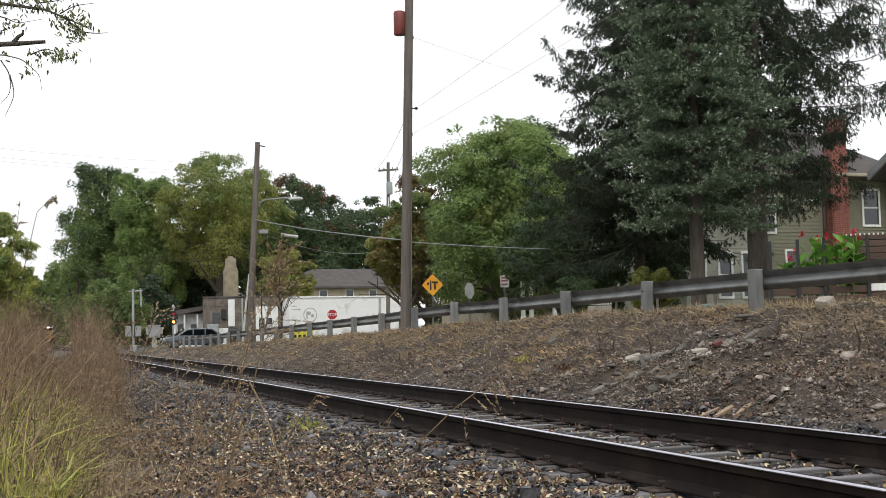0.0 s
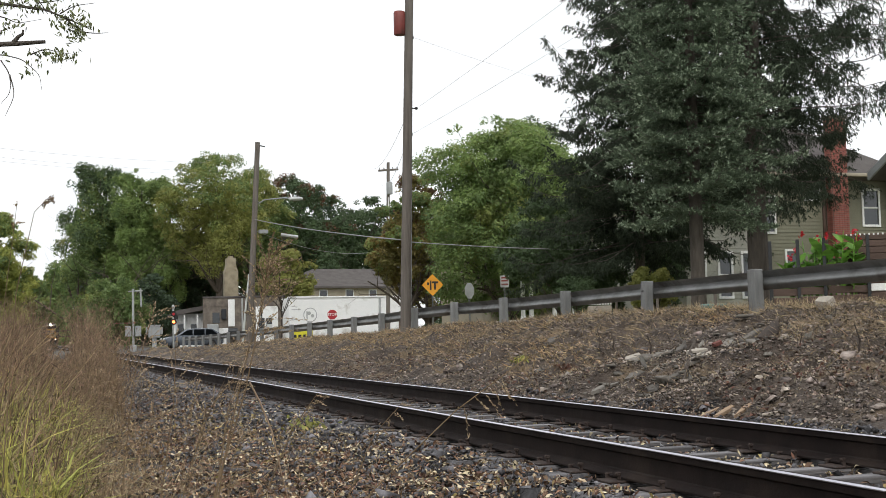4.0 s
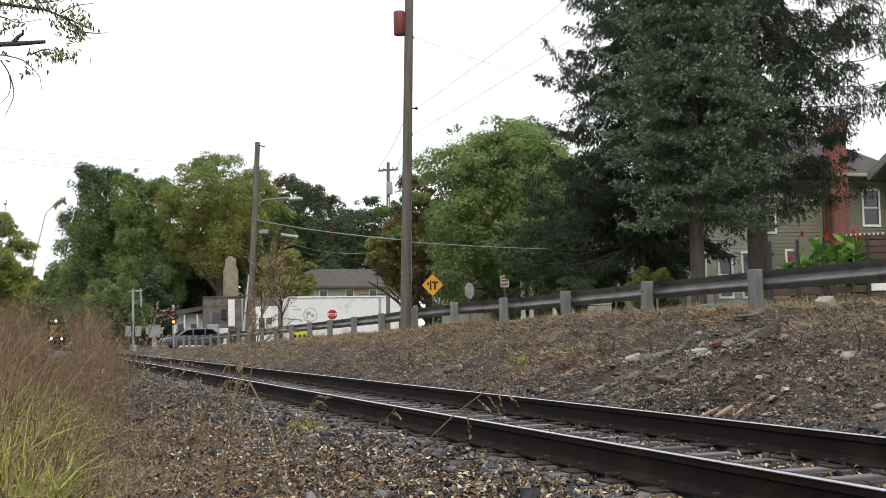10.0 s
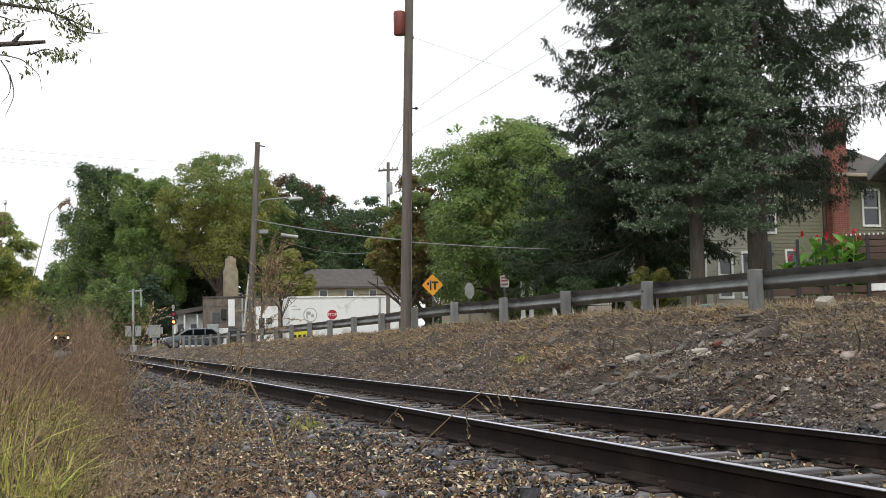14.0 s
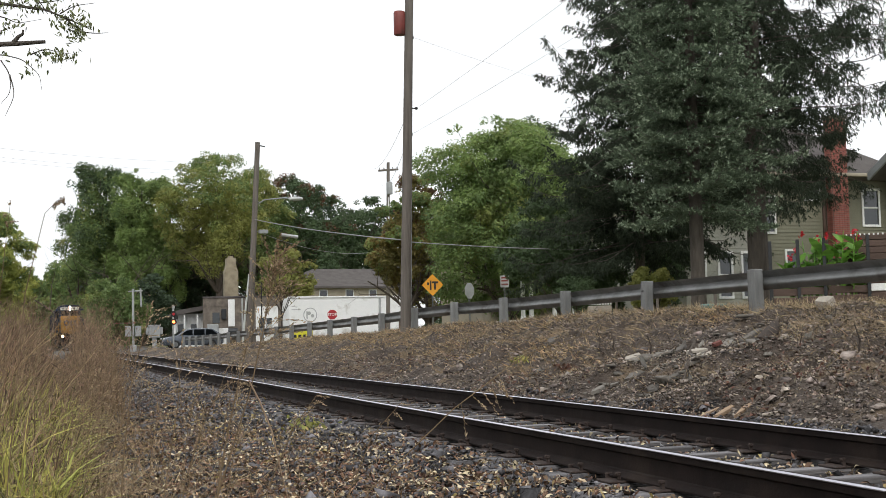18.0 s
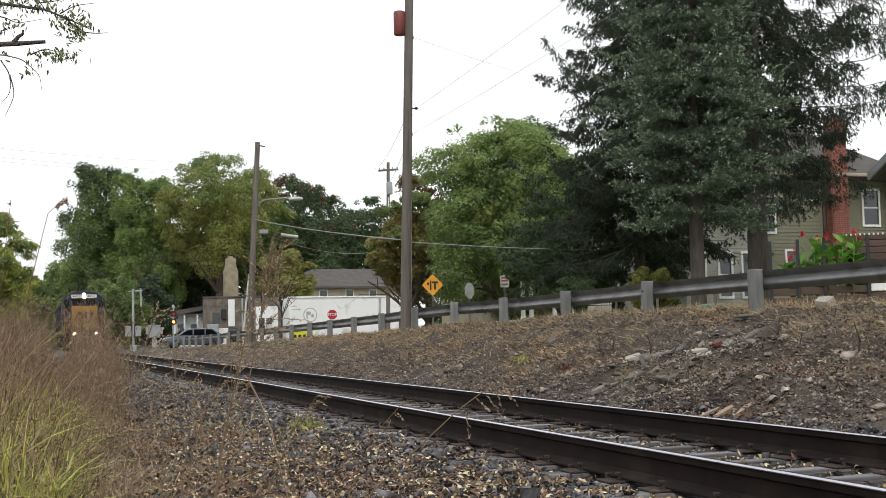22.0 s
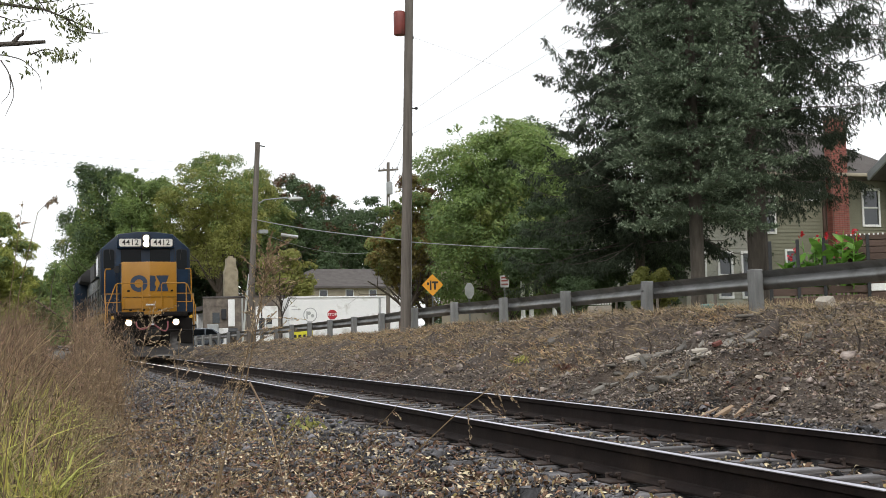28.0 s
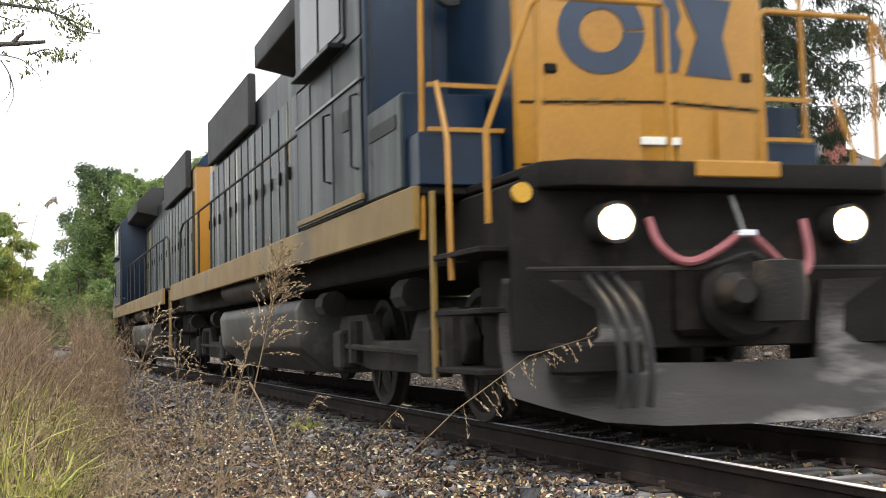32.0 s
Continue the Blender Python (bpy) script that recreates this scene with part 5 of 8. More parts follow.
    broad_tree("lineside_bush", -1.35, 92, -0.2, 4.6, 2.1, M_LEAF_C, 0.16, 14000, 89, "brown-green bush on the near side of the track", 0.10, 0.03, lobes=16, mat2=M_LEAF_A, share=0.4)
    broad_tree("shrub_tree", 24.5, 122, 0, 10.5, 2.9, M_LEAF_B, 0.19, 24000, 75, "small yellow-green tree beside the brick building", 0.15, 0.08, lobes=18, airy=0.1)
    broad_tree("shrub_tree", -1.95, 64, -0.3, 7.6, 2.4, M_LEAF_F, 0.11, 62000, 67, "yellow-green bushy tree beside the weeds", 0.12, 0.05, lobes=34, full=0.6, mat2=M_LEAF_A, share=0.2)
    broad_tree("lineside_bush", 7.2, 116, -0.2, 6.8, 2.8, M_LEAF_A, 0.18, 20000, 77, "green bush behind the relay boxes", 0.12, 0.03, lobes=18, hang=0.4)
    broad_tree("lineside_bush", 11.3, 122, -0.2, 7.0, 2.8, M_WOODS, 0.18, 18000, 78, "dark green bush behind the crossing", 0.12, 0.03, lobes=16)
    broad_tree("yard_bush", 16.1, 30.2, 1.0, 1.5, 0.6, M_LEAF_B, 0.055, 11000, 79, "yellow-green bush before the siding house", 0.04, 0.05, lobes=12)
    broad_tree("yard_bush", 19.0, 40.0, 1.0, 2.4, 1.6, M_LEAF_D, 0.08, 14000, 80, "dark green bush under the spruces", 0.05, 0.05, lobes=14)
    broad_tree("yard_bush", 16.3, 37.0, 1.0, 4.2, 1.8, M_LEAF_D, 0.10, 22000, 82, "dark green shrub under the spruces", 0.05, 0.05, lobes=18)
    broad_tree("yard_bush", 19.5, 36.4, 1.0, 4.2, 1.3, M_LEAF_D, 0.09, 14000, 83, "dark green shrub beside the siding house", 0.05, 0.05, lobes=14)
    broad_tree("yard_bush", 14.6, 31.6, 0.9, 1.3, 0.8, M_LEAF_D, 0.06, 9000, 81, "low dark green hedge behind the guardrail", 0.05, 0.05, lobes=12)
    far_woods()


build_trees()


def side_woods():
    """Unseen hedge-like woods along the camera's side of the track, added to darken reflections."""
    rng = np.random.default_rng(85)
    pts = []
    for k in range(200):
        y = rng.uniform(-25, 70)
        pts.append(np.array([-7.5 - rng.uniform(0, 5) - max(0, y - 20) * 0.03, y, rng.uniform(0, 9.5) * (0.7 + 0.5 * vnoise(y * 0.2, 1.0, 4))]) + rng.normal(size=(70, 3)) * [0.8, 1.0, 0.7])
    tagged(new("side_woods", cards("side_woods", leaf_faces(np.concatenate(pts), 0.34, 0.22, rng=rng), M_LEAF_D)), "unseen dense green woods along the near side, added to darken reflections", "woods", kind="stuff")


side_woods()

# ---- poles, wires, signs and the level crossing ----
M_RUSTBOX = material("red_brown_metal", rgb("8a4038"), rgb("6d332d"), scale=4, fine=40, bump=0.15, rough=0.55, c3=rgb("5a3a34"), amount=0.4)
M_WHITE = material("white_paint", rgb("ebebe8"), rgb("e2e3e0"), scale=1.5, fine=30, bump=0.08, rough=0.6, c3=rgb("b9b6ae"), amount=0.25)
M_SIGNYEL = material("yellow_sign_face", rgb("e09a1e"), rgb("d08e1c"), scale=3, bump=0, rough=0.4)
M_SIGNRED = material("red_sign_face", rgb("a8222c"), rgb("981e28"), scale=3, bump=0, rough=0.4)
M_SIGNBLACK = material("black_sign_ink", rgb("181818"), rgb("202020"), bump=0, rough=0.6)
M_SIGNBACK = material("bare_sign_metal", rgb("b0b2b0"), rgb("9a9c9a"), scale=3, bump=0.05, rough=0.5, metal=0.3)
M_SIGNGREEN = material("green_sign_face", rgb("2c5a46"), rgb("264e3e"), bump=0, rough=0.5)
M_LIMEYEL = material("bright_yellow_panel", rgb("d8d038"), rgb("c6be30"), scale=3, bump=0, rough=0.5)
M_REDLIGHT = material("lit_red_signal", (1.0, 0.20, 0.05, 1), bump=0, rough=0.3, glow=6.0)
M_CARPAINT = material("silver_car_paint", rgb("6a6f77"), rgb("5c6168"), scale=2, bump=0, rough=0.25, metal=0.5)
M_TYRE = material("tyre_rubber", rgb("1a1a1a"), rgb("222222"), bump=0.1, rough=0.85)
M_LAMPHEAD = material("pale_lamp_housing", rgb("c9ccc9"), rgb("b4b7b4"), bump=0.05, rough=0.4)
M_SOIL_CLAY = material("terracotta_panel", rgb("a05a38"), rgb("8c4e32"), bump=0.1, rough=0.7)


def sag(a, b, drop, n=14):
    a, b = Vector(a), Vector(b)
    return [a.lerp(b, i / n) - Vector((0, 0, 4 * drop * (i / n) * (1 - i / n))) for i in range(n + 1)]


def wire(a, b, drop, r, label="thin overhead cable between poles", mat=M_WIRE):
    tagged(part("overhead_cable", Shape().tube(sag(a, b, drop), r, 5), mat), label, "cable", "overhead cables")


def utility_pole(base, top, r0, r1, label):
    t = thing("utility_pole", pose(*base), label, "utility pole", "utility poles")
    d = Vector(top) - Vector(base)
    n = 8
    part("shaft", Shape().tube([d * (i / n) + Vector((0, 0, -0.6 if i == 0 else 0)) for i in range(n + 1)], [r0 + (r1 - r0) * i / n for i in range(n + 1)], 14), M_POLE, t, "weathered wooden shaft", smooth=True)
    return t


def build_poles():
    # near pole with the canister
    p = utility_pole((10.86, 36.41, 0.62), (11.24, 36.30, 12.6), 0.165, 0.125, "weathered wooden utility pole with a red canister")
    can = part("canister", Shape().turned([(0.0, 0), (0.16, 0), (0.18, 0.03), (0.18, 0.70), (0.16, 0.74), (0.0, 0.75)], 18), M_RUSTBOX, p, "red-brown metal canister", smooth=True, m=pose(0.02, -0.03, 9.30))
    part("bracket", Shape().box(0.12, -0.03, 0.2, 0.22, 0.03, 0.5, 0.01), M_GREYMETAL, can)
    for z, x in ((9.24, 0.42), (7.02, 0.50), (6.20, 0.32)):
        part("insulator", Shape().tube([(0.22, -0.05, z), (x, -0.05, z)], 0.018, 6).turned([(0.0, -0.05), (0.045, -0.03), (0.05, 0.03), (0.0, 0.06)], 8, pose(x, -0.05, z)), M_SIGNBLACK, p)
    for k in range(5):
        part("pole_step", Shape().tube([(-0.15, 0, 0.9 + k * 0.6), (-0.2, 0, 0.9 + k * 0.6)], 0.01, 5), M_GREYMETAL, p)
    part("ground_wire", Shape().tube([(0.16, -0.05, 0.0), (0.24, -0.07, 2.5), (0.30, -0.12, 6.0)], 0.012, 5), M_WIRE, p)
    # leaning pole with the street lamp
    q = utility_pole((10.89, 65.1, 0.1), (11.46, 65.0, 11.0), 0.18, 0.13, "leaning wooden utility pole with a street lamp")
    part("top_bracket", Shape().tube([(0.57, -0.1, 10.75), (0.95, -0.1, 10.68)], 0.03, 6), M_SIGNBLACK, q)
    arm = part("lamp_arm", Shape().tube([(0.42, 0, 7.55), (0.9, -0.1, 7.85), (1.9, -0.2, 7.95), (2.25, -0.25, 7.93)], 0.03, 7), M_GREYMETAL, q, "curved lamp arm")
    part("lamp_head", Shape().turned([(0.0, -0.38), (0.08, -0.36), (0.13, -0.15), (0.15, 0.1), (0.11, 0.32), (0.0, 0.40)], 12, pose(2.55, -0.28, 7.90, 0, 88, 0) @ Matrix.Diagonal((0.7, 1, 1, 1))), M_LAMPHEAD, arm, "pale oval street lamp head", smooth=True)
    part("cable_box", Shape().box(0.55, -0.25, 6.05, 1.05, -0.05, 6.25, 0.03), M_GREYMETAL, q)
    part("splice_case", Shape().tube([(1.7, -0.3, 5.98), (2.6, -0.4, 5.85)], 0.09, 8), M_SIGNBACK, q)
    # far pole with the cross arm
    f = utility_pole((25.9, 91.4, 0.2), (26.17, 91.33, 13.9), 0.17, 0.12, "far utility pole with cross arm and transformer")
    part("cross_arm", Shape().box(-0.80, -0.20, -0.075, 0.80, -0.08, 0.075, 0.01, pose(0.25, 0, 13.1, 0, -5, 0)), M_POLE, f)
    for x in (-0.45, -0.1, 0.6, 0.95):
        part("insulator", Shape().turned([(0.0, 0), (0.05, 0.02), (0.05, 0.14), (0.0, 0.2)], 8, pose(x, -0.14, 13.15 + (x - 0.25) * 0.087)), M_GREYMETAL, f)
    part("transformer", Shape().turned([(0.0, 0), (0.22, 0), (0.24, 0.06), (0.24, 0.85), (0.2, 0.95), (0.0, 1.0)], 14, pose(0.25, -0.35, 11.2)), M_GREYMETAL, f, "grey transformer can", smooth=True)
    part("cable_riser", Shape().tube([(0.15, -0.2, 7.0), (0.2, -0.2, 11.0)], 0.05, 6), M_WHITE, f)
    # cables
    wire((11.28, 36.3, 9.86), (19.9, 31.0, 6.4), 0.25, 0.004)
    wire((11.36, 36.3, 7.64), (13.2, -6, 11.3), 0.30, 0.0045)
    wire((11.18, 36.3, 6.82), (13.6, -6, 10.2), 0.45, 0.0045)
    wire((11.05, 36.4, 7.4), (24.9, 91.4, 13.4), 0.5, 0.008)
    wire((11.05, 36.4, 6.6), (25.6, 91.4, 12.2), 0.6, 0.008)
    wire((11.25, 65.0, 6.9), (11.0, 36.45, 3.55), 0.10, 0.018, "pale telephone cable between poles")
    wire((11.0, 36.38, 3.5), (17.2, 35.0, 3.15), 0.06, 0.016, "pale telephone cable between poles")
    wire((11.3, 65.0, 6.3), (25.9, 91.4, 7.2), 0.7, 0.013)
    for z in (0.0, 0.9, 1.3):
        wire((-24, 120, 21.5 - z), (20.4, 141, 20.6 - z), 1.0, 0.010, "faint distant power cable")


build_poles()


def plate(outline, thick, mat, parent, name, m, label=""):
    return part(name, Shape().prism(outline, -thick / 2, thick / 2, "y"), mat, parent, label, m=m)


def ngon(n, r, a0=0.0):
    return [(r * math.cos(radians(a0) + math.tau * i / n), r * math.sin(radians(a0) + math.tau * i / n)) for i in range(n)]


def sign_post(name, x, y, z_sign, label, category="sign", r=0.03):
    zg = float(ground_z(x, y))
    t = thing(name, pose(x, y, zg), label, category)
    part("post", Shape().box(-r, -r * 0.6, -0.3, r, r * 0.6, z_sign - zg + 0.25), M_GALV, t, "galvanised post")
    return t, z_sign - zg


def build_signs():
    face = -18.0      # the signs face down the street, a little towards the track
    t, h = sign_post("warning_sign", 16.9, 52.3, 2.82, "yellow diamond road sign with a black junction symbol")
    m = pose(0, -0.04, h, 0, 0, face)
    d = plate(ngon(4, 0.48), 0.006, M_SIGNYEL, t, "sign_face", m, "yellow diamond plate")
    part("symbol_bar", Shape().prism([(-0.12, -0.22), (-0.05, -0.22), (-0.05, 0.20), (-0.12, 0.20)], -0.009, -0.003, "y"), M_SIGNBLACK, d)
    part("symbol_stem", Shape().prism([(0.06, -0.21), (0.15, -0.21), (0.15, 0.07), (0.25, 0.07), (0.25, 0.16), (-0.03, 0.16), (-0.03, 0.07), (0.06, 0.07)], -0.009, -0.003, "y"), M_SIGNBLACK, d)
    part("symbol_dash", Shape().prism([(-0.24, 0.0), (-0.15, 0.0), (-0.15, 0.12), (-0.24, 0.12)], -0.009, -0.003, "y"), M_SIGNBLACK, d)
    t, h = sign_post("octagon_sign", 16.77, 47.1, 2.36, "octagonal road sign seen from its bare metal back")
    plate(ngon(8, 0.34, 22.5), 0.006, M_SIGNBACK, t, "sign_back", pose(0, -0.04, h, 0, 0, 35))
    t, h = sign_post("notice_sign", 18.1, 46.6, 2.70, "small white notice sign on a post")
    d = plate([(-0.17, -0.24), (0.17, -0.24), (0.17, 0.24), (-0.17, 0.24)], 0.006, M_SIGNBACK, t, "sign_face", pose(0, -0.04, h, 0, 0, face))
    for z in (0.15, 0.03, -0.12):
        part("text_bar", Shape().box(-0.13, -0.008, z - 0.035, 0.13, -0.003, z + 0.035), M_RUSTBOX, d)
    t, h = sign_post("street_sign", 22.9, 68.0, 2.35, "green street name sign on a thin post")
    plate([(-0.4, -0.10), (0.4, -0.10), (0.4, 0.10), (-0.4, 0.10)], 0.006, M_SIGNGREEN, t, "sign_face", pose(0, -0.04, h, 0, 0, face))
    t, h = sign_post("stop_sign", 22.51, 95.4, 2.35, "red octagonal stop sign with white letters")
    m = pose(0, -0.04, h, 0, 0, -10)
    plate(ngon(8, 0.44, 22.5), 0.006, M_WHITE, t, "sign_rim", m)
    plate(ngon(8, 0.40, 22.5), 0.012, M_SIGNRED, t, "sign_face", m)
    digits("STOP", 0.30, M_WHITE, t, m @ pose(0, -0.012, 0, 90, 0, 0), "lettering")
    # the level crossing
    zg = float(ground_z(10.58, 97.2))
    t = thing("crossing_signal", pose(10.45, 97.2, zg), "silver crossing signal mast, lower red lamp lit", "crossing signal")
    part("mast", Shape().tube([(0, 0, -0.2), (0, 0, 3.1)], 0.07, 10), M_SIGNBACK, t, smooth=True)
    part("mast_cap", Shape().turned([(0, 0), (0.11, 0.0), (0.12, 0.2), (0.0, 0.32)], 10, pose(0, 0, 3.05)), M_SIGNBACK, t)
    for z, lit in ((2.62, False), (2.02, True)):
        h = part("lamp_hood", Shape().tube([(0.02, 0.02, z), (0.02, -0.10, z)], 0.23, 16), M_SIGNBLACK, t, "black round lamp backing", smooth=True)
        part("lamp_lens", Shape().tube([(0.02, -0.10, z), (0.02, -0.13, z)], 0.11, 14), M_REDLIGHT if lit else M_SIGNRED, h, "lit red lens" if lit else "dark red lens")
    part("junction_box", Shape().box(0.05, -0.1, 2.2, 0.35, 0.1, 2.5, 0.02), M_SIGNBLACK, t)
    t = thing("relay_box", pose(8.95, 96.5, float(ground_z(8.95, 96.5))), "grey railway relay box on a post", "relay box")
    part("stand", Shape().box(-0.16, -0.12, -0.2, 0.16, 0.12, 0.95, 0.02), M_GREYMETAL, t)
    part("cabinet", Shape().box(-0.42, -0.28, 0.95, 0.42, 0.28, 1.85, 0.04), M_GREYMETAL, t, "grey metal cabinet")
    part("hood", Shape().box(-0.46, -0.32, 1.82, 0.46, 0.32, 1.93, 0.03), M_GREYMETAL, t)
    for s in (-1, 1):
        part("side_case", Shape().box(s * 0.52 - 0.10, -0.15, 1.2, s * 0.52 + 0.10, 0.15, 1.75, 0.03), M_GREYMETAL, t)
    t = thing("signal_mast", pose(7.40, 96.5, float(ground_z(7.40, 96.5))), "grey lineside signal mast with cabinets", "signal mast")
    part("mast", Shape().tube([(0, 0, -0.2), (0, 0, 4.75)], 0.09, 10), M_SIGNBACK, t, smooth=True)
    part("cross_bar", Shape().tube([(-0.35, 0, 4.55), (0.7, 0, 4.6)], 0.05, 7), M_SIGNBACK, t)
    arm = part("gate_arm", Shape().box(-1.45, -0.14, 2.14, 0.35, -0.09, 2.20, 0.01), M_POLE, t, "dull striped crossing gate arm")
    for k in range(3):
        part("red_band", Shape().box(-1.3 + 0.6 * k, -0.146, 2.135, -1.0 + 0.6 * k, -0.084, 2.205), M_RUSTBOX, arm)
    part("side_arm", Shape().tube([(0.55, 0, 4.8), (0.6, 0, 3.4)], 0.07, 7), M_SIGNBACK, t)
    for s in (-1, 1):
        part("cabinet", Shape().box(s * 0.36 - 0.22, -0.2, 1.15, s * 0.36 + 0.22, 0.2, 1.95, 0.04), M_GREYMETAL, t)
    part("base", Shape().box(-0.22, -0.22, -0.2, 0.22, 0.22, 0.5, 0.04), M_GREYMETAL, t)
    t = thing("yard_banner", pose(21.1, 100.5, float(ground_z(21.1, 100.5))), "bright yellow banner on short stakes", "banner")
    b = part("panel", Shape().box(-0.8, -0.02, 0.35, 0.95, 0.02, 1.25, 0.005), M_LIMEYEL, t)
    for i in range(4):
        part("text_bar", Shape().box(-0.65 + 0.4 * i, -0.03, 0.62, -0.40 + 0.4 * i, -0.021, 0.86), M_SIGNBLACK, b)
    for x in (-0.7, 0.85):
        part("stake", Shape().box(x - 0.03, 0.021, -0.2, x + 0.03, 0.06, 1.2), M_SIGNBLACK, t)
    for x in (24.9, 25.5, 26.1):
        p = tagged(part("bollard", Shape().tube([(0, 0, -0.2), (0, 0, 0.85)], 0.10, 10), M_SOIL_CLAY, m=pose(x, 102.6, float(ground_z(x, 102.6)))), "short terracotta bollard before the white building", "bollard", "bollards at the building")
    for x, y, h in ((15.3, 92, 3.6), (16.0, 90, 4.6)):
        t = thing("lamp_post", pose(x, y, float(ground_z(x, y))), "thin dark lamp post near the buildings", "lamp post")
        part("shaft", Shape().tube([(0, 0, -0.2), (0, 0, h)], 0.05, 8), M_SIGNBLACK, t)
        part("arm", Shape().tube([(0, 0, h), (-0.5, 0, h + 0.12)], 0.035, 6), M_SIGNBLACK, t)


build_signs()


def build_car():
    t = thing("parked_car", pose(12.3, 101.0, float(ground_z(12.3, 101.0)) - 0.02, 0, 0, 4), "silver estate car waiting at the crossing road", "car")
    side = [(-2.35, 0.35), (-2.40, 0.62), (-2.25, 0.88), (-1.35, 1.02), (-0.62, 1.48), (0.2, 1.58), (1.5, 1.55), (2.2, 1.08), (2.38, 0.9), (2.40, 0.4), (2.2, 0.25), (-2.2, 0.25)]
    part("body", Shape().prism(side, -0.88, 0.88, "y"), M_CARPAINT, t, "silver painted body", soft=0.08)
    for s in (-1, 1):
        for pts in ([(-1.10, 1.04), (-0.55, 1.42), (-0.10, 1.48), (-0.10, 1.04)], [(0.0, 1.04), (0.0, 1.49), (0.85, 1.49), (0.85, 1.04)], [(0.95, 1.04), (0.95, 1.49), (1.45, 1.46), (1.95, 1.08)]):
            part("side_window", Shape().prism(pts, s * 0.86, s * 0.89, "y"), M_WINDOW, t)
        for x in (-1.45, 1.45):
            w = part("wheel", Shape().tube([(x, s * 0.70, 0.33), (x, s * 0.90, 0.33)], 0.33, 20), M_TYRE, t, smooth=True)
            part("rim", Shape().tube([(x, s * 0.88, 0.33), (x, s * 0.912, 0.33)], 0.20, 14), M_GALV, w)
        part("headlight", Shape().box(-2.36, s * 0.62 - 0.18, 0.68, -2.2, s * 0.62 + 0.18, 0.84, 0.03), M_LAMPHEAD, t)
    part("windscreen", Shape().add([(-1.38, -0.72, 1.06), (-1.38, 0.72, 1.06), (-0.68, 0.62, 1.49), (-0.68, -0.62, 1.49)], [(0, 1, 2, 3)]).add([(-1.36, -0.72, 1.03), (-1.36, 0.72, 1.03), (-0.66, 0.62, 1.46), (-0.66, -0.62, 1.46)], [(3, 2, 1, 0)]), M_WINDOW, t)


build_car()

# ---- buildings ----
M_SIDE_G = material("green_grey_siding", rgb("7d7c68"), rgb("6c6b59"), scale=1.2, fine=30, bump=0.08, rough=0.7)
# paler copy for the wing: its brighter light is put into the colour
M_SIDE_L = material("lit_wing_siding", rgb("a5a596"), rgb("94948a"), scale=1.2, fine=30, bump=0.08, rough=0.7)
M_SIDE_W = material("blue_white_siding", rgb("b9c0c6"), rgb("a8b0b6"), scale=1.2, fine=30, bump=0.08, rough=0.7)
M_SIDE_T = material("tan_siding", rgb("a89f8c"), rgb("968d7c"), scale=1.2, fine=30, bump=0.08, rough=0.7)
M_ROOF = material("grey_brown_shingle", rgb("5f5a57"), rgb("4b4644"), scale=1.5, fine=22, bump=0.5, rough=0.9, stretch=(1, 1, 2))
M_BRICK = material("red_brick", rgb("a2685d"), rgb("8a544a"), scale=5, fine=35, bump=0.4, rough=0.85, pieces=0.2)
M_MORTAR = material("mortar", rgb("8d7f74"), rgb("7a6e66"), scale=4, fine=40, bump=0.3, rough=0.95)
M_OLDBRICK = material("sooty_brown_brick", rgb("7d746a"), rgb("544c45"), scale=2.5, fine=14, bump=0.6, rough=0.9, c3=rgb("857b6e"), amount=0.4)
M_CHIMNEY = material("beige_chimney_block", rgb("a29780"), rgb("7c725f"), scale=2.0, fine=25, bump=0.4, rough=0.9)
M_PANE = material("house_window_glass", rgb("1c2226"), rgb("252c30"), rough=0.05, bump=0, spec=0.9)
M_CURTAIN = material("pale_blind", rgb("8d9298"), rgb("7f858b"), scale=3, bump=0, rough=0.8)
M_FENCE = material("brown_deck_board", rgb("5d4a40"), rgb("4c3c34"), scale=3, fine=30, bump=0.3, stretch=(0.3, 3, 3), pieces=0.12, rough=0.75)
M_BLACKMETAL = material("black_metal_post", rgb("1d1f22"), rgb("26282b"), bump=0.1, rough=0.5)
M_CANNA = material("broad_green_leaf", rgb("86b04e"), rgb("5f8e3c"), scale=5, fine=25, bump=0.15, island=0.25, rough=0.4, sheer=0.3)
M_FLOWER = material("red_petal", rgb("cc2f34"), rgb("b0242c"), scale=8, bump=0, island=0.25, rough=0.5, sheer=0.3)
M_TEAL = material("teal_plastic", rgb("5c7a74"), rgb("4f6c66"), bump=0.05, rough=0.5)
M_GREYSTONE = material("pale_grey_rock", rgb("b5aea2"), rgb("958d82"), scale=6, fine=40, bump=0.6, rough=0.9)


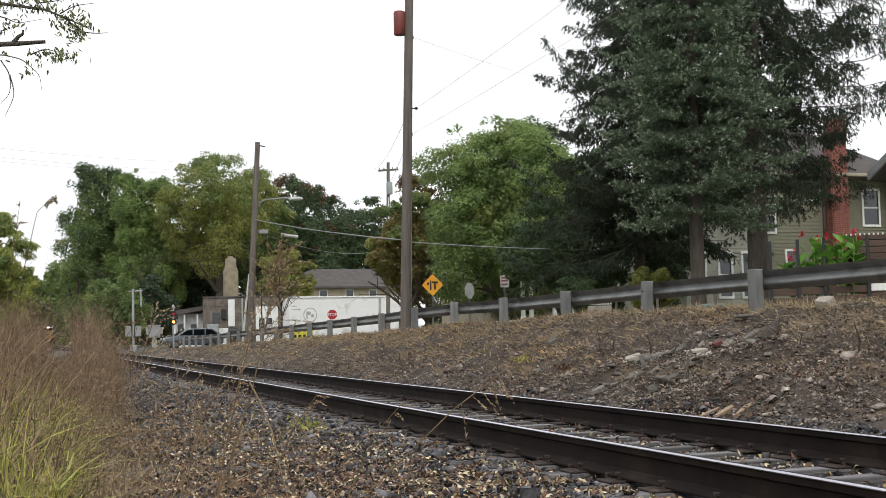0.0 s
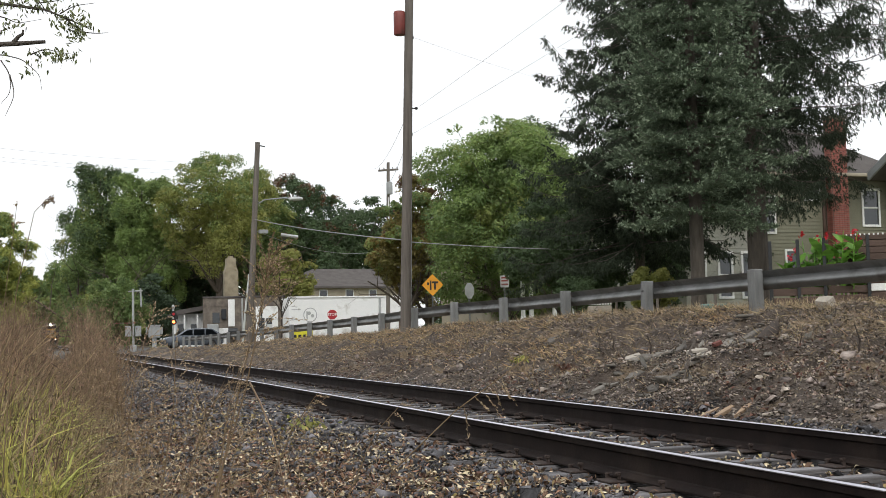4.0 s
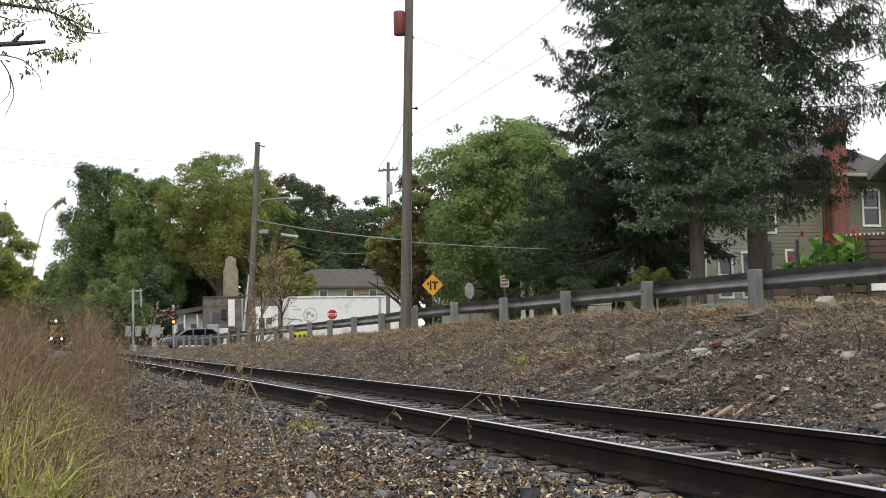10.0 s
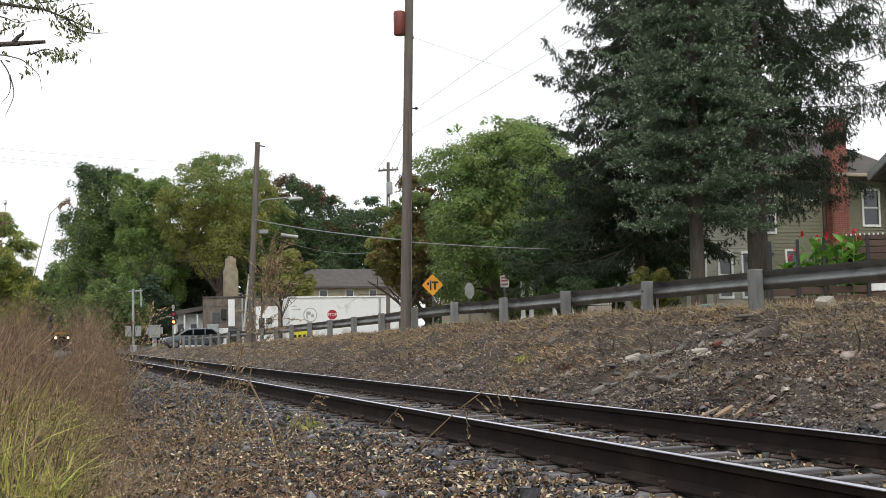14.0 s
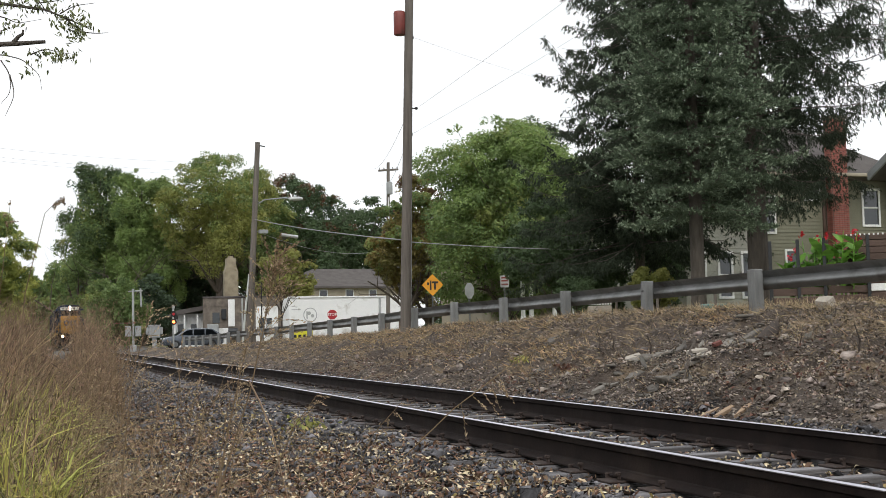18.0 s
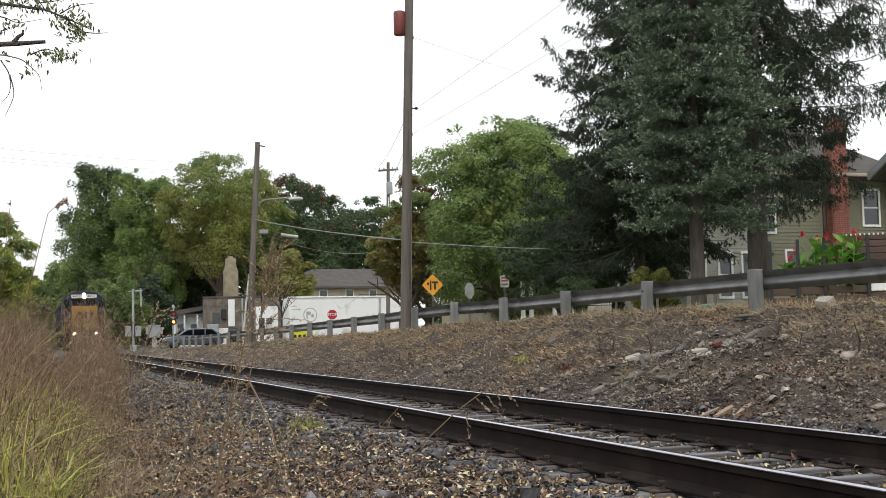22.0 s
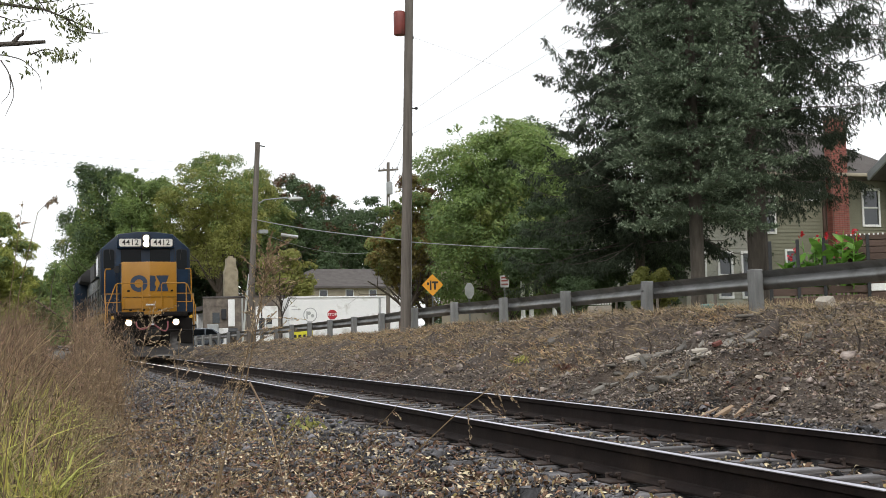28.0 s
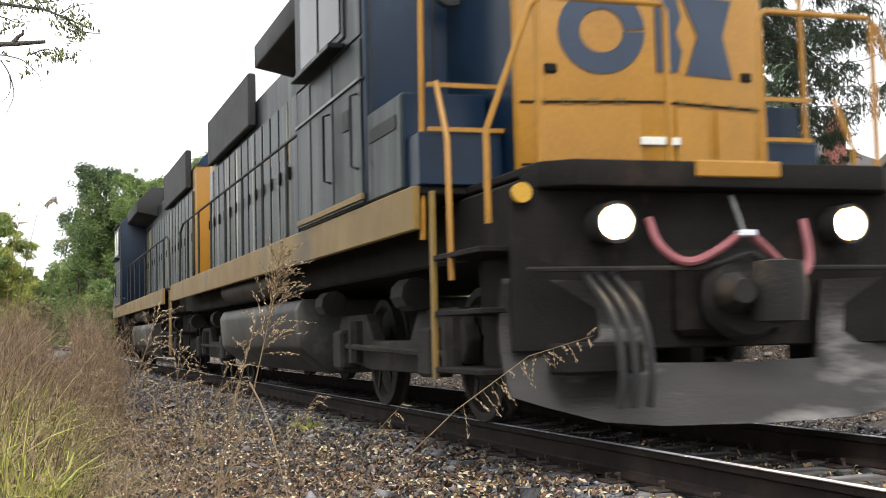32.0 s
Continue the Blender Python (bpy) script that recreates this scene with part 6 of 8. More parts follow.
def lap_wall(parent, x0, x1, z0, z1, mat, openings=(), lap=0.13, m=None, name="wall", boards=False):
    """A wall along x at y = 0, facing -y, with openings (x0, x1, z0, z1) cut through, clad in overlapping boards."""
    core, s, single = Shape(), Shape(), []
    cuts = sorted({z0, z1, *[o[2] for o in openings], *[o[3] for o in openings]})

    def spans(lo, hi):
        out = [(x0, x1)]
        for a, b, c, d in openings:
            if d > lo + 0.02 and c < hi - 0.02:
                out = [q for p in out for q in ((p[0], min(p[1], a)), (max(p[0], b), p[1])) if q[1] - q[0] > 0.01]
        return out
    for lo, hi in zip(cuts, cuts[1:]):
        for a, b in spans(lo, hi):
            core.box(a, 0.0, lo, b, 0.12, hi)
    z = z0
    while z < z1 - 1e-6:
        zt = min(z + lap, z1)
        for a, b in spans(z, zt):
            q = [(a, -0.024, z), (b, -0.024, z), (b, -0.004, zt), (a, -0.004, zt), (a, 0.0, z), (b, 0.0, z), (b, 0.0, zt), (a, 0.0, zt)]
            if boards:
                single.append(Shape().add(q, BOX_FACES))
            else:
                s.add(q, BOX_FACES)
        z = zt
    w = part(name, core, mat, parent, m=m)
    for one in single:
        part("siding_board", one, mat, w)
    if not boards:
        tagged(part("siding", s, mat, w), kind="stuff")
    return w


def sash_window(parent, x0, x1, z0, z1, m=None, frame_mat=None, blind=True, bar=True):
    f = frame_mat or M_WHITE
    w = 0.085
    s = Shape()
    s.box(x0 - w, -0.05, z0 - w, x0, 0.05, z1 + w, 0.008).box(x1, -0.05, z0 - w, x1 + w, 0.05, z1 + w, 0.008)
    s.box(x0, -0.05, z1, x1, 0.05, z1 + w, 0.008).box(x0, -0.07, z0 - w, x1, 0.05, z0, 0.008)
    win = part("window", s, f, parent, "white framed sash window", m=m)
    zm = (z0 + z1) / 2
    if bar:
        part("meeting_rail", Shape().box(x0, -0.03, zm - 0.03, x1, 0.02, zm + 0.03, 0.005), f, win)
    part("pane", Shape().box(x0, 0.0, z0, x1, 0.012, zm - 0.03 if bar else z1), M_PANE, win)
    if bar:
        part("pane", Shape().box(x0, 0.0, zm + 0.03, x1, 0.012, z1), M_PANE, win)
    if blind:
        part("blind", Shape().box(x0, 0.10, zm - 0.1, x1, 0.11, z1), M_CURTAIN, win)
    return win


def hip_roof(parent, x0, x1, y0, y1, z, ridge, rz, over=0.45, name="roof", mat=None, fascia=None):
    s = Shape()
    a, b, c, d = x0 - over, x1 + over, y0 - over, y1 + over
    (rx0, ry0), (rx1, ry1) = ridge
    s.add([(a, c, z), (b, c, z), (b, d, z), (a, d, z), (rx0, ry0, rz), (rx1, ry1, rz), (a, c, z - 0.16), (b, c, z - 0.16), (b, d, z - 0.16), (a, d, z - 0.16)],
          [(0, 1, 5, 4), (1, 2, 5), (2, 3, 4, 5), (3, 0, 4), (6, 9, 8, 7), (0, 6, 7, 1), (1, 7, 8, 2), (2, 8, 9, 3), (3, 9, 6, 0)])
    r = part(name, s, mat or M_ROOF, parent, "dark shingle roof")
    g = Shape().box(a, c - 0.09, z - 0.13, b, c + 0.0, z - 0.01, 0.02)
    part("gutter", g, fascia or M_SIDE_T, r, "dull tan eaves gutter")
    return r


def build_house():
    t = thing("siding_house", pose(0, 0, 0), "two-storey green-grey siding house with a brick chimney", "house")
    zb = 0.6
    lap_wall(t, 20.9, 23.9, zb, 4.9, M_SIDE_L, [(21.22, 21.62, 2.4, 3.12), (22.22, 22.64, 1.7, 3.16), (23.12, 23.50, 1.7, 3.16)], m=pose(0, 37.0, 0), name="wing_wall", boards=True)
    for o in ((21.22, 21.62, 2.4, 3.12), (22.22, 22.64, 1.7, 3.16), (23.12, 23.50, 1.7, 3.16)):
        sash_window(t, *o, m=pose(0, 37.0, 0))
    part("corner_board", Shape().box(23.90, 36.94, zb, 24.06, 37.1, 5.0, 0.01), M_WHITE, t, "white corner board")
    part("wing_side_wall", Shape().box(20.9, 37.12, zb, 21.02, 44, 4.9), M_SIDE_L, t)
    part("wing_roof", Shape().prism([(20.5, 4.9), (24.3, 4.9), (24.3, 5.02), (20.5, 5.02)], 36.6, 38.0, "y"), M_ROOF, t)
    ops = [(26.42, 26.96, 5.18, 5.58), (24.62, 25.08, 4.0, 5.2), (25.55, 25.95, 2.0, 3.3)]
    lap_wall(t, 24.06, 27.16, zb, 5.95, M_SIDE_G, ops, m=pose(0, 38.0, 0), boards=True)
    sash_window(t, *ops[0], m=pose(0, 38.0, 0), bar=False)
    sash_window(t, *ops[1], m=pose(0, 38.0, 0))
    sash_window(t, *ops[2], m=pose(0, 38.0, 0))
    ops = [(27.72, 28.36, 4.36, 5.62), (29.26, 29.90, 4.32, 5.58), (28.6, 29.2, 1.8, 3.1)]
    lap_wall(t, 27.16, 30.4, zb, 5.95, M_SIDE_G, ops, m=pose(0, 38.5, 0), boards=True)
    for o in ops:
        sash_window(t, *o, m=pose(0, 38.5, 0))
    part("corner_post", Shape().box(27.10, 37.93, zb, 27.22, 38.5, 5.95, 0.01), M_FENCE, t, "dark brown corner board")
    for x in (24.06, 30.28):
        part("side_wall", Shape().box(x, 38.13, zb, x + 0.12, 46, 5.95), M_SIDE_G, t)
    part("back_wall", Shape().box(20.9, 46, zb, 30.4, 46.12, 5.95), M_SIDE_G, t)
    hip_roof(t, 24.06, 30.4, 38.0, 46.1, 6.1, ((26.6, 41.5), (27.4, 42.5)), 9.1)
    part("downpipe", Shape().tube([(24.2, 37.9, zb), (24.2, 37.9, 5.9)], 0.05, 8), M_WHITE, t)
    # brick chimney
    c = part("chimney", Shape().box(27.27, 37.56, zb, 27.93, 37.92, 8.05), M_MORTAR, t, "red brick chimney")
    half = {}
    for w in (0.205, 0.10):
        half[w] = Shape().box(-w / 2, -0.03, -0.029, w / 2, 0.05, 0.029, 0.006).mesh("brick", M_BRICK)
    side = Shape().box(-0.03, -0.16, -0.029, 0.05, 0.16, 0.029, 0.006).mesh("brick", M_BRICK)
    z, k = 3.05, 0
    while z < 8.03:
        xs = [(27.375, 0.205), (27.595, 0.205), (27.815, 0.205)] if k % 2 else [(27.325, 0.10), (27.485, 0.205), (27.705, 0.205), (27.87, 0.10)]
        for x, w in xs:
            b = new("brick", half[w])
            b.parent = c
            b.location = (x, 37.555, z)
        b = new("brick", side)
        b.parent = c
        b.location = (27.265, 37.74, z)
        z += 0.0715
        k += 1
    part("chimney_cap", Shape().box(27.2, 37.5, 8.05, 28.0, 38.0, 8.17, 0.02), M_MORTAR, c)
    # pale gabled house beside it, its gable towards the track
    t = thing("gabled_house", pose(20.35, 25.5, -0.12, 0, 0, -90), "pale blue-white siding house with a grey gable roof", "house")
    lap_wall(t, 0, 10.7, 0.6, 4.65, M_SIDE_W, [(3.4, 4.2, 2.2, 3.6)])
    sash_window(t, 3.4, 4.2, 2.2, 3.6)
    part("gable", Shape().prism([(0, 4.65), (10.7, 4.65), (5.35, 7.5)], 0.0, 0.1, "y"), M_SIDE_W, t)
    part("end_wall", Shape().box(0, 0.13, 0.6, 0.12, 8, 4.65), M_SIDE_W, t)
    part("roof", Shape().prism([(-0.45, 4.55), (5.35, 7.62), (11.15, 4.55), (11.15, 4.38), (5.35, 7.44), (-0.45, 4.38)], -0.4, 8.2, "y"), M_ROOF, t, "grey shingle gable roof")
    part("rake_board", Shape().prism([(-0.45, 4.36), (5.35, 7.42), (5.35, 7.63), (-0.45, 4.56)], -0.46, -0.4, "y"), M_GREYMETAL, t, "grey rake board")


build_house()


def build_yard():
    # slatted fence on black posts, planter and flowers
    f = thing("slat_fence", pose(0, 0, 0), "brown horizontal slat fence on black metal posts", "fence")
    pts = [(14.79, 22.6), (15.25, 22.28), (15.68, 21.97), (16.38, 21.47), (17.3, 20.8), (18.2, 20.15)]
    for i, (x, y) in enumerate(pts):
        part("post", Shape().box(-0.035, -0.035, -0.3, 0.035, 0.035, 1.42 if i != 4 else 1.5, 0.006), M_BLACKMETAL, f, m=pose(x, y, float(ground_z(x, y)) - 0.02, 0, 0, -36))
    for (a, b), (c, d) in zip(pts, pts[1:]):
        ln = math.hypot(c - a, d - b)
        for k in range(3):
            s = Shape().box(0, 0.04, 0, ln, 0.065, 0.15, 0.006)
            part("slat", s, M_WHITE if (k > 0 and a > 16.2) else M_FENCE, f, m=pose(a, b, float(ground_z(a, b)) + 0.05 + 0.19 * k, 0, 0, math.degrees(math.atan2(d - b, c - a))))
    t = thing("raised_planter", pose(16.55, 21.9, float(ground_z(16.5, 21.8)), 0, 0, -36), "brown boarded planter box with striped edge", "planter")
    for k in range(6):
        part("board", Shape().box(-0.28, -0.02, 0.62 + 0.14 * k, 2.0, 0.03, 0.75 + 0.14 * k, 0.008), M_FENCE, t)
    part("body", Shape().box(-0.26, 0.03, -0.2, 2.0, 0.9, 1.40), M_FENCE, t)
    for k in range(9):
        part("rim_stripe", Shape().box(-0.30 + 0.09 * k, -0.03, 1.42, -0.27 + 0.09 * k, 0.04, 1.46), M_WHITE, t)
    # cannas
    rng = np.random.default_rng(5)
    for (cx, cy, h) in ((15.45, 22.65, 1.05), (15.75, 22.4, 1.30), (16.05, 22.2, 1.38), (16.3, 22.0, 1.34)):
        t = thing("canna_plant", pose(cx, cy, float(ground_z(cx, cy))), "leafy canna plant with red flower spikes", "plant", "cannas behind the guardrail")
        lv, st = [], Shape()
        for k in range(6):
            bx, by = rng.normal(0, 0.12, 2)
            hh = h * rng.uniform(0.8, 1.1)
            st.tube([(bx, by, -0.1), (bx * 1.4, by * 1.4, hh * 0.6), (bx * 1.8, by * 1.8, hh)], [0.018, 0.014, 0.008], 5)
            for j in range(6):
                a = rng.uniform(0, math.tau)
                z0 = hh * (0.25 + 0.12 * j)
                d = np.array([math.cos(a), math.sin(a), rng.uniform(0.6, 1.5)])
                d /= np.linalg.norm(d)
                sd = np.cross(d, [0, 0, 1.0])
                sd /= np.linalg.norm(sd)
                o = np.array([bx * 1.5, by * 1.5, z0])
                ln, w = rng.uniform(0.40, 0.62), rng.uniform(0.18, 0.26)
                for q in range(5):
                    u0, u1 = q / 5, (q + 1) / 5
                    f2 = lambda u: (o + d * ln * u + np.array([0, 0, -0.16 * u * u]), w * math.sin(math.pi * (0.06 + 0.94 * u) ** 0.8) / 1.0)
                    (p0, w0), (p1, w1) = f2(u0), f2(u1)
                    lv.append([p0 - sd * w0 / 2, p0 + sd * w0 / 2, p1 + sd * w1 / 2, p1 - sd * w1 / 2])
            if k < 2:
                n = 16
                p = np.array([bx * 1.9, by * 1.9, hh + 0.16]) + rng.normal(0, 1, (n, 3)) * [0.03, 0.03, 0.05]
                part("flower_spike", cards("flower_spike", leaf_faces(p, 0.07, 0.05, rng=rng), M_FLOWER), M_FLOWER, t, "red flower spike")
        part("stem", st, M_CANNA, t)
        part("foliage", cards("foliage", np.array(lv), M_CANNA), M_CANNA, t)
    tagged(part("teal_bin", Shape().box(-0.25, -0.15, 0.0, 0.30, 0.15, 0.14, 0.03), M_TEAL, m=pose(13.4, 22.6, float(ground_z(13.4, 22.6)))), "low teal plastic box on the ground", "box")
    for x, y, h in ((12.9, 21.7, 0.55), (13.6, 25.4, 0.6), (14.2, 28.7, 0.7)):
        tagged(part("wooden_stake", Shape().box(-0.025, -0.025, -0.2, 0.025, 0.025, h, 0.006), M_POLE, m=pose(x, y, float(ground_z(x, y)))), "thin wooden stake behind the guardrail", "stake", "stakes behind the guardrail")
    # pale crate with a slatted rim
    t = thing("pale_crate", pose(13.2, 27.6, float(ground_z(13.2, 27.6)), 0, 0, -20), "pale weathered crate with a slatted rim", "crate")
    part("body", Shape().box(-0.28, -0.2, 0.0, 0.28, 0.2, 0.32, 0.02), M_GREYSTONE, t)
    for k in range(9):
        part("slat", Shape().box(-0.28 + 0.064 * k, -0.22, 0.34, -0.245 + 0.064 * k, -0.19, 0.46), M_WHITE, t)
    part("rim", Shape().box(-0.30, -0.23, 0.46, 0.30, 0.22, 0.49, 0.01), M_WHITE, t)


build_yard()


def build_porch_house():
    t = thing("porch_house", pose(0, 0, 0), "white house with a columned porch behind dark trees", "house")
    lap_wall(t, 22.5, 32.5, 0.8, 7.2, M_SIDE_T, [(24.0, 24.9, 2.0, 3.6), (27.0, 27.9, 2.0, 3.6), (29.6, 30.5, 2.0, 3.6), (24.0, 24.9, 5.0, 6.5), (27.0, 27.9, 5.0, 6.5), (29.6, 30.5, 5.0, 6.5)], m=pose(0, 60.0, 0), lap=0.18)
    for x in (24.0, 27.0, 29.6):
        for z in (2.0, 5.0):
            sash_window(t, x, x + 0.9, z, z + (1.6 if z < 3 else 1.5), m=pose(0, 60.0, 0))
    part("side_wall", Shape().box(22.5, 60.14, 0.8, 22.62, 68, 7.2), M_SIDE_T, t)
    hip_roof(t, 22.5, 32.5, 60, 68, 7.35, ((26, 64), (29, 64)), 10.2)
    part("porch_floor", Shape().box(22.8, 57.4, 0.5, 32, 60, 1.25, 0.02), M_WHITE, t)
    part("porch_roof", Shape().box(22.6, 57.1, 3.65, 32.2, 60, 3.85, 0.03), M_ROOF, t)
    for x in (23.3, 23.75, 25.0, 25.5, 26.6, 28.5, 30.3, 31.8):
        part("column", Shape().turned([(0.15, 0), (0.15, 0.12), (0.11, 0.2), (0.10, 2.2), (0.14, 2.3), (0.14, 2.4)], 14, pose(x, 57.5, 1.25)), M_WHITE, t, "white porch column", smooth=True)
    for k in range(28):
        part("baluster", Shape().box(25.6 + 0.13 * k, 57.48, 1.3, 25.64 + 0.13 * k, 57.52, 2.0), M_WHITE, t)
    part("porch_rail", Shape().box(25.5, 57.45, 2.0, 29.4, 57.55, 2.07), M_WHITE, t)


build_porch_house()


def build_shops():
    # the long white building
    t = thing("white_building", pose(20.14, 104.1, 0, 0, 0, 8), "long low white commercial building with a round emblem", "building")
    part("front_wall", Shape().box(0.75, 0, -0.2, 12.0, 0.25, 3.98, 0.02), M_WHITE, t, "smooth white painted wall")
    part("side_wall", Shape().box(0.75, 0.25, -0.2, 1.0, 9, 3.98, 0.02), M_WHITE, t)
    part("back_wall", Shape().box(1.0, 8.75, -0.2, 12.0, 9, 3.98), M_WHITE, t)
    part("end_wall", Shape().box(11.75, 0.25, -0.2, 12.0, 8.75, 3.98), M_WHITE, t)
    part("flat_roof", Shape().box(1.0, 0.25, 3.7, 11.75, 8.75, 3.85), M_ROOF, t)
    part("parapet_cap", Shape().box(0.68, -0.1, 3.98, 12.1, 0.35, 4.10, 0.02), M_WHITE, t)
    em = part("emblem_ring", Shape().prism(arc(2.62, 2.52, 0.62, 0, 180, 14) + arc(2.62, 2.52, 0.55, 180, 0, 14), -0.02, 0.0, "y").prism(arc(2.62, 2.52, 0.62, 180, 360, 14) + arc(2.62, 2.52, 0.55, 360, 180, 14), -0.02, 0.0, "y"), M_SIGNBACK, t, "thin grey painted ring emblem")
    part("emblem_bar", Shape().box(2.28, -0.02, 2.20, 2.38, 0, 2.82), M_SIGNBACK, em)
    part("emblem_loop", Shape().prism(ngon_at(2.52, 2.66, 0.16), -0.02, 0, "y"), M_SIGNBACK, em)
    part("emblem_loop", Shape().prism(ngon_at(2.82, 2.44, 0.15), -0.02, 0, "y"), M_SIGNBACK, em)
    for x, z, w in ((0.95, 2.95, 0.8), (0.85, 2.1, 0.6)):
        part("wall_vent", Shape().box(x, -0.03, z, x + w, 0, z + 0.06), M_SIGNBACK, t)
    for x in (9.2, 10.9):
        part("doorway", Shape().box(x, -0.03, 0.0, x + 0.7, 0.02, 2.3, 0.01), M_FENCE, t, "dark brown door")
    part("wall_pier", Shape().box(9.0, -0.08, -0.1, 9.2, 0.0, 3.9, 0.01), M_SIGNBACK, t)
    # older brick building beside it
    t = thing("brick_building", pose(14.0, 107.1, 0, 0, 0, -8), "old brown brick building with white window bays", "building")
    part("front_wall", Shape().box(0, 0, -0.2, 6.95, 0.3, 4.15, 0.02), M_OLDBRICK, t, "sooty brown brick wall")
    part("side_wall", Shape().box(0, 0.3, -0.2, 0.3, 8, 4.15), M_OLDBRICK, t)
    part("flat_roof", Shape().box(0.3, 0.3, 3.9, 6.95, 8, 4.05), M_ROOF, t)
    part("roof_cap", Shape().box(-0.05, -0.08, 4.15, 7.0, 0.4, 4.28, 0.02), M_ROOF, t)
    b = part("window_bay", Shape().box(4.45, -0.12, 0.2, 6.35, 0.0, 3.35, 0.02), M_WHITE, t, "white panelled window bay")
    for x, z0 in ((4.72, 1.35), (5.35, 1.35)):
        part("bay_pane", Shape().box(x, -0.14, z0, x + 0.48, -0.115, 2.35), M_PANE, b)
    part("air_conditioner", Shape().box(5.4, -0.38, 1.35, 5.85, -0.14, 1.8, 0.02), M_LAMPHEAD, b, "small window air conditioner")
    part("white_door_panel", Shape().box(2.12, -0.08, 1.7, 2.68, 0.0, 4.0, 0.02), M_WHITE, t)
    part("meter_box", Shape().box(1.55, -0.22, 2.3, 1.95, 0.0, 3.2, 0.03), M_BLACKMETAL, t, "black meter box on the wall")
    part("downspout", Shape().box(3.25, -0.1, 0.0, 3.37, 0.0, 4.1, 0.02), M_SIGNBACK, t)
    for k in range(5):
        part("wall_course", Shape().box(0.02, -0.025, 0.7 + 0.68 * k, 4.4, 0.0, 0.75 + 0.68 * k), M_OLDBRICK, t)
    part("white_porch_front", Shape().box(0.1, -0.5, 0.2, 2.2, -0.3, 1.55, 0.02), M_WHITE, t)
    part("dark_window", Shape().box(0.8, -0.03, 2.0, 1.4, 0.0, 2.9), M_PANE, t)
    part("propane_tank", Shape().tube([(2.1, -0.6, 1.2), (2.9, -0.6, 1.2)], 0.35, 12), M_BLACKMETAL, t)
    part("wall_cabinet", Shape().box(0.35, -0.9, 0.2, 1.3, -0.55, 1.9, 0.03), M_GREYMETAL, t)
    zg = float(ground_z(12.1, 75.0))
    tagged(part("leaning_pole", Shape().tube([(0, 0, -0.3), (0.24, 0, 2.0), (0.5, 0, 4.3)], [0.075, 0.065, 0.055], 10), M_LAMPHEAD, smooth=True, m=pose(12.1, 75.0, zg)), "thin pale pole leaning beside the guardrail", "pole")
    t = thing("block_chimney", pose(17.85, 116.6, 0), "tall beige block chimney with a narrower top", "chimney")
    part("shaft", Shape().prism([(-0.62, -0.2), (0.62, -0.2), (0.62, 6.9), (0.42, 7.5), (0.42, 8.15), (-0.42, 8.15), (-0.42, 7.5), (-0.62, 6.9)], -0.6, 0.6, "y"), M_CHIMNEY, t, soft=0.03)
    part("pot", Shape().turned([(0.28, 0), (0.25, 0.25), (0.0, 0.26)], 10, pose(0, 0, 8.12)), M_CHIMNEY, t)
    t = thing("small_white_house", pose(11.8, 110, 0, 0, 0, -6), "small white porch house with a grey roof", "house")
    part("front_wall", Shape().box(0, 0, -0.2, 3.0, 0.2, 2.9), M_WHITE, t)
    part("side_wall", Shape().box(0, 0.2, -0.2, 0.2, 6, 2.9), M_WHITE, t)
    part("roof", Shape().prism([(-0.5, 2.75), (0.4, 3.2), (2.6, 3.55), (3.2, 3.45), (3.2, 3.3), (-0.5, 2.62)], -1.2, 6.2, "y"), M_ROOF, t)
    for x in (0.1, 0.9, 2.0):
        part("porch_post", Shape().box(x, -1.1, -0.1, x + 0.12, -0.98, 2.8), M_WHITE, t)
    for x in (0.4, 1.5):
        part("window", Shape().box(x, -0.03, 0.9, x + 0.6, 0.0, 2.0), M_PANE, t)
    # house with the long dark roof behind
    t = thing("long_roof_house", pose(26.2, 131, 0, 0, 0, 10), "tan house with a long dark shingle roof", "house")
    part("wall", Shape().box(0.5, 0, -0.2, 14.5, 0.2, 6.15), M_SIDE_T, t)
    part("end_wall", Shape().box(0.5, 0.2, -0.2, 0.7, 8, 6.15), M_SIDE_T, t)
    part("roof", Shape().add([(0, -0.6, 6.05), (15, -0.6, 6.05), (12.5, 4.2, 8.2), (4.6, 4.2, 8.2), (0, 8.6, 6.05), (15, 8.6, 6.05), (0, -0.6, 5.85), (15, -0.6, 5.85), (15, 8.6, 5.85), (0, 8.6, 5.85)],
                             [(0, 1, 2, 3), (1, 5, 2), (5, 4, 3, 2), (4, 0, 3), (0, 6, 7, 1), (1, 7, 8, 5), (5, 8, 9, 4), (4, 9, 6, 0), (6, 9, 8, 7)]), M_ROOF, t, "dark grey shingle roof")
    for x in (3.6, 6.7, 9.5):
        w = part("window", Shape().box(x - 0.1, -0.06, 4.75, x + 0.9, 0.0, 5.72, 0.02), M_WHITE, t)
        part("pane", Shape().box(x, -0.08, 4.85, x + 0.8, -0.055, 5.62), M_PANE, w)


def ngon_at(x, z, r, n=12):
    return [(x + r * math.cos(math.tau * i / n), z + r * math.sin(math.tau * i / n)) for i in range(n)]


build_shops()
# ---- weeds, dry grass and what lies on the bank ----
M_STALK = material("dull_brown_stalk", rgb("8a7556"), rgb("665440"), scale=3, fine=30, bump=0, rough=0.85)
M_DRYWEED = material("dry_red_brown_stalk", rgb("b69c7a"), rgb("4d392c"), scale=3, fine=30, bump=0, island=0.85, rough=0.8, sheer=0.2)
M_SEED = material("straw_seed_head", rgb("c8b698"), rgb("80694f"), scale=4, fine=30, bump=0, island=0.6, rough=0.8, sheer=0.2)
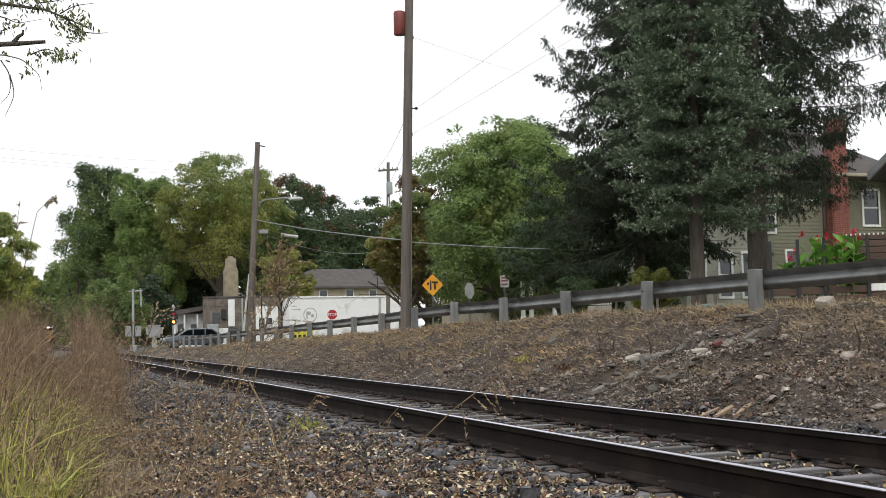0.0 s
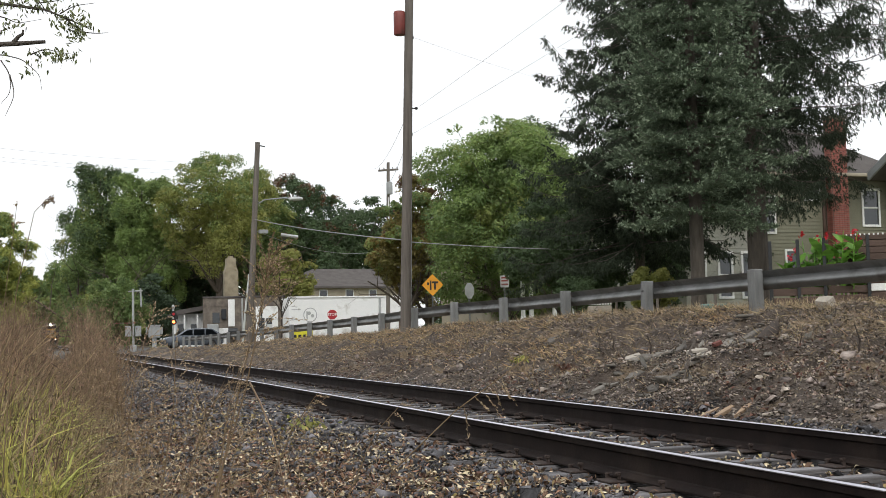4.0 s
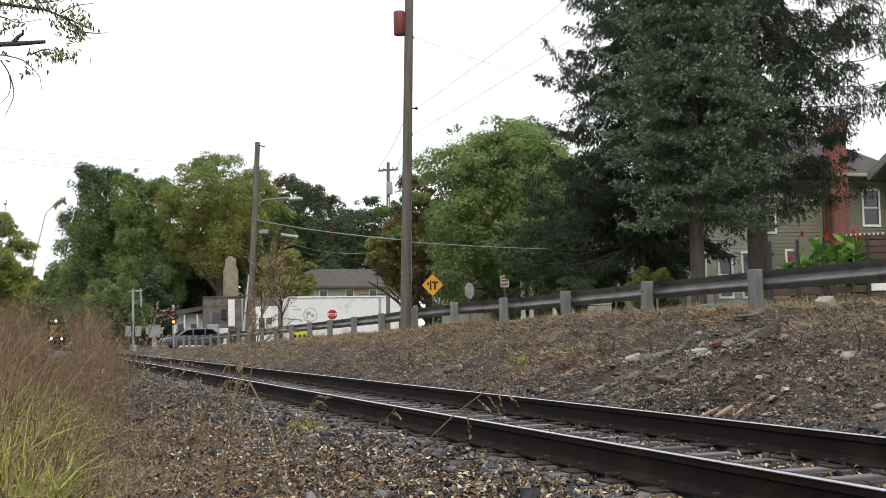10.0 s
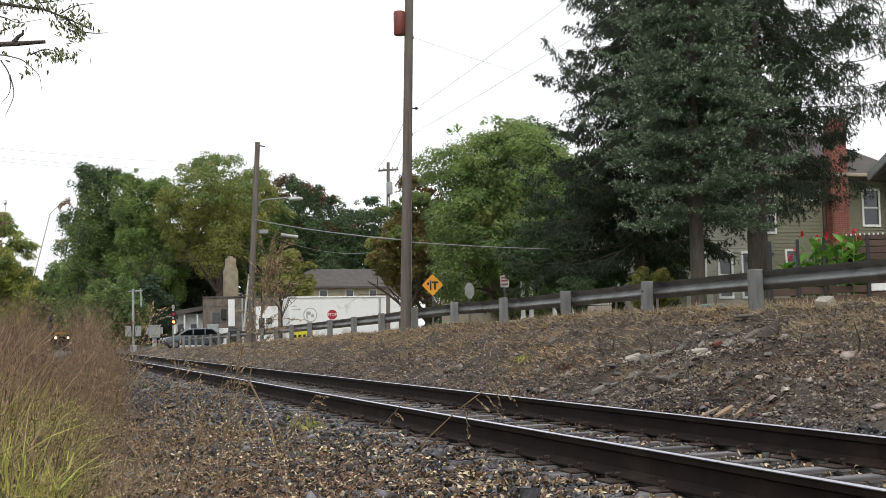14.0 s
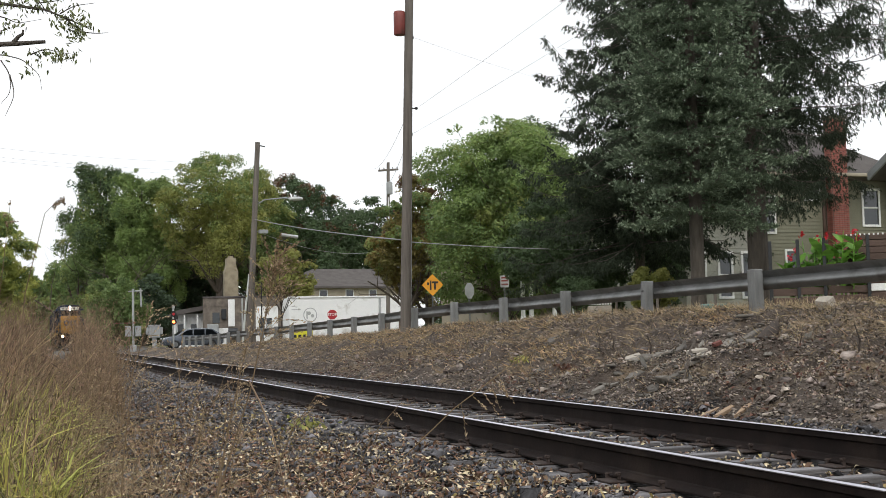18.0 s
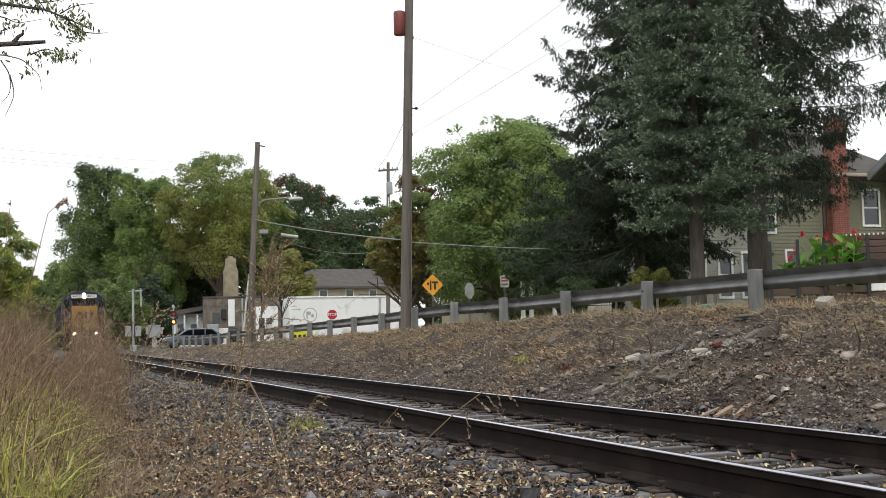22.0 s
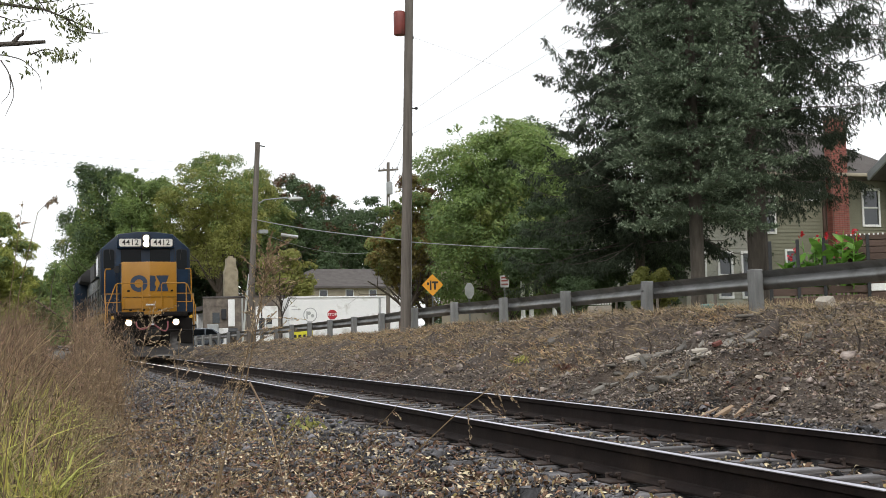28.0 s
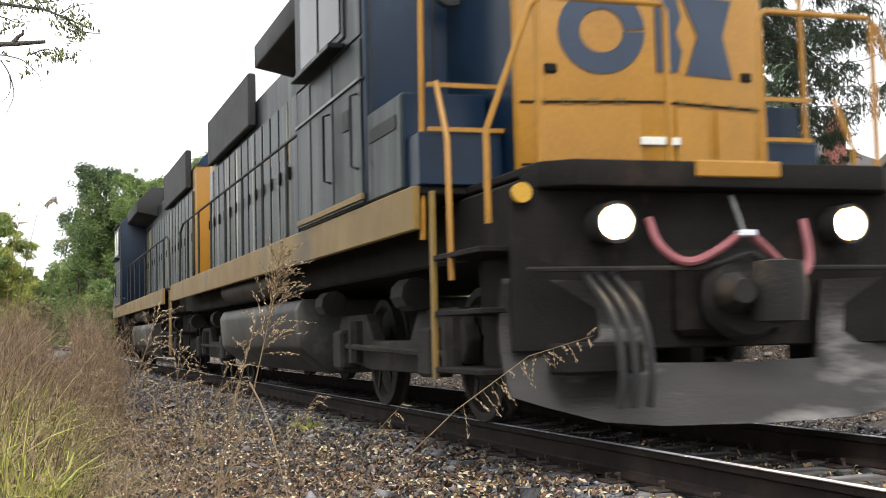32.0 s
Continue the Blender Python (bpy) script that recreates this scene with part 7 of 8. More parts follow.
M_BRUSH = material("brown_seed_spray", rgb("a78f75"), rgb("5f4b3b"), scale=4, fine=30, bump=0, island=0.7, rough=0.85, sheer=0.2)
M_REED = material("yellow_green_blade", rgb("c8bb70"), rgb("878c46"), scale=2, fine=30, bump=0, island=0.85, rough=0.5, sheer=0.4)
M_STRAW = material("bleached_straw", rgb("bfac8c"), rgb("7c6a53"), scale=3, fine=30, bump=0, island=0.65, rough=0.85, sheer=0.15)
M_DUSTBRICK = material("dusty_old_brick", rgb("7d4a40"), rgb("5f3a33"), scale=9, fine=60, bump=0.5, rough=0.9)
M_CREST = material("pale_crest_straw", rgb("d2bb92"), rgb("987c58"), scale=0.9, fine=30, bump=0, island=0.7, rough=0.85, sheer=0.15)
M_LOG = material("rotting_wood", rgb("4a4038"), rgb("352d28"), scale=4, fine=30, bump=0.7, stretch=(3, 3, 0.6), rough=0.95)
M_TWIGLEAF = material("olive_hanging_leaf", rgb("8a9160"), rgb("5f6648"), scale=4, fine=20, bump=0, island=0.7, rough=0.55, sheer=0.4)


def blades(root, tip, width, bend, seg=3):
    """Tapering grass blades from root to tip arrays, sagging sideways by bend."""
    n = len(root)
    d = tip - root
    side = unit(np.cross(d, RNG.normal(size=(n, 3)))) * width[:, None] / 2
    out = []
    for k in range(seg):
        u0, u1 = k / seg, (k + 1) / seg
        p0, p1 = root + d * u0 + bend * (u0 ** 2), root + d * u1 + bend * (u1 ** 2)
        w0, w1 = 1 - 0.85 * u0, 1 - 0.95 * u1
        out.append(np.stack([p0 - side * w0, p0 + side * w0, p1 + side * w1, p1 - side * w1], 1))
    return np.concatenate(out)


def weed_edge(y):
    """Where the weeds stop beside the ballast."""
    return 0.34 + (y - 8.4) * 0.036


def build_weeds():
    rng = np.random.default_rng(91)
    def ceiling_over(x, y, slope_in, slope_out):
        """How tall a weed may grow at x, y: low towards the track, tall beside the woods."""
        az = np.degrees(np.arctan2(x, y))
        way = np.where(az > 0.42, slope_in, slope_out)
        way = np.where((az > 0.62) & (az < 2.05), np.minimum(way, -0.007), way)
        return 0.67 + way * y - ground_z(x, y)

    # tall dry weeds
    n = 11500
    y = 8.0 * (70 / 8.0) ** (rng.uniform(0, 1, n) ** 0.9)
    e = weed_edge(y)
    back = rng.uniform(0, 1, n) ** 1.2 * (1.3 + y * 0.085)
    x = e - back + rng.normal(0, 0.08, n)
    keep = vnoise(x * 1.4, y * 0.7, 12) + rng.uniform(-0.35, 0.35, n) > np.interp(y, [9, 15], [0.62, 0.36])
    x, y, back = x[keep], y[keep], back[keep]
    n = len(x)
    tall = np.interp(back / (0.35 + y * 0.045), [0, 0.35, 0.8, 1.3, 2], [0.30, 0.70, 1.25, 1.85, 2.0]) * rng.uniform(0.55, 1.15, n)
    tall = np.minimum(tall, ceiling_over(x, y, -0.012, 0.045) * rng.uniform(0.6, 1.05, n))
    root = np.stack([x, y, ground_z(x, y) - 0.02], -1)
    tip = root + np.stack([rng.normal(-0.03, 0.24, n) * tall, rng.normal(0, 0.3, n) * tall, tall], -1)
    bend = np.stack([rng.normal(0.03, 0.16, n) * tall, rng.normal(0, 0.16, n) * tall, -0.06 * tall], -1)
    f = blades(root, tip, rng.uniform(0.005, 0.014, n) * (1 + y / 30), bend)
    k = rng.choice(n, int(n * 0.6), replace=False)
    u = rng.uniform(0.35, 1.0, (len(k), 6))
    c = (root[k, None] + (tip - root)[k, None] * u[..., None] + bend[k, None] * (u ** 2)[..., None]).reshape(-1, 3) + rng.normal(0, 0.022, (len(k) * 6, 3))
    sz = np.repeat(1 + y[k] / 30, 6)
    tagged(new("dry_weeds", cards("dry_weeds", f, M_DRYWEED)), "tall dry reddish-brown weeds beside the ballast", "weeds", kind="stuff")
    tagged(new("weed_seed_heads", cards("weed_seed_heads", leaf_faces(c, 0.05 * sz, 0.009 * sz, along=np.tile([0.1, 0, 0.7], (len(c), 1)), spread=0.8, rng=rng), M_BRUSH)), "feathery straw-coloured seed heads of the weeds", "weeds", kind="stuff")
    # a few wispy stems that stand taller, out to the ballast
    n = 800
    y = rng.uniform(9, 30, n)
    x = weed_edge(y) + rng.normal(0.02, 0.02 * y, n)
    k = (np.degrees(np.arctan2(x, y)) < 0.42) | (rng.uniform(0, 1, n) < 0.4)
    x, y = x[k], y[k]
    n = len(x)
    tall = np.minimum(rng.uniform(0.6, 1.7, n), ceiling_over(x, y, 0.022, 0.05) * rng.uniform(0.5, 1.0, n))
    root = np.stack([x, y, ground_z(x, y) - 0.02], -1)
    tip = root + np.stack([rng.uniform(-0.3, 0.3, n) * tall, rng.uniform(-0.3, 0.3, n) * tall, tall], -1)
    bend = np.stack([rng.uniform(-0.25, 0.25, n) * tall, rng.uniform(-0.25, 0.25, n) * tall, -0.06 * tall], -1)
    u = rng.uniform(0.4, 1.0, (n, 17))
    c = (root[:, None] + (tip - root)[:, None] * u[..., None] + bend[:, None] * (u ** 2)[..., None]).reshape(-1, 3) + rng.normal(0, 0.04, (n * 17, 3))
    tagged(new("wispy_stems", cards("wispy_stems", blades(root, tip, rng.uniform(0.004, 0.007, n), bend), M_STALK)), "thin brown stems standing above the weeds", "weeds", kind="stuff")
    tagged(new("wispy_seeds", cards("wispy_seeds", leaf_faces(c, 0.05, 0.006, along=np.tile([0.1, 0, 0.6], (len(c), 1)), spread=0.6, rng=rng), M_BRUSH)), "loose brown seed sprays of the tall stems", "weeds", kind="stuff")
    # taller brown brush along the foot of the ballast
    n = 1250
    y = rng.uniform(16, 34, n)
    x = y * np.tan(np.radians(rng.uniform(0.0, 3.9, n)))
    k = (vnoise(x * 2.2, y * 0.9, 62) > 0.45) & (abs(x - 0.0135 * y - 0.03) > 0.13) & (x < weed_edge(y) + 0.7)
    x, y = x[k], y[k]
    n = len(x)
    tall = np.minimum(rng.uniform(0.7, 1.9, n), ceiling_over(x, y, 0.032, 0.05) * rng.uniform(0.55, 1.0, n))
    root = np.stack([x, y, ground_z(x, y) - 0.02], -1)
    tip = root + np.stack([rng.uniform(-0.3, 0.3, n) * tall, rng.uniform(-0.3, 0.3, n) * tall, tall], -1)
    bend = np.stack([rng.uniform(-0.2, 0.25, n) * tall, rng.uniform(-0.2, 0.2, n) * tall, -0.08 * tall], -1)
    u = rng.uniform(0.2, 1.0, (n, 12))
    c = (root[:, None] + (tip - root)[:, None] * u[..., None] + bend[:, None] * (u ** 2)[..., None]).reshape(-1, 3) + rng.normal(0, 0.05, (n * 12, 3))
    tagged(new("brown_brush", cards("brown_brush", blades(root, tip, rng.uniform(0.006, 0.013, n), bend), M_STALK)), "dead brown twiggy brush beside the ballast", "brush", kind="stuff")
    tagged(new("brush_twigs", cards("brush_twigs", leaf_faces(c, 0.12, 0.008, along=np.tile([0.1, 0, 0.8], (len(c), 1)), spread=0.55, rng=rng), M_BRUSH)), "fine brown twigs of the dead brush", "brush", kind="stuff")
    # brown brush further along the track, with a gap at the line of the rails
    n = 2600
    y = rng.uniform(32, 62, n)
    sl = np.where(rng.uniform(0, 1, n) < 0.45, rng.uniform(-0.03, 0.0115, n), rng.uniform(0.035, 0.062, n))
    x = np.minimum(sl * y, 1.75)
    tall = ceiling_over(x, y, 0.042, 0.045) * rng.uniform(0.3, 1.0, n) ** 1.2
    root = np.stack([x, y, ground_z(x, y) - 0.02], -1)
    tip = root + np.stack([rng.normal(0, 0.16, n) * tall, rng.normal(0, 0.25, n) * tall, tall], -1)
    bend = np.stack([rng.normal(0, 0.15, n) * tall, rng.normal(0, 0.2, n) * tall, -0.06 * tall], -1)
    u = rng.uniform(0.15, 1.0, (n, 9))
    c = (root[:, None] + (tip - root)[:, None] * u[..., None] + bend[:, None] * (u ** 2)[..., None]).reshape(-1, 3) + rng.normal(0, 0.08, (n * 9, 3))
    tagged(new("far_brush", cards("far_brush", np.concatenate([blades(root, tip, rng.uniform(0.010, 0.020, n), bend), leaf_faces(c, 0.15, 0.011, along=np.tile([0.1, 0, 0.8], (len(c), 1)), spread=0.7, rng=rng)]), M_BRUSH)), "dead brown brush along the track ahead", "brush", kind="stuff")
    # yellow-green grass in front: tufts of arching blades
    n = 5600
    ty, tx = rng.uniform(6.6, 16, 420), rng.uniform(0, 1, 420) ** 0.8
    k = rng.integers(0, 420, n)
    y = ty[k] + rng.normal(0, 0.07, n)
    x = weed_edge(ty[k]) - 0.04 - tx[k] * 0.95 + rng.normal(0, 0.06, n)
    root = np.stack([x, y, ground_z(x, y) - 0.02], -1)
    tall = rng.uniform(0.25, 0.95, n) * np.interp(weed_edge(y) - x, [0, 0.3, 1.0], [0.40, 0.75, 1.0]) * rng.uniform(0.7, 1.15, 420)[k]
    way = rng.normal(0, 1, (n, 2))
    way /= np.maximum(np.hypot(way[:, 0], way[:, 1]), 0.2)[:, None]
    arch = rng.uniform(0.1, 1.1, n) * tall
    tip = root + np.stack([way[:, 0] * arch * 0.35 - 0.03 * tall, way[:, 1] * arch * 0.35, tall * 1.2], -1)
    bend = np.stack([way[:, 0] * arch, way[:, 1] * arch, -0.75 * arch], -1)
    tagged(new("green_grass", cards("green_grass", blades(root, tip, rng.uniform(0.010, 0.034, n), bend, 5), M_REED)), "long yellow-green grass at the edge of the ballast", "grass", kind="stuff")
    k = rng.uniform(0, 1, n) < 0.30
    tagged(new("dead_grass", cards("dead_grass", blades(root[k] + [0.03, -0.03, 0], tip[k] + rng.normal(0, 0.10, (int(k.sum()), 3)), rng.uniform(0.005, 0.013, int(k.sum())), bend[k] * 0.6, 4), M_STRAW)), "bleached dead blades among the long grass", "grass", kind="stuff")
    # straw over the ballast edge and low weeds in it
    n = 5200
    y = 6.5 * (40 / 6.5) ** rng.uniform(0, 1, n)
    x = weed_edge(y) + rng.exponential(0.28, n)
    root = np.stack([x, y, ground_z(x, y) + 0.0], -1)
    tall = rng.uniform(0.05, 0.30, n)
    tip = root + np.stack([rng.normal(0, 0.7, n) * tall, rng.normal(0, 0.7, n) * tall, tall * rng.uniform(0.3, 1, n)], -1)
    tagged(new("edge_straw", cards("edge_straw", blades(root, tip, rng.uniform(0.004, 0.008, n), rng.normal(0, 0.03, (n, 3)), 2), M_STRAW)), "thin bleached straw along the ballast edge", "grass", kind="stuff")
    # dry grass on the bank, thicker towards its top
    n = 38000
    y = 9.0 * (60 / 9.0) ** rng.uniform(0, 1, n)
    x = 6.4 + 5.0 * rng.uniform(0, 1, n) ** 0.65
    k = vnoise(x * 0.8, y * 0.5, 15) + (x - 9.0) * 0.13 + rng.uniform(-0.22, 0.22, n) + np.clip((y - 26) / 40, 0, 0.25) > 0.55
    x, y = x[k], y[k]
    n = len(x)
    root = np.stack([x, y, ground_z(x, y)], -1)
    tall = rng.uniform(0.05, 0.18, n)
    tip = root + np.stack([rng.normal(-0.35, 0.8, n) * tall, rng.normal(0, 0.8, n) * tall, tall * rng.uniform(0.15, 1.0, n)], -1)
    tagged(new("bank_dry_grass", cards("bank_dry_grass", blades(root, tip, rng.uniform(0.005, 0.011, n) * (1 + y / 40), rng.normal(0, 0.04, (n, 3)), 2), M_STRAW)), "matted dry tan grass on the top of the bank", "grass", kind="stuff")
    n = 30000
    y = 17.0 * (80 / 17.0) ** rng.uniform(0, 1, n)
    x = 7.2 + 4.2 * rng.uniform(0, 1, n) ** 0.7
    k = vnoise(x * 0.9, y * 0.5, 25) * 0.7 + vnoise(x * 3, y * 2, 26) * 0.3 + rng.uniform(-0.12, 0.12, n) > 0.50 - np.clip((x - 9.5) * 0.06, -0.1, 0.1)
    x, y = x[k], y[k]
    n = len(x)
    root = np.stack([x, y, ground_z(x, y)], -1)
    tall = rng.uniform(0.05, 0.17, n)
    tip = root + np.stack([rng.normal(-0.6, 0.5, n) * tall, rng.normal(-0.3, 0.6, n) * tall, tall * rng.uniform(0.05, 0.8, n)], -1)
    tagged(new("crest_straw", cards("crest_straw", blades(root, tip, rng.uniform(0.006, 0.013, n) * (1 + y / 45), rng.normal(0, 0.04, (n, 3)), 2), M_CREST)), "pale bleached straw hanging over the far bank", "grass", kind="stuff")
    n = 6500
    y = 14.0 * (60 / 14.0) ** rng.uniform(0, 1, n)
    x = rng.uniform(11.3, 14.5, n)
    root = np.stack([x, y, ground_z(x, y)], -1)
    tall = rng.uniform(0.05, 0.2, n)
    tip = root + np.stack([rng.normal(0, 0.6, n) * tall, rng.normal(0, 0.6, n) * tall, tall], -1)
    tagged(new("verge_grass", cards("verge_grass", blades(root, tip, rng.uniform(0.006, 0.014, n) * (1 + y / 40), rng.normal(0, 0.03, (n, 3)), 2), M_STRAW)), "short dry grass behind the guardrail", "grass", kind="stuff")
    # dead twigs in the bank
    s = Shape()
    for _ in range(1500):
        yy = 9.5 * (40 / 9.5) ** rng.uniform(0, 1)
        xx = rng.uniform(6.5, 11.0)
        p = Vector((xx, yy, float(ground_z(xx, yy)) + 0.01))
        d = Vector((rng.normal(), rng.normal(), rng.uniform(0.0, 0.4) if rng.uniform() < 0.93 else 1.5)).normalized() * rng.uniform(0.06, 0.32)
        s.tube([p, p + d * 0.5 + Vector(rng.normal(0, 0.02, 3)), p + d], [0.008, 0.006, 0.003], 3)
    tagged(part("dead_twigs", s, M_BARK), "dead brown twigs strewn on the bank", "twigs", kind="stuff")


build_weeds()


def build_near_ground():
    """The ground round the tripod: grass, stones and leaves like those ahead."""
    rng = np.random.default_rng(97)
    n = 5000
    x, y = rng.uniform(-7, 0.9, n), rng.uniform(-9, 3.2, n)
    k = np.hypot(x, y) > 0.5
    x, y = x[k], y[k]
    n = len(x)
    root = np.stack([x, y, ground_z(x, y) - 0.02], -1)
    tall = rng.uniform(0.08, 0.34, n) * (0.4 + 0.6 * vnoise(x, y, 31))
    tip = root + np.stack([rng.normal(0, 0.4, n) * tall, rng.normal(0, 0.4, n) * tall, tall], -1)
    tagged(new("trodden_grass", cards("trodden_grass", blades(root, tip, rng.uniform(0.005, 0.012, n), rng.normal(0, 0.04, (n, 3)), 2), M_REED)), "short trodden grass beside the track", "grass", kind="stuff")
    shift = np.array([0, -14.5, 0.0])
    c = chips_at(9000, 0.7, 6.7, 5.5, 19.4, 0.036, 98, keep=lambda x, y: off_rails(x, y - 14.5))
    tagged(new("near_chips", solids("near_chips", c + shift, CHIP_FACES, M_STONE)), "small sharp ballast chips beside the track", "ballast", kind="stuff")
    f = leaves_on(5000, 0.2, 6.5, 5.5, 19.4, 0.055, 99, lambda x, y, rng: off_rails(x, y - 14.5))
    tagged(new("near_leaves", cards("near_leaves", f + shift, M_FALLEN)), "brown fallen leaves beside the track", "leaves", kind="stuff")


build_near_ground()


def seed_grass(stem, reach, seed, label, count=16, start=0.55, lean=(0.3, 0, 0.5), r=0.0026):
    """One stalk with an open, seed-bearing head."""
    rng = np.random.default_rng(seed)
    t = thing("seed_grass", pose(*stem[0]), label, "grass stalk", "seeding grass stalks")
    o = Vector(stem[0])
    pts = [Vector(p) - o for p in stem]
    dense = []
    for a, b in zip(pts, pts[1:]):
        dense += [a.lerp(b, i / 5) for i in range(5)]
    dense.append(pts[-1])
    s = Shape().tube(dense, [r * (1.15 - 0.8 * i / (len(dense) - 1)) for i in range(len(dense))], 6)
    seeds, dirs = [], []
    for k in range(count):
        u = start + (1 - start) * (k + rng.uniform(0, 0.8)) / count
        i = min(len(dense) - 2, int(u * (len(dense) - 1)))
        p = dense[i].lerp(dense[i + 1], u * (len(dense) - 1) - i)
        d = Vector(lean) + Vector(rng.normal(0, 0.5, 3))
        d.normalize()
        ln = reach * rng.uniform(0.5, 1.1) * (1.25 - 0.75 * u)
        tip = p + d * ln + Vector((0, 0, -0.12 * ln))
        mid = p.lerp(tip, 0.5) + Vector((0, 0, 0.05 * ln))
        s.tube([p, mid, tip], [r * 0.32, r * 0.26, r * 0.14], 4)
        for j in range(13):
            v = 0.25 + 0.75 * (j + rng.uniform(0, 1)) / 13
            c = (p.lerp(mid, v * 2) if v < 0.5 else mid.lerp(tip, v * 2 - 1))
            seeds.append(np.array(c) + rng.normal(0, 0.0025, 3))
            dirs.append(np.array(d))
    part("stalk", s, M_STALK, t, "dull brown stalk", smooth=True)
    seeds, dirs = np.array(seeds), np.array(dirs)
    f = np.concatenate([leaf_faces(seeds, 0.0105, 0.0042, along=dirs, spread=0.3, rng=rng), leaf_faces(seeds, 0.0105, 0.0042, along=dirs, spread=0.3, rng=rng)])
    part("seed_head", cards("seed_head", f, M_SEED), M_SEED, t, "open head of small pale seeds")
    SWAYING.append((t, Vector(stem[0]), seed))
    return t


SWAYING = []


def build_stalks():
    g = lambda x, y: float(ground_z(x, y))
    seed_grass([(0.36, 3.60, g(0.36, 3.6)), (0.50, 3.56, 0.24), (0.59, 3.55, 0.52), (0.645, 3.54, 0.78), (0.66, 3.53, 0.90)], 0.20, 1, "tall straw-coloured grass stalk with an open seed head", 64, 0.60, (0.42, -0.15, 0.75))
    seed_grass([(0.66, 3.60, g(0.66, 3.6)), (0.93, 3.50, 0.22), (1.16, 3.40, 0.45), (1.36, 3.33, 0.60), (1.54, 3.27, 0.655)], 0.12, 2, "leaning grass stalk with a drooping seed head", 18, 0.52, (0.45, -0.15, -0.75), r=0.0022)
    seed_grass([(0.40, 4.5, g(0.4, 4.5)), (0.44, 4.5, 0.1), (0.49, 4.47, 0.45), (0.50, 4.45, 0.66)], 0.22, 3, "straw-coloured grass stalk with an open seed head", 24, 0.6, (0.3, 0, 0.3))
    seed_grass([(0.30, 4.8, g(0.3, 4.8)), (0.33, 4.8, 0.2), (0.37, 4.8, 0.55), (0.44, 4.78, 0.78)], 0.22, 4, "straw-coloured grass stalk with an open seed head", 24, 0.6, (0.5, 0, 0.3))
    seed_grass([(0.52, 5.2, g(0.52, 5.2)), (0.60, 5.2, 0.1), (0.68, 5.15, 0.36), (0.74, 5.1, 0.50)], 0.18, 5, "short grass stalk with an open seed head", 18, 0.55, (0.5, 0, 0.4))
    seed_grass([(0.70, 4.2, g(0.70, 4.2)), (0.76, 4.2, 0.15), (0.84, 4.15, 0.36), (0.92, 4.1, 0.48)], 0.10, 6, "short grass stalk with a nodding seed head", 9, 0.6, (0.5, 0, 0.3))
    seed_grass([(1.0, 4.6, g(1.0, 4.6)), (1.1, 4.6, 0.0), (1.22, 4.55, 0.30), (1.32, 4.5, 0.42)], 0.10, 7, "short grass stalk with a nodding seed head", 8, 0.6, (0.5, 0, 0.2))
    seed_grass([(0.42, 3.62, g(0.42, 3.62)), (0.52, 3.60, 0.3), (0.575, 3.58, 0.56), (0.62, 3.56, 0.74)], 0.12, 8, "thin straw-coloured grass stalk beside the tall one", 8, 0.7, (-0.3, 0, 0.6), r=0.0025)
    seed_grass([(-0.10, 3.5, g(-0.1, 3.5)), (-0.06, 3.5, 0.3), (-0.02, 3.5, 0.8), (0.03, 3.5, 1.02), (0.07, 3.48, 1.06)], 0.06, 9, "tall thin grass stalk with a feathery tip", 5, 0.86, (0.6, 0, 0.0), r=0.0016)
    seed_grass([(-0.12, 3.6, g(-0.12, 3.6)), (-0.10, 3.6, 0.3), (-0.07, 3.6, 0.8), (-0.04, 3.6, 1.06)], 0.05, 10, "tall thin grass stalk with a feathery tip", 4, 0.88, (0.3, 0, 0.6), r=0.0016)
    r4 = np.random.default_rng(44)
    for k in range(11):
        x0, y0 = r4.uniform(0.22, 0.72), r4.uniform(4.3, 6.8)
        h, lx = r4.uniform(0.62, 1.0), r4.uniform(0.02, 0.16)
        z0 = g(x0, y0)
        seed_grass([(x0, y0, z0), (x0 + lx * 0.25, y0, z0 + h * 0.4), (x0 + lx * 0.6, y0, z0 + h * 0.78), (x0 + lx, y0, z0 + h)], r4.uniform(0.13, 0.22), 11 + k, "pale dry grass stalk with an open seed head", 15, 0.58, (0.45, 0, 0.35), r=0.0022)
    t = tagged(part("bent_straw", Shape().tube([(0.592, 3.54, 0.545), (0.62, 3.54, 0.49), (0.655, 3.54, 0.40), (0.68, 3.54, 0.28), (0.74, 3.55, 0.05), (0.78, 3.56, g(0.78, 3.56))], [0.0028, 0.0026, 0.0024, 0.002, 0.0018, 0.0015], 6), M_STRAW), "bent pale straw hanging from the tall stalk", "straw")


build_stalks()


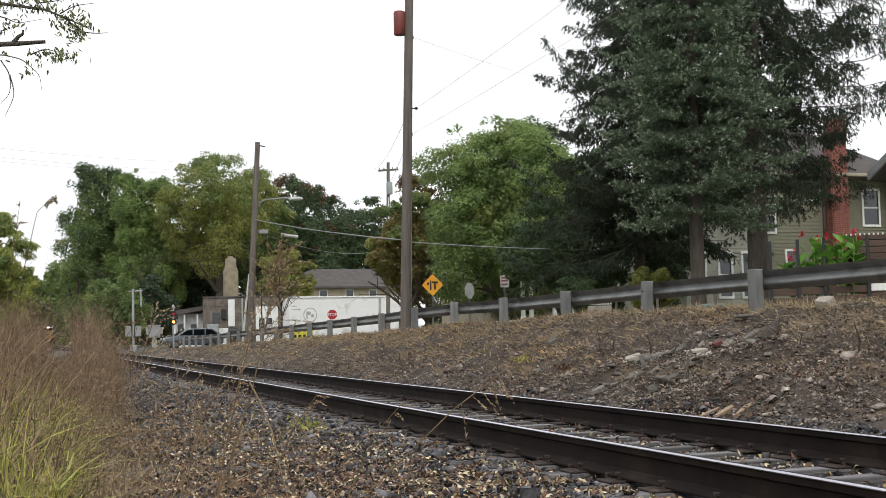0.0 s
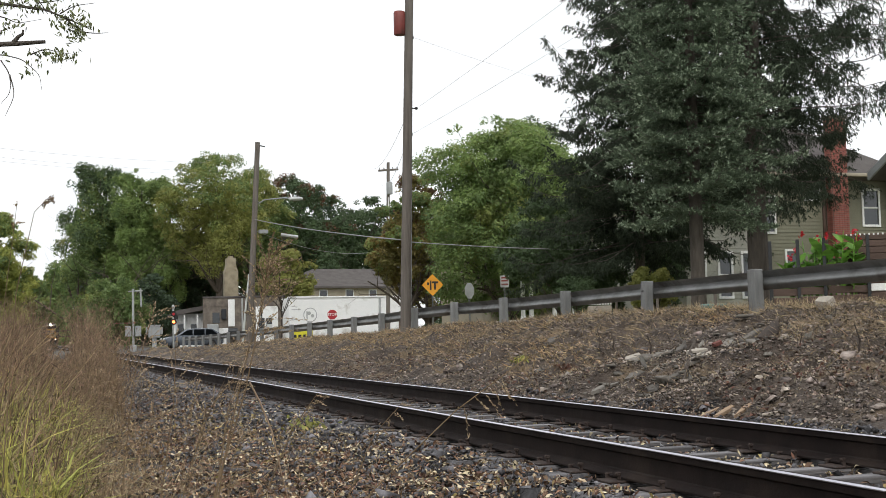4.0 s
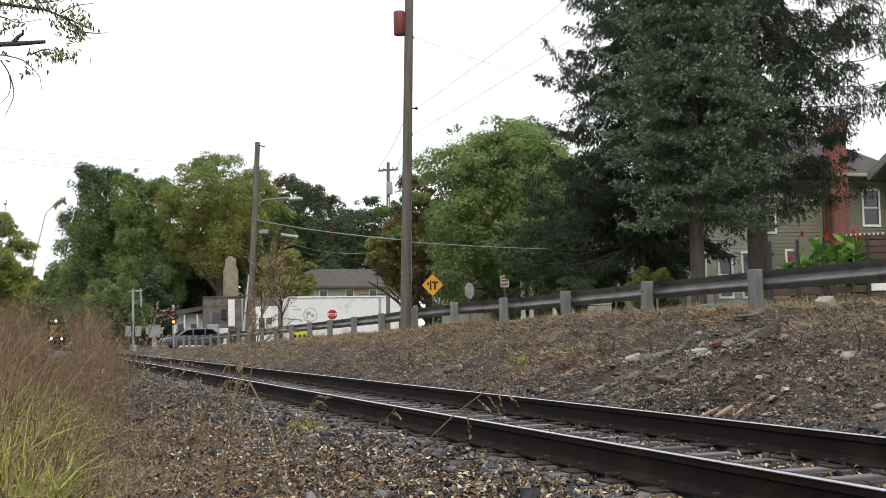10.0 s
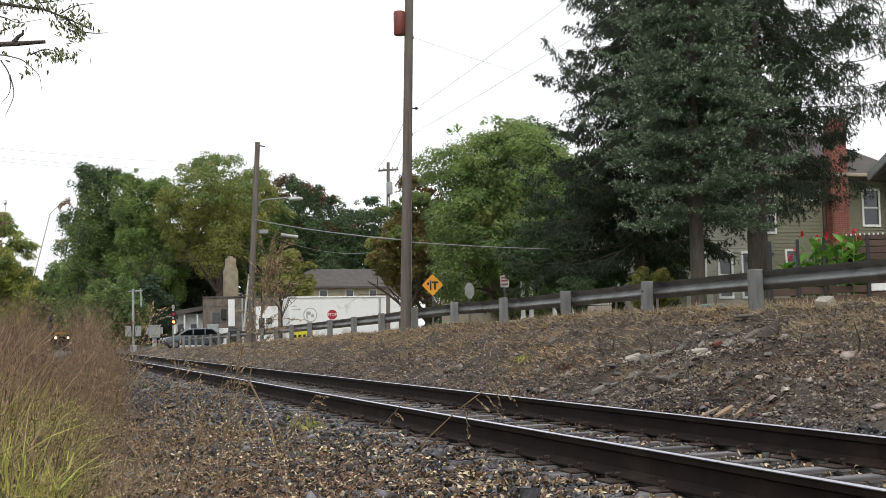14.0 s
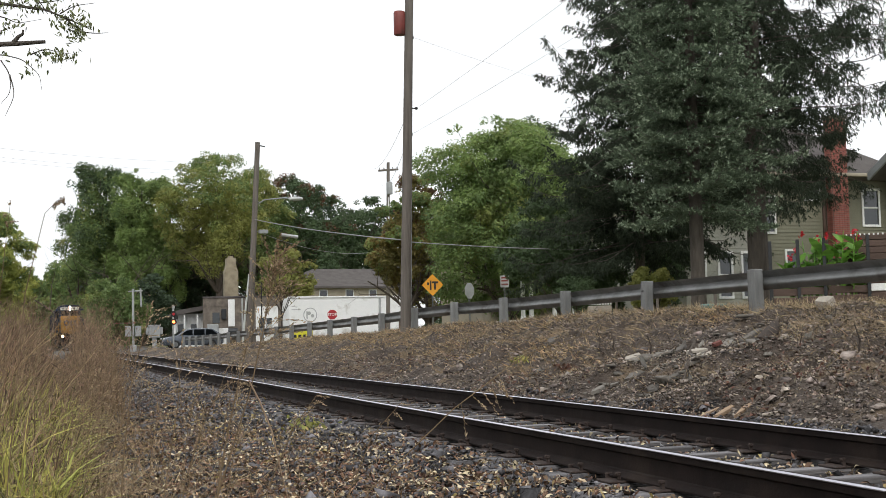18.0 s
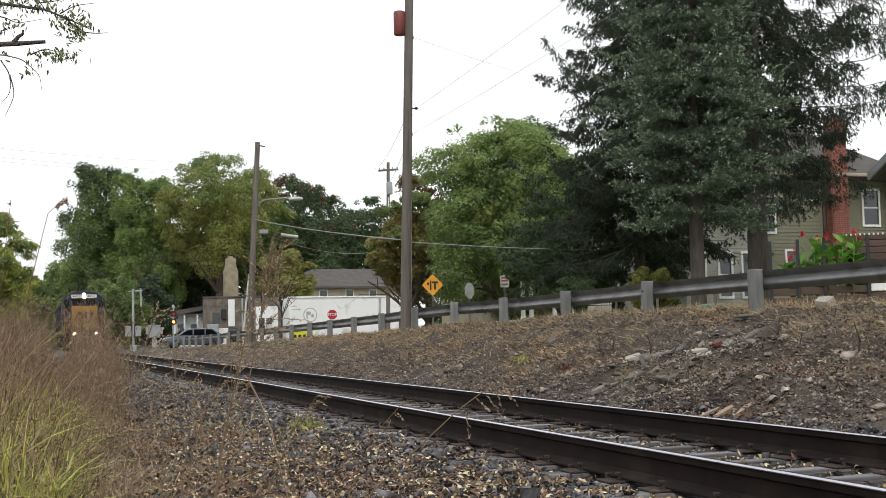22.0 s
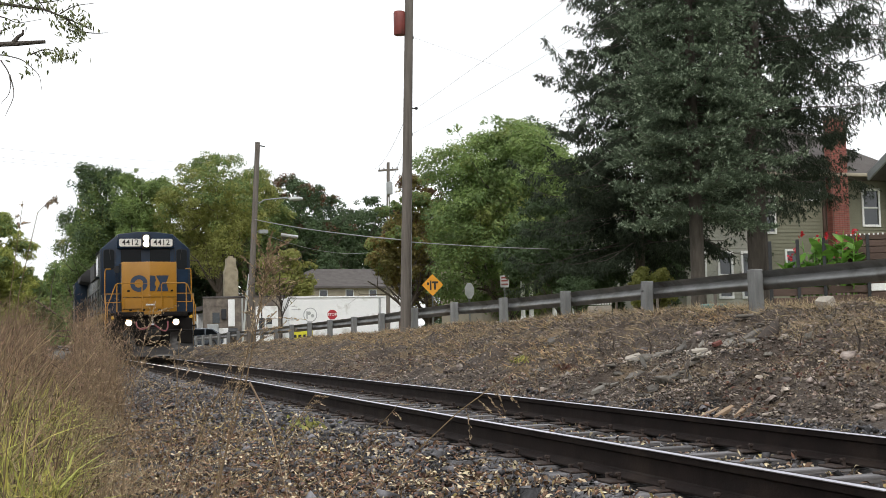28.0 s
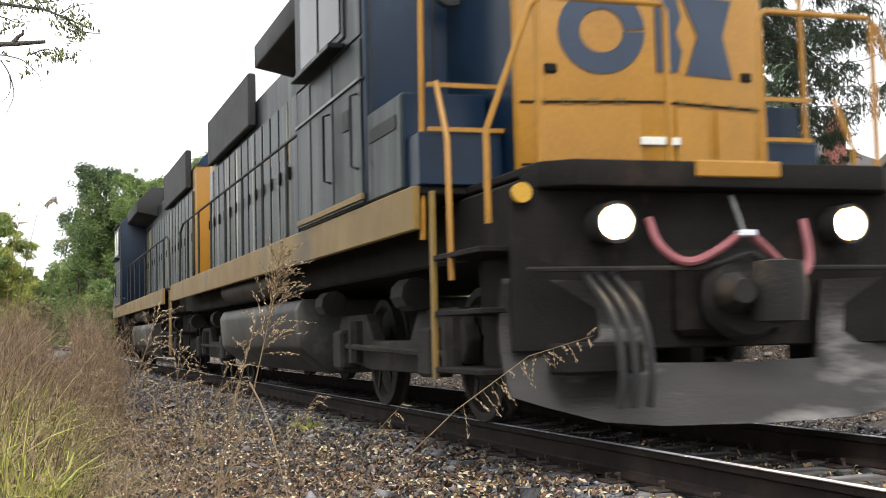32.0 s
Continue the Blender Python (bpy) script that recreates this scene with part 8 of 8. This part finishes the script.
def slab(x, y, lx, ly, lz, rz, tilt, mat, name, label, category, group="", seed=0, roll=-20.0, sink=0.42):
    """A broken slab: an uneven four- to six-cornered plate with chipped edges."""
    rng = np.random.default_rng(seed)
    n = int(rng.integers(4, 7))
    out = [(lx / 2 * math.cos(math.tau * (i + rng.uniform(-0.25, 0.25)) / n + 0.4) * rng.uniform(0.8, 1.25), ly / 2 * math.sin(math.tau * (i + rng.uniform(-0.25, 0.25)) / n + 0.4) * rng.uniform(0.8, 1.25)) for i in range(n)]
    top = [(px * rng.uniform(0.86, 0.97), py * rng.uniform(0.8, 0.97)) for px, py in out]
    s = Shape().add([(px, py, -lz * 0.4) for px, py in out] + [(px, py, lz * 0.4 + rng.uniform(-0.1, 0.1) * lz) for px, py in top],
                    [tuple(range(n)), tuple(range(2 * n - 1, n - 1, -1))] + [(i, n + i, n + (i + 1) % n, (i + 1) % n) for i in range(n)])
    return tagged(part(name, s, mat, m=pose(x, y, float(ground_z(x, y)) + lz * sink, tilt, roll, rz * 0.5)), label, category, group)


def build_bank_things():
    grp = "flat stones on the bank"
    for i, (x, y, lx, ly, lz, rz, ti) in enumerate([(8.22, 15.47, 0.50, 0.16, 0.05, 20, 8), (7.52, 14.71, 0.42, 0.16, 0.06, 30, 12), (7.64, 13.88, 0.40, 0.2, 0.05, -20, 5), (7.95, 13.93, 0.38, 0.2, 0.05, 10, -6), (9.59, 15.87, 0.45, 0.14, 0.05, 60, 10),
                                                      (9.77, 15.48, 0.5, 0.15, 0.04, 40, 5), (9.49, 15.48, 0.4, 0.2, 0.05, 15, 14), (9.2, 21.25, 0.34, 0.2, 0.06, 35, 16), (6.97, 14.67, 0.26, 0.14, 0.05, 10, 6), (6.7, 13.35, 0.25, 0.16, 0.05, -10, 4), (9.19, 15.76, 0.34, 0.22, 0.06, 70, 10),
                                                      (7.75, 15.2, 0.35, 0.18, 0.05, 50, 20), (8.4, 14.7, 0.3, 0.18, 0.06, 0, 10), (8.0, 16.3, 0.3, 0.15, 0.05, 30, 8), (7.3, 16.4, 0.22, 0.14, 0.05, 80, 8), (9.9, 14.9, 0.35, 0.18, 0.05, 25, 6), (6.9, 17.3, 0.24, 0.15, 0.06, 15, 10), (7.7, 18.4, 0.22, 0.14, 0.05, 60, 10), (8.9, 14.1, 0.3, 0.2, 0.05, 40, 9)]):
        slab(x, y, lx, ly, lz, rz, ti, M_SLATE, "flat_stone", "flat grey slate slab lying on the bank", "stone", grp, i)
    r3 = np.random.default_rng(61)
    for i in range(40):
        u = r3.uniform(0, 1)
        x, y = 7.3 + 2.5 * u + r3.normal(0, 0.22), 14.15 + 1.55 * u + r3.normal(0, 0.42)
        lx = r3.uniform(0.12, 0.40)
        slab(x, y, lx, lx * r3.uniform(0.18, 0.42), r3.uniform(0.015, 0.035), r3.normal(70, 50), r3.normal(6, 18), M_SLATE if i % 6 else M_GREYSTONE, "flat_stone", "broken grey slate piece on the bank", "stone", grp, 100 + i, roll=r3.normal(-18, 14), sink=1.1)
    slab(7.99, 15.7, 0.28, 0.18, 0.12, 25, 10, M_GREYSTONE, "pale_stone", "pale yellowish stone lying on the bank", "stone", "", 40)
    slab(11.95, 16.75, 0.40, 0.30, 0.24, 10, 5, M_GREYSTONE, "pale_boulder", "pale grey boulder at the top of the bank", "stone", "", 41)
    slab(8.72, 14.66, 0.16, 0.1, 0.06, 5, 5, M_DUSTBRICK, "brick_fragment", "broken red brick lying on the bank", "brick", "", 42)
    slab(9.95, 15.6, 0.14, 0.1, 0.06, 40, 5, M_DUSTBRICK, "brick_fragment", "broken red brick lying on the bank", "brick", "", 43)
    for k, (x, y, r) in enumerate(((6.75, 11.25, 35), (6.85, 11.05, 50), (6.65, 11.4, 10))):
        slab(x, y, 0.34, 0.07, 0.04, r, 10, M_STRAW, "wood_scrap", "split pale scrap of wood at the bank's foot", "wood scrap", "wood scraps", 50 + k)
    g = lambda x, y, d=0.0: (x, y, float(ground_z(x, y)) + d)
    tagged(part("rotting_log", Shape().tube([g(9.15, 14.3, 0.05), g(9.4, 14.5, 0.08), g(9.75, 14.85, 0.06)], [0.09, 0.11, 0.08], 10), M_LOG, smooth=True), "dark rotting log half sunk in the bank", "log")
    tagged(part("bare_root", Shape().tube([g(7.35, 13.2, 0.0), g(7.75, 13.75, 0.10), g(8.25, 14.55, 0.06), g(8.45, 14.75, 0.16), g(8.75, 15.6, 0.10), g(9.1, 16.2, 0.20), g(9.45, 17.0, 0.05)], [0.012, 0.018, 0.022, 0.022, 0.018, 0.02, 0.01], 8), M_BARK, smooth=True), "twisted bare root on the bank", "root")
    for i, (x, y, h) in enumerate(((9.18, 19.28, 0.42), (9.3, 19.0, 0.36), (8.62, 16.39, 0.30), (8.58, 11.49, 0.34), (9.6, 17.6, 0.25))):
        tagged(part("dead_stem", Shape().tube([g(x, y, -0.05), (x + 0.03, y, g(x, y)[2] + h * 0.5), (x - 0.02, y + 0.02, g(x, y)[2] + h)], [0.014, 0.011, 0.006], 6), M_BARK if i < 2 else M_LOG, smooth=True), "short dead stem standing in the bank", "dead stem", "dead stems on the bank")
    rng = np.random.default_rng(8)
    for name, x, y, mat, lab in (("small_weed", 8.07, 20.08, M_REED, "small yellow-green weed on the bank"), ("russet_fern", 8.5, 19.18, M_RLEAF, "russet dead fern patch on the bank"), ("small_weed", 2.60, 12.08, M_LEAF_B, "small yellow weed among the ballast")):
        n = 90
        p = np.array(g(x, y, 0.05)) + rng.normal(0, 1, (n, 3)) * [0.09, 0.12, 0.035]
        tagged(part(name, cards(name, leaf_faces(p, 0.07, 0.03, rng=rng), mat), mat), lab, "plant", kind="stuff")
    # a bare sapling against the far buildings
    s, tips = Shape(), []
    r2 = np.random.default_rng(14)
    s.tube([(0, 0, -0.2), (0.05, 0, 1.6)], [0.05, 0.04], 6)
    for k in range(7):
        limbs(r2, s, (0.05, 0, 1.2 + 0.15 * k), (r2.normal(0, 0.6), r2.normal(0, 0.6), 1.3), 2.2, 0.028, 2, tips)
    t = thing("bare_sapling", pose(12.0, 62.0, float(ground_z(12.0, 62.0))), "half-bare brown sapling beside the guardrail", "tree")
    part("stem", s, M_LOG, t)
    p = np.array(tips)[r2.choice(len(tips), 260)] + r2.normal(0, 0.08, (260, 3))
    part("last_leaves", cards("last_leaves", leaf_faces(p, 0.13, 0.08, rng=r2), M_LEAF_C), M_LEAF_C, t)


build_bank_things()


def build_overhang():
    """The tree beside the camera: its trunk stands out of view, its limb reaches over the weeds."""
    rng = np.random.default_rng(23)
    t = thing("overhanging_tree", pose(-3.2, 10.4, float(ground_z(-3.2, 10.4))), "tree with a thin leafy limb reaching over the weeds", "tree")
    o = Vector((-3.2, 10.4, float(ground_z(-3.2, 10.4))))
    R, U = Vector((0.949, -0.316, 0.02)), Vector((0, 0, 1))
    w = lambda u, v: Vector((-0.19, 9.0, 2.75)) + R * (u / 244) - U * ((v - 75) / 244) - o
    s = Shape()
    s.tube([(0, 0, -0.3), (0.1, 0, 1.2), (0.3, -0.1, 2.6), (0.2, -0.1, 4.6), (0.4, 0, 6.5)], [0.20, 0.15, 0.13, 0.10, 0.05], 12)
    s.tube([(0.3, -0.1, 2.4), (1.6, -0.7, 2.9), w(-260, 90), w(-60, 78), w(25, 78), w(75, 77)], [0.07, 0.05, 0.03, 0.019, 0.017, 0.012], 8)
    s.tube([w(20, 78), w(30, 66), w(37, 62), w(38, 55)], [0.02, 0.014, 0.011, 0.006], 6)
    s.tube([(0.3, -0.1, 3.2), (1.7, -0.8, 3.6), w(-200, -30), w(-40, 0), w(20, 12), w(75, 22), w(115, 40), w(150, 58)], [0.06, 0.04, 0.025, 0.014, 0.011, 0.008, 0.006, 0.003], 7)
    twigs = [[(60, 10), (90, 8), (120, 2)], [(-10, 28), (10, 34), (30, 42), (70, 38)], [(110, 40), (125, 52), (135, 66)], [(100, 30), (125, 18), (160, 14)], [(130, 62), (160, 66), (182, 66)], [(-10, 95), (10, 98), (35, 106), (52, 120), (65, 135), (69, 158)],
             [(0, 105), (14, 130), (15, 160), (0, 180)], [(15, 130), (22, 165), (8, 200)], [(50, 98), (75, 90), (95, 95), (130, 102)], [(-20, 60), (0, 55), (20, 50)], [(60, 0), (70, 14), (80, 30)]]
    for tw in twigs:
        path = eased([w(*p) for p in tw])
        s.tube(path, [0.0050 - 0.0036 * i / (len(path) - 1) for i in range(len(path))], 5)
    part("trunk", s, M_BARKD, t, smooth=True)
    pts, dirs = [], []

    def scatter(u, v, su, sv, n):
        for _ in range(int(n * 2.6)):
            pts.append(np.array(w(u + rng.normal(0, su), v + rng.normal(0, sv))) + rng.normal(0, 0.05, 3) * [0.5, 1, 0])
            dirs.append([rng.normal(0.2, 0.4), rng.normal(0, 0.4), -1.0])
    for a in ((120, 45, 14, 16, 60), (60, 12, 25, 8, 40), (15, 10, 18, 10, 26), (10, 48, 14, 6, 14), (132, 66, 8, 6, 16), (70, 95, 10, 6, 12), (102, 102, 16, 6, 26), (50, 122, 8, 8, 8), (5, 98, 8, 5, 6), (150, 55, 6, 6, 8), (-30, 30, 20, 30, 40)):
        scatter(*a)
    part("leaves", cards("leaves", leaf_faces(np.array(pts), 0.046, 0.016, along=np.array(dirs), spread=0.45, rng=rng), M_TWIGLEAF), M_TWIGLEAF, t, "narrow olive leaves")
    q = np.concatenate([np.array([0.4, 0, 5.6]) + rng.normal(0, 1, (2500, 3)) * [1.0, 1.0, 0.7]])
    q = q[np.array([(c[0] < 1.6) for c in q])]
    part("crown", cards("crown", leaf_faces(q, 0.09, 0.04, rng=rng), M_TWIGLEAF), M_TWIGLEAF, t)


build_overhang()

def motions():
    """The two coupled locomotives roll towards the camera; their wheels turn on the way."""
    walk(loco_a, [(t, pose(TRACK_X, s, 0)) for t, s in RUN])
    walk(loco_b, [(t, pose(TRACK_X, s + 34.1, 0, 0, 0, 180)) for t, s in RUN])
    for t, o, seed in SWAYING:
        f = 0.9 + 0.07 * seed
        walk(t, [(i / 5, pose(o.x, o.y, o.z, 0.35 * math.sin(f * i / 5 * 2.1 + seed), 0.6 * math.sin(f * i / 5 + 2 * seed) + 0.3 * math.sin(2.7 * f * i / 5), 0)) for i in range(161)])
    ts, ss = [r[0] for r in RUN], [r[1] for r in RUN]
    steps = [i / 15 for i in range(15 * 32 + 1)]
    for loco, way in ((loco_a, 1), (loco_b, -1)):
        for w in [o for o in loco.children if o.name.startswith("wheelset")]:
            y, z = w.location.y, w.location.z
            walk(w, [(t, pose(0, y, z, way * math.degrees((ss[0] - np.interp(t, ts, ss)) / 0.508) % 360.0)) for t in steps])


motions()
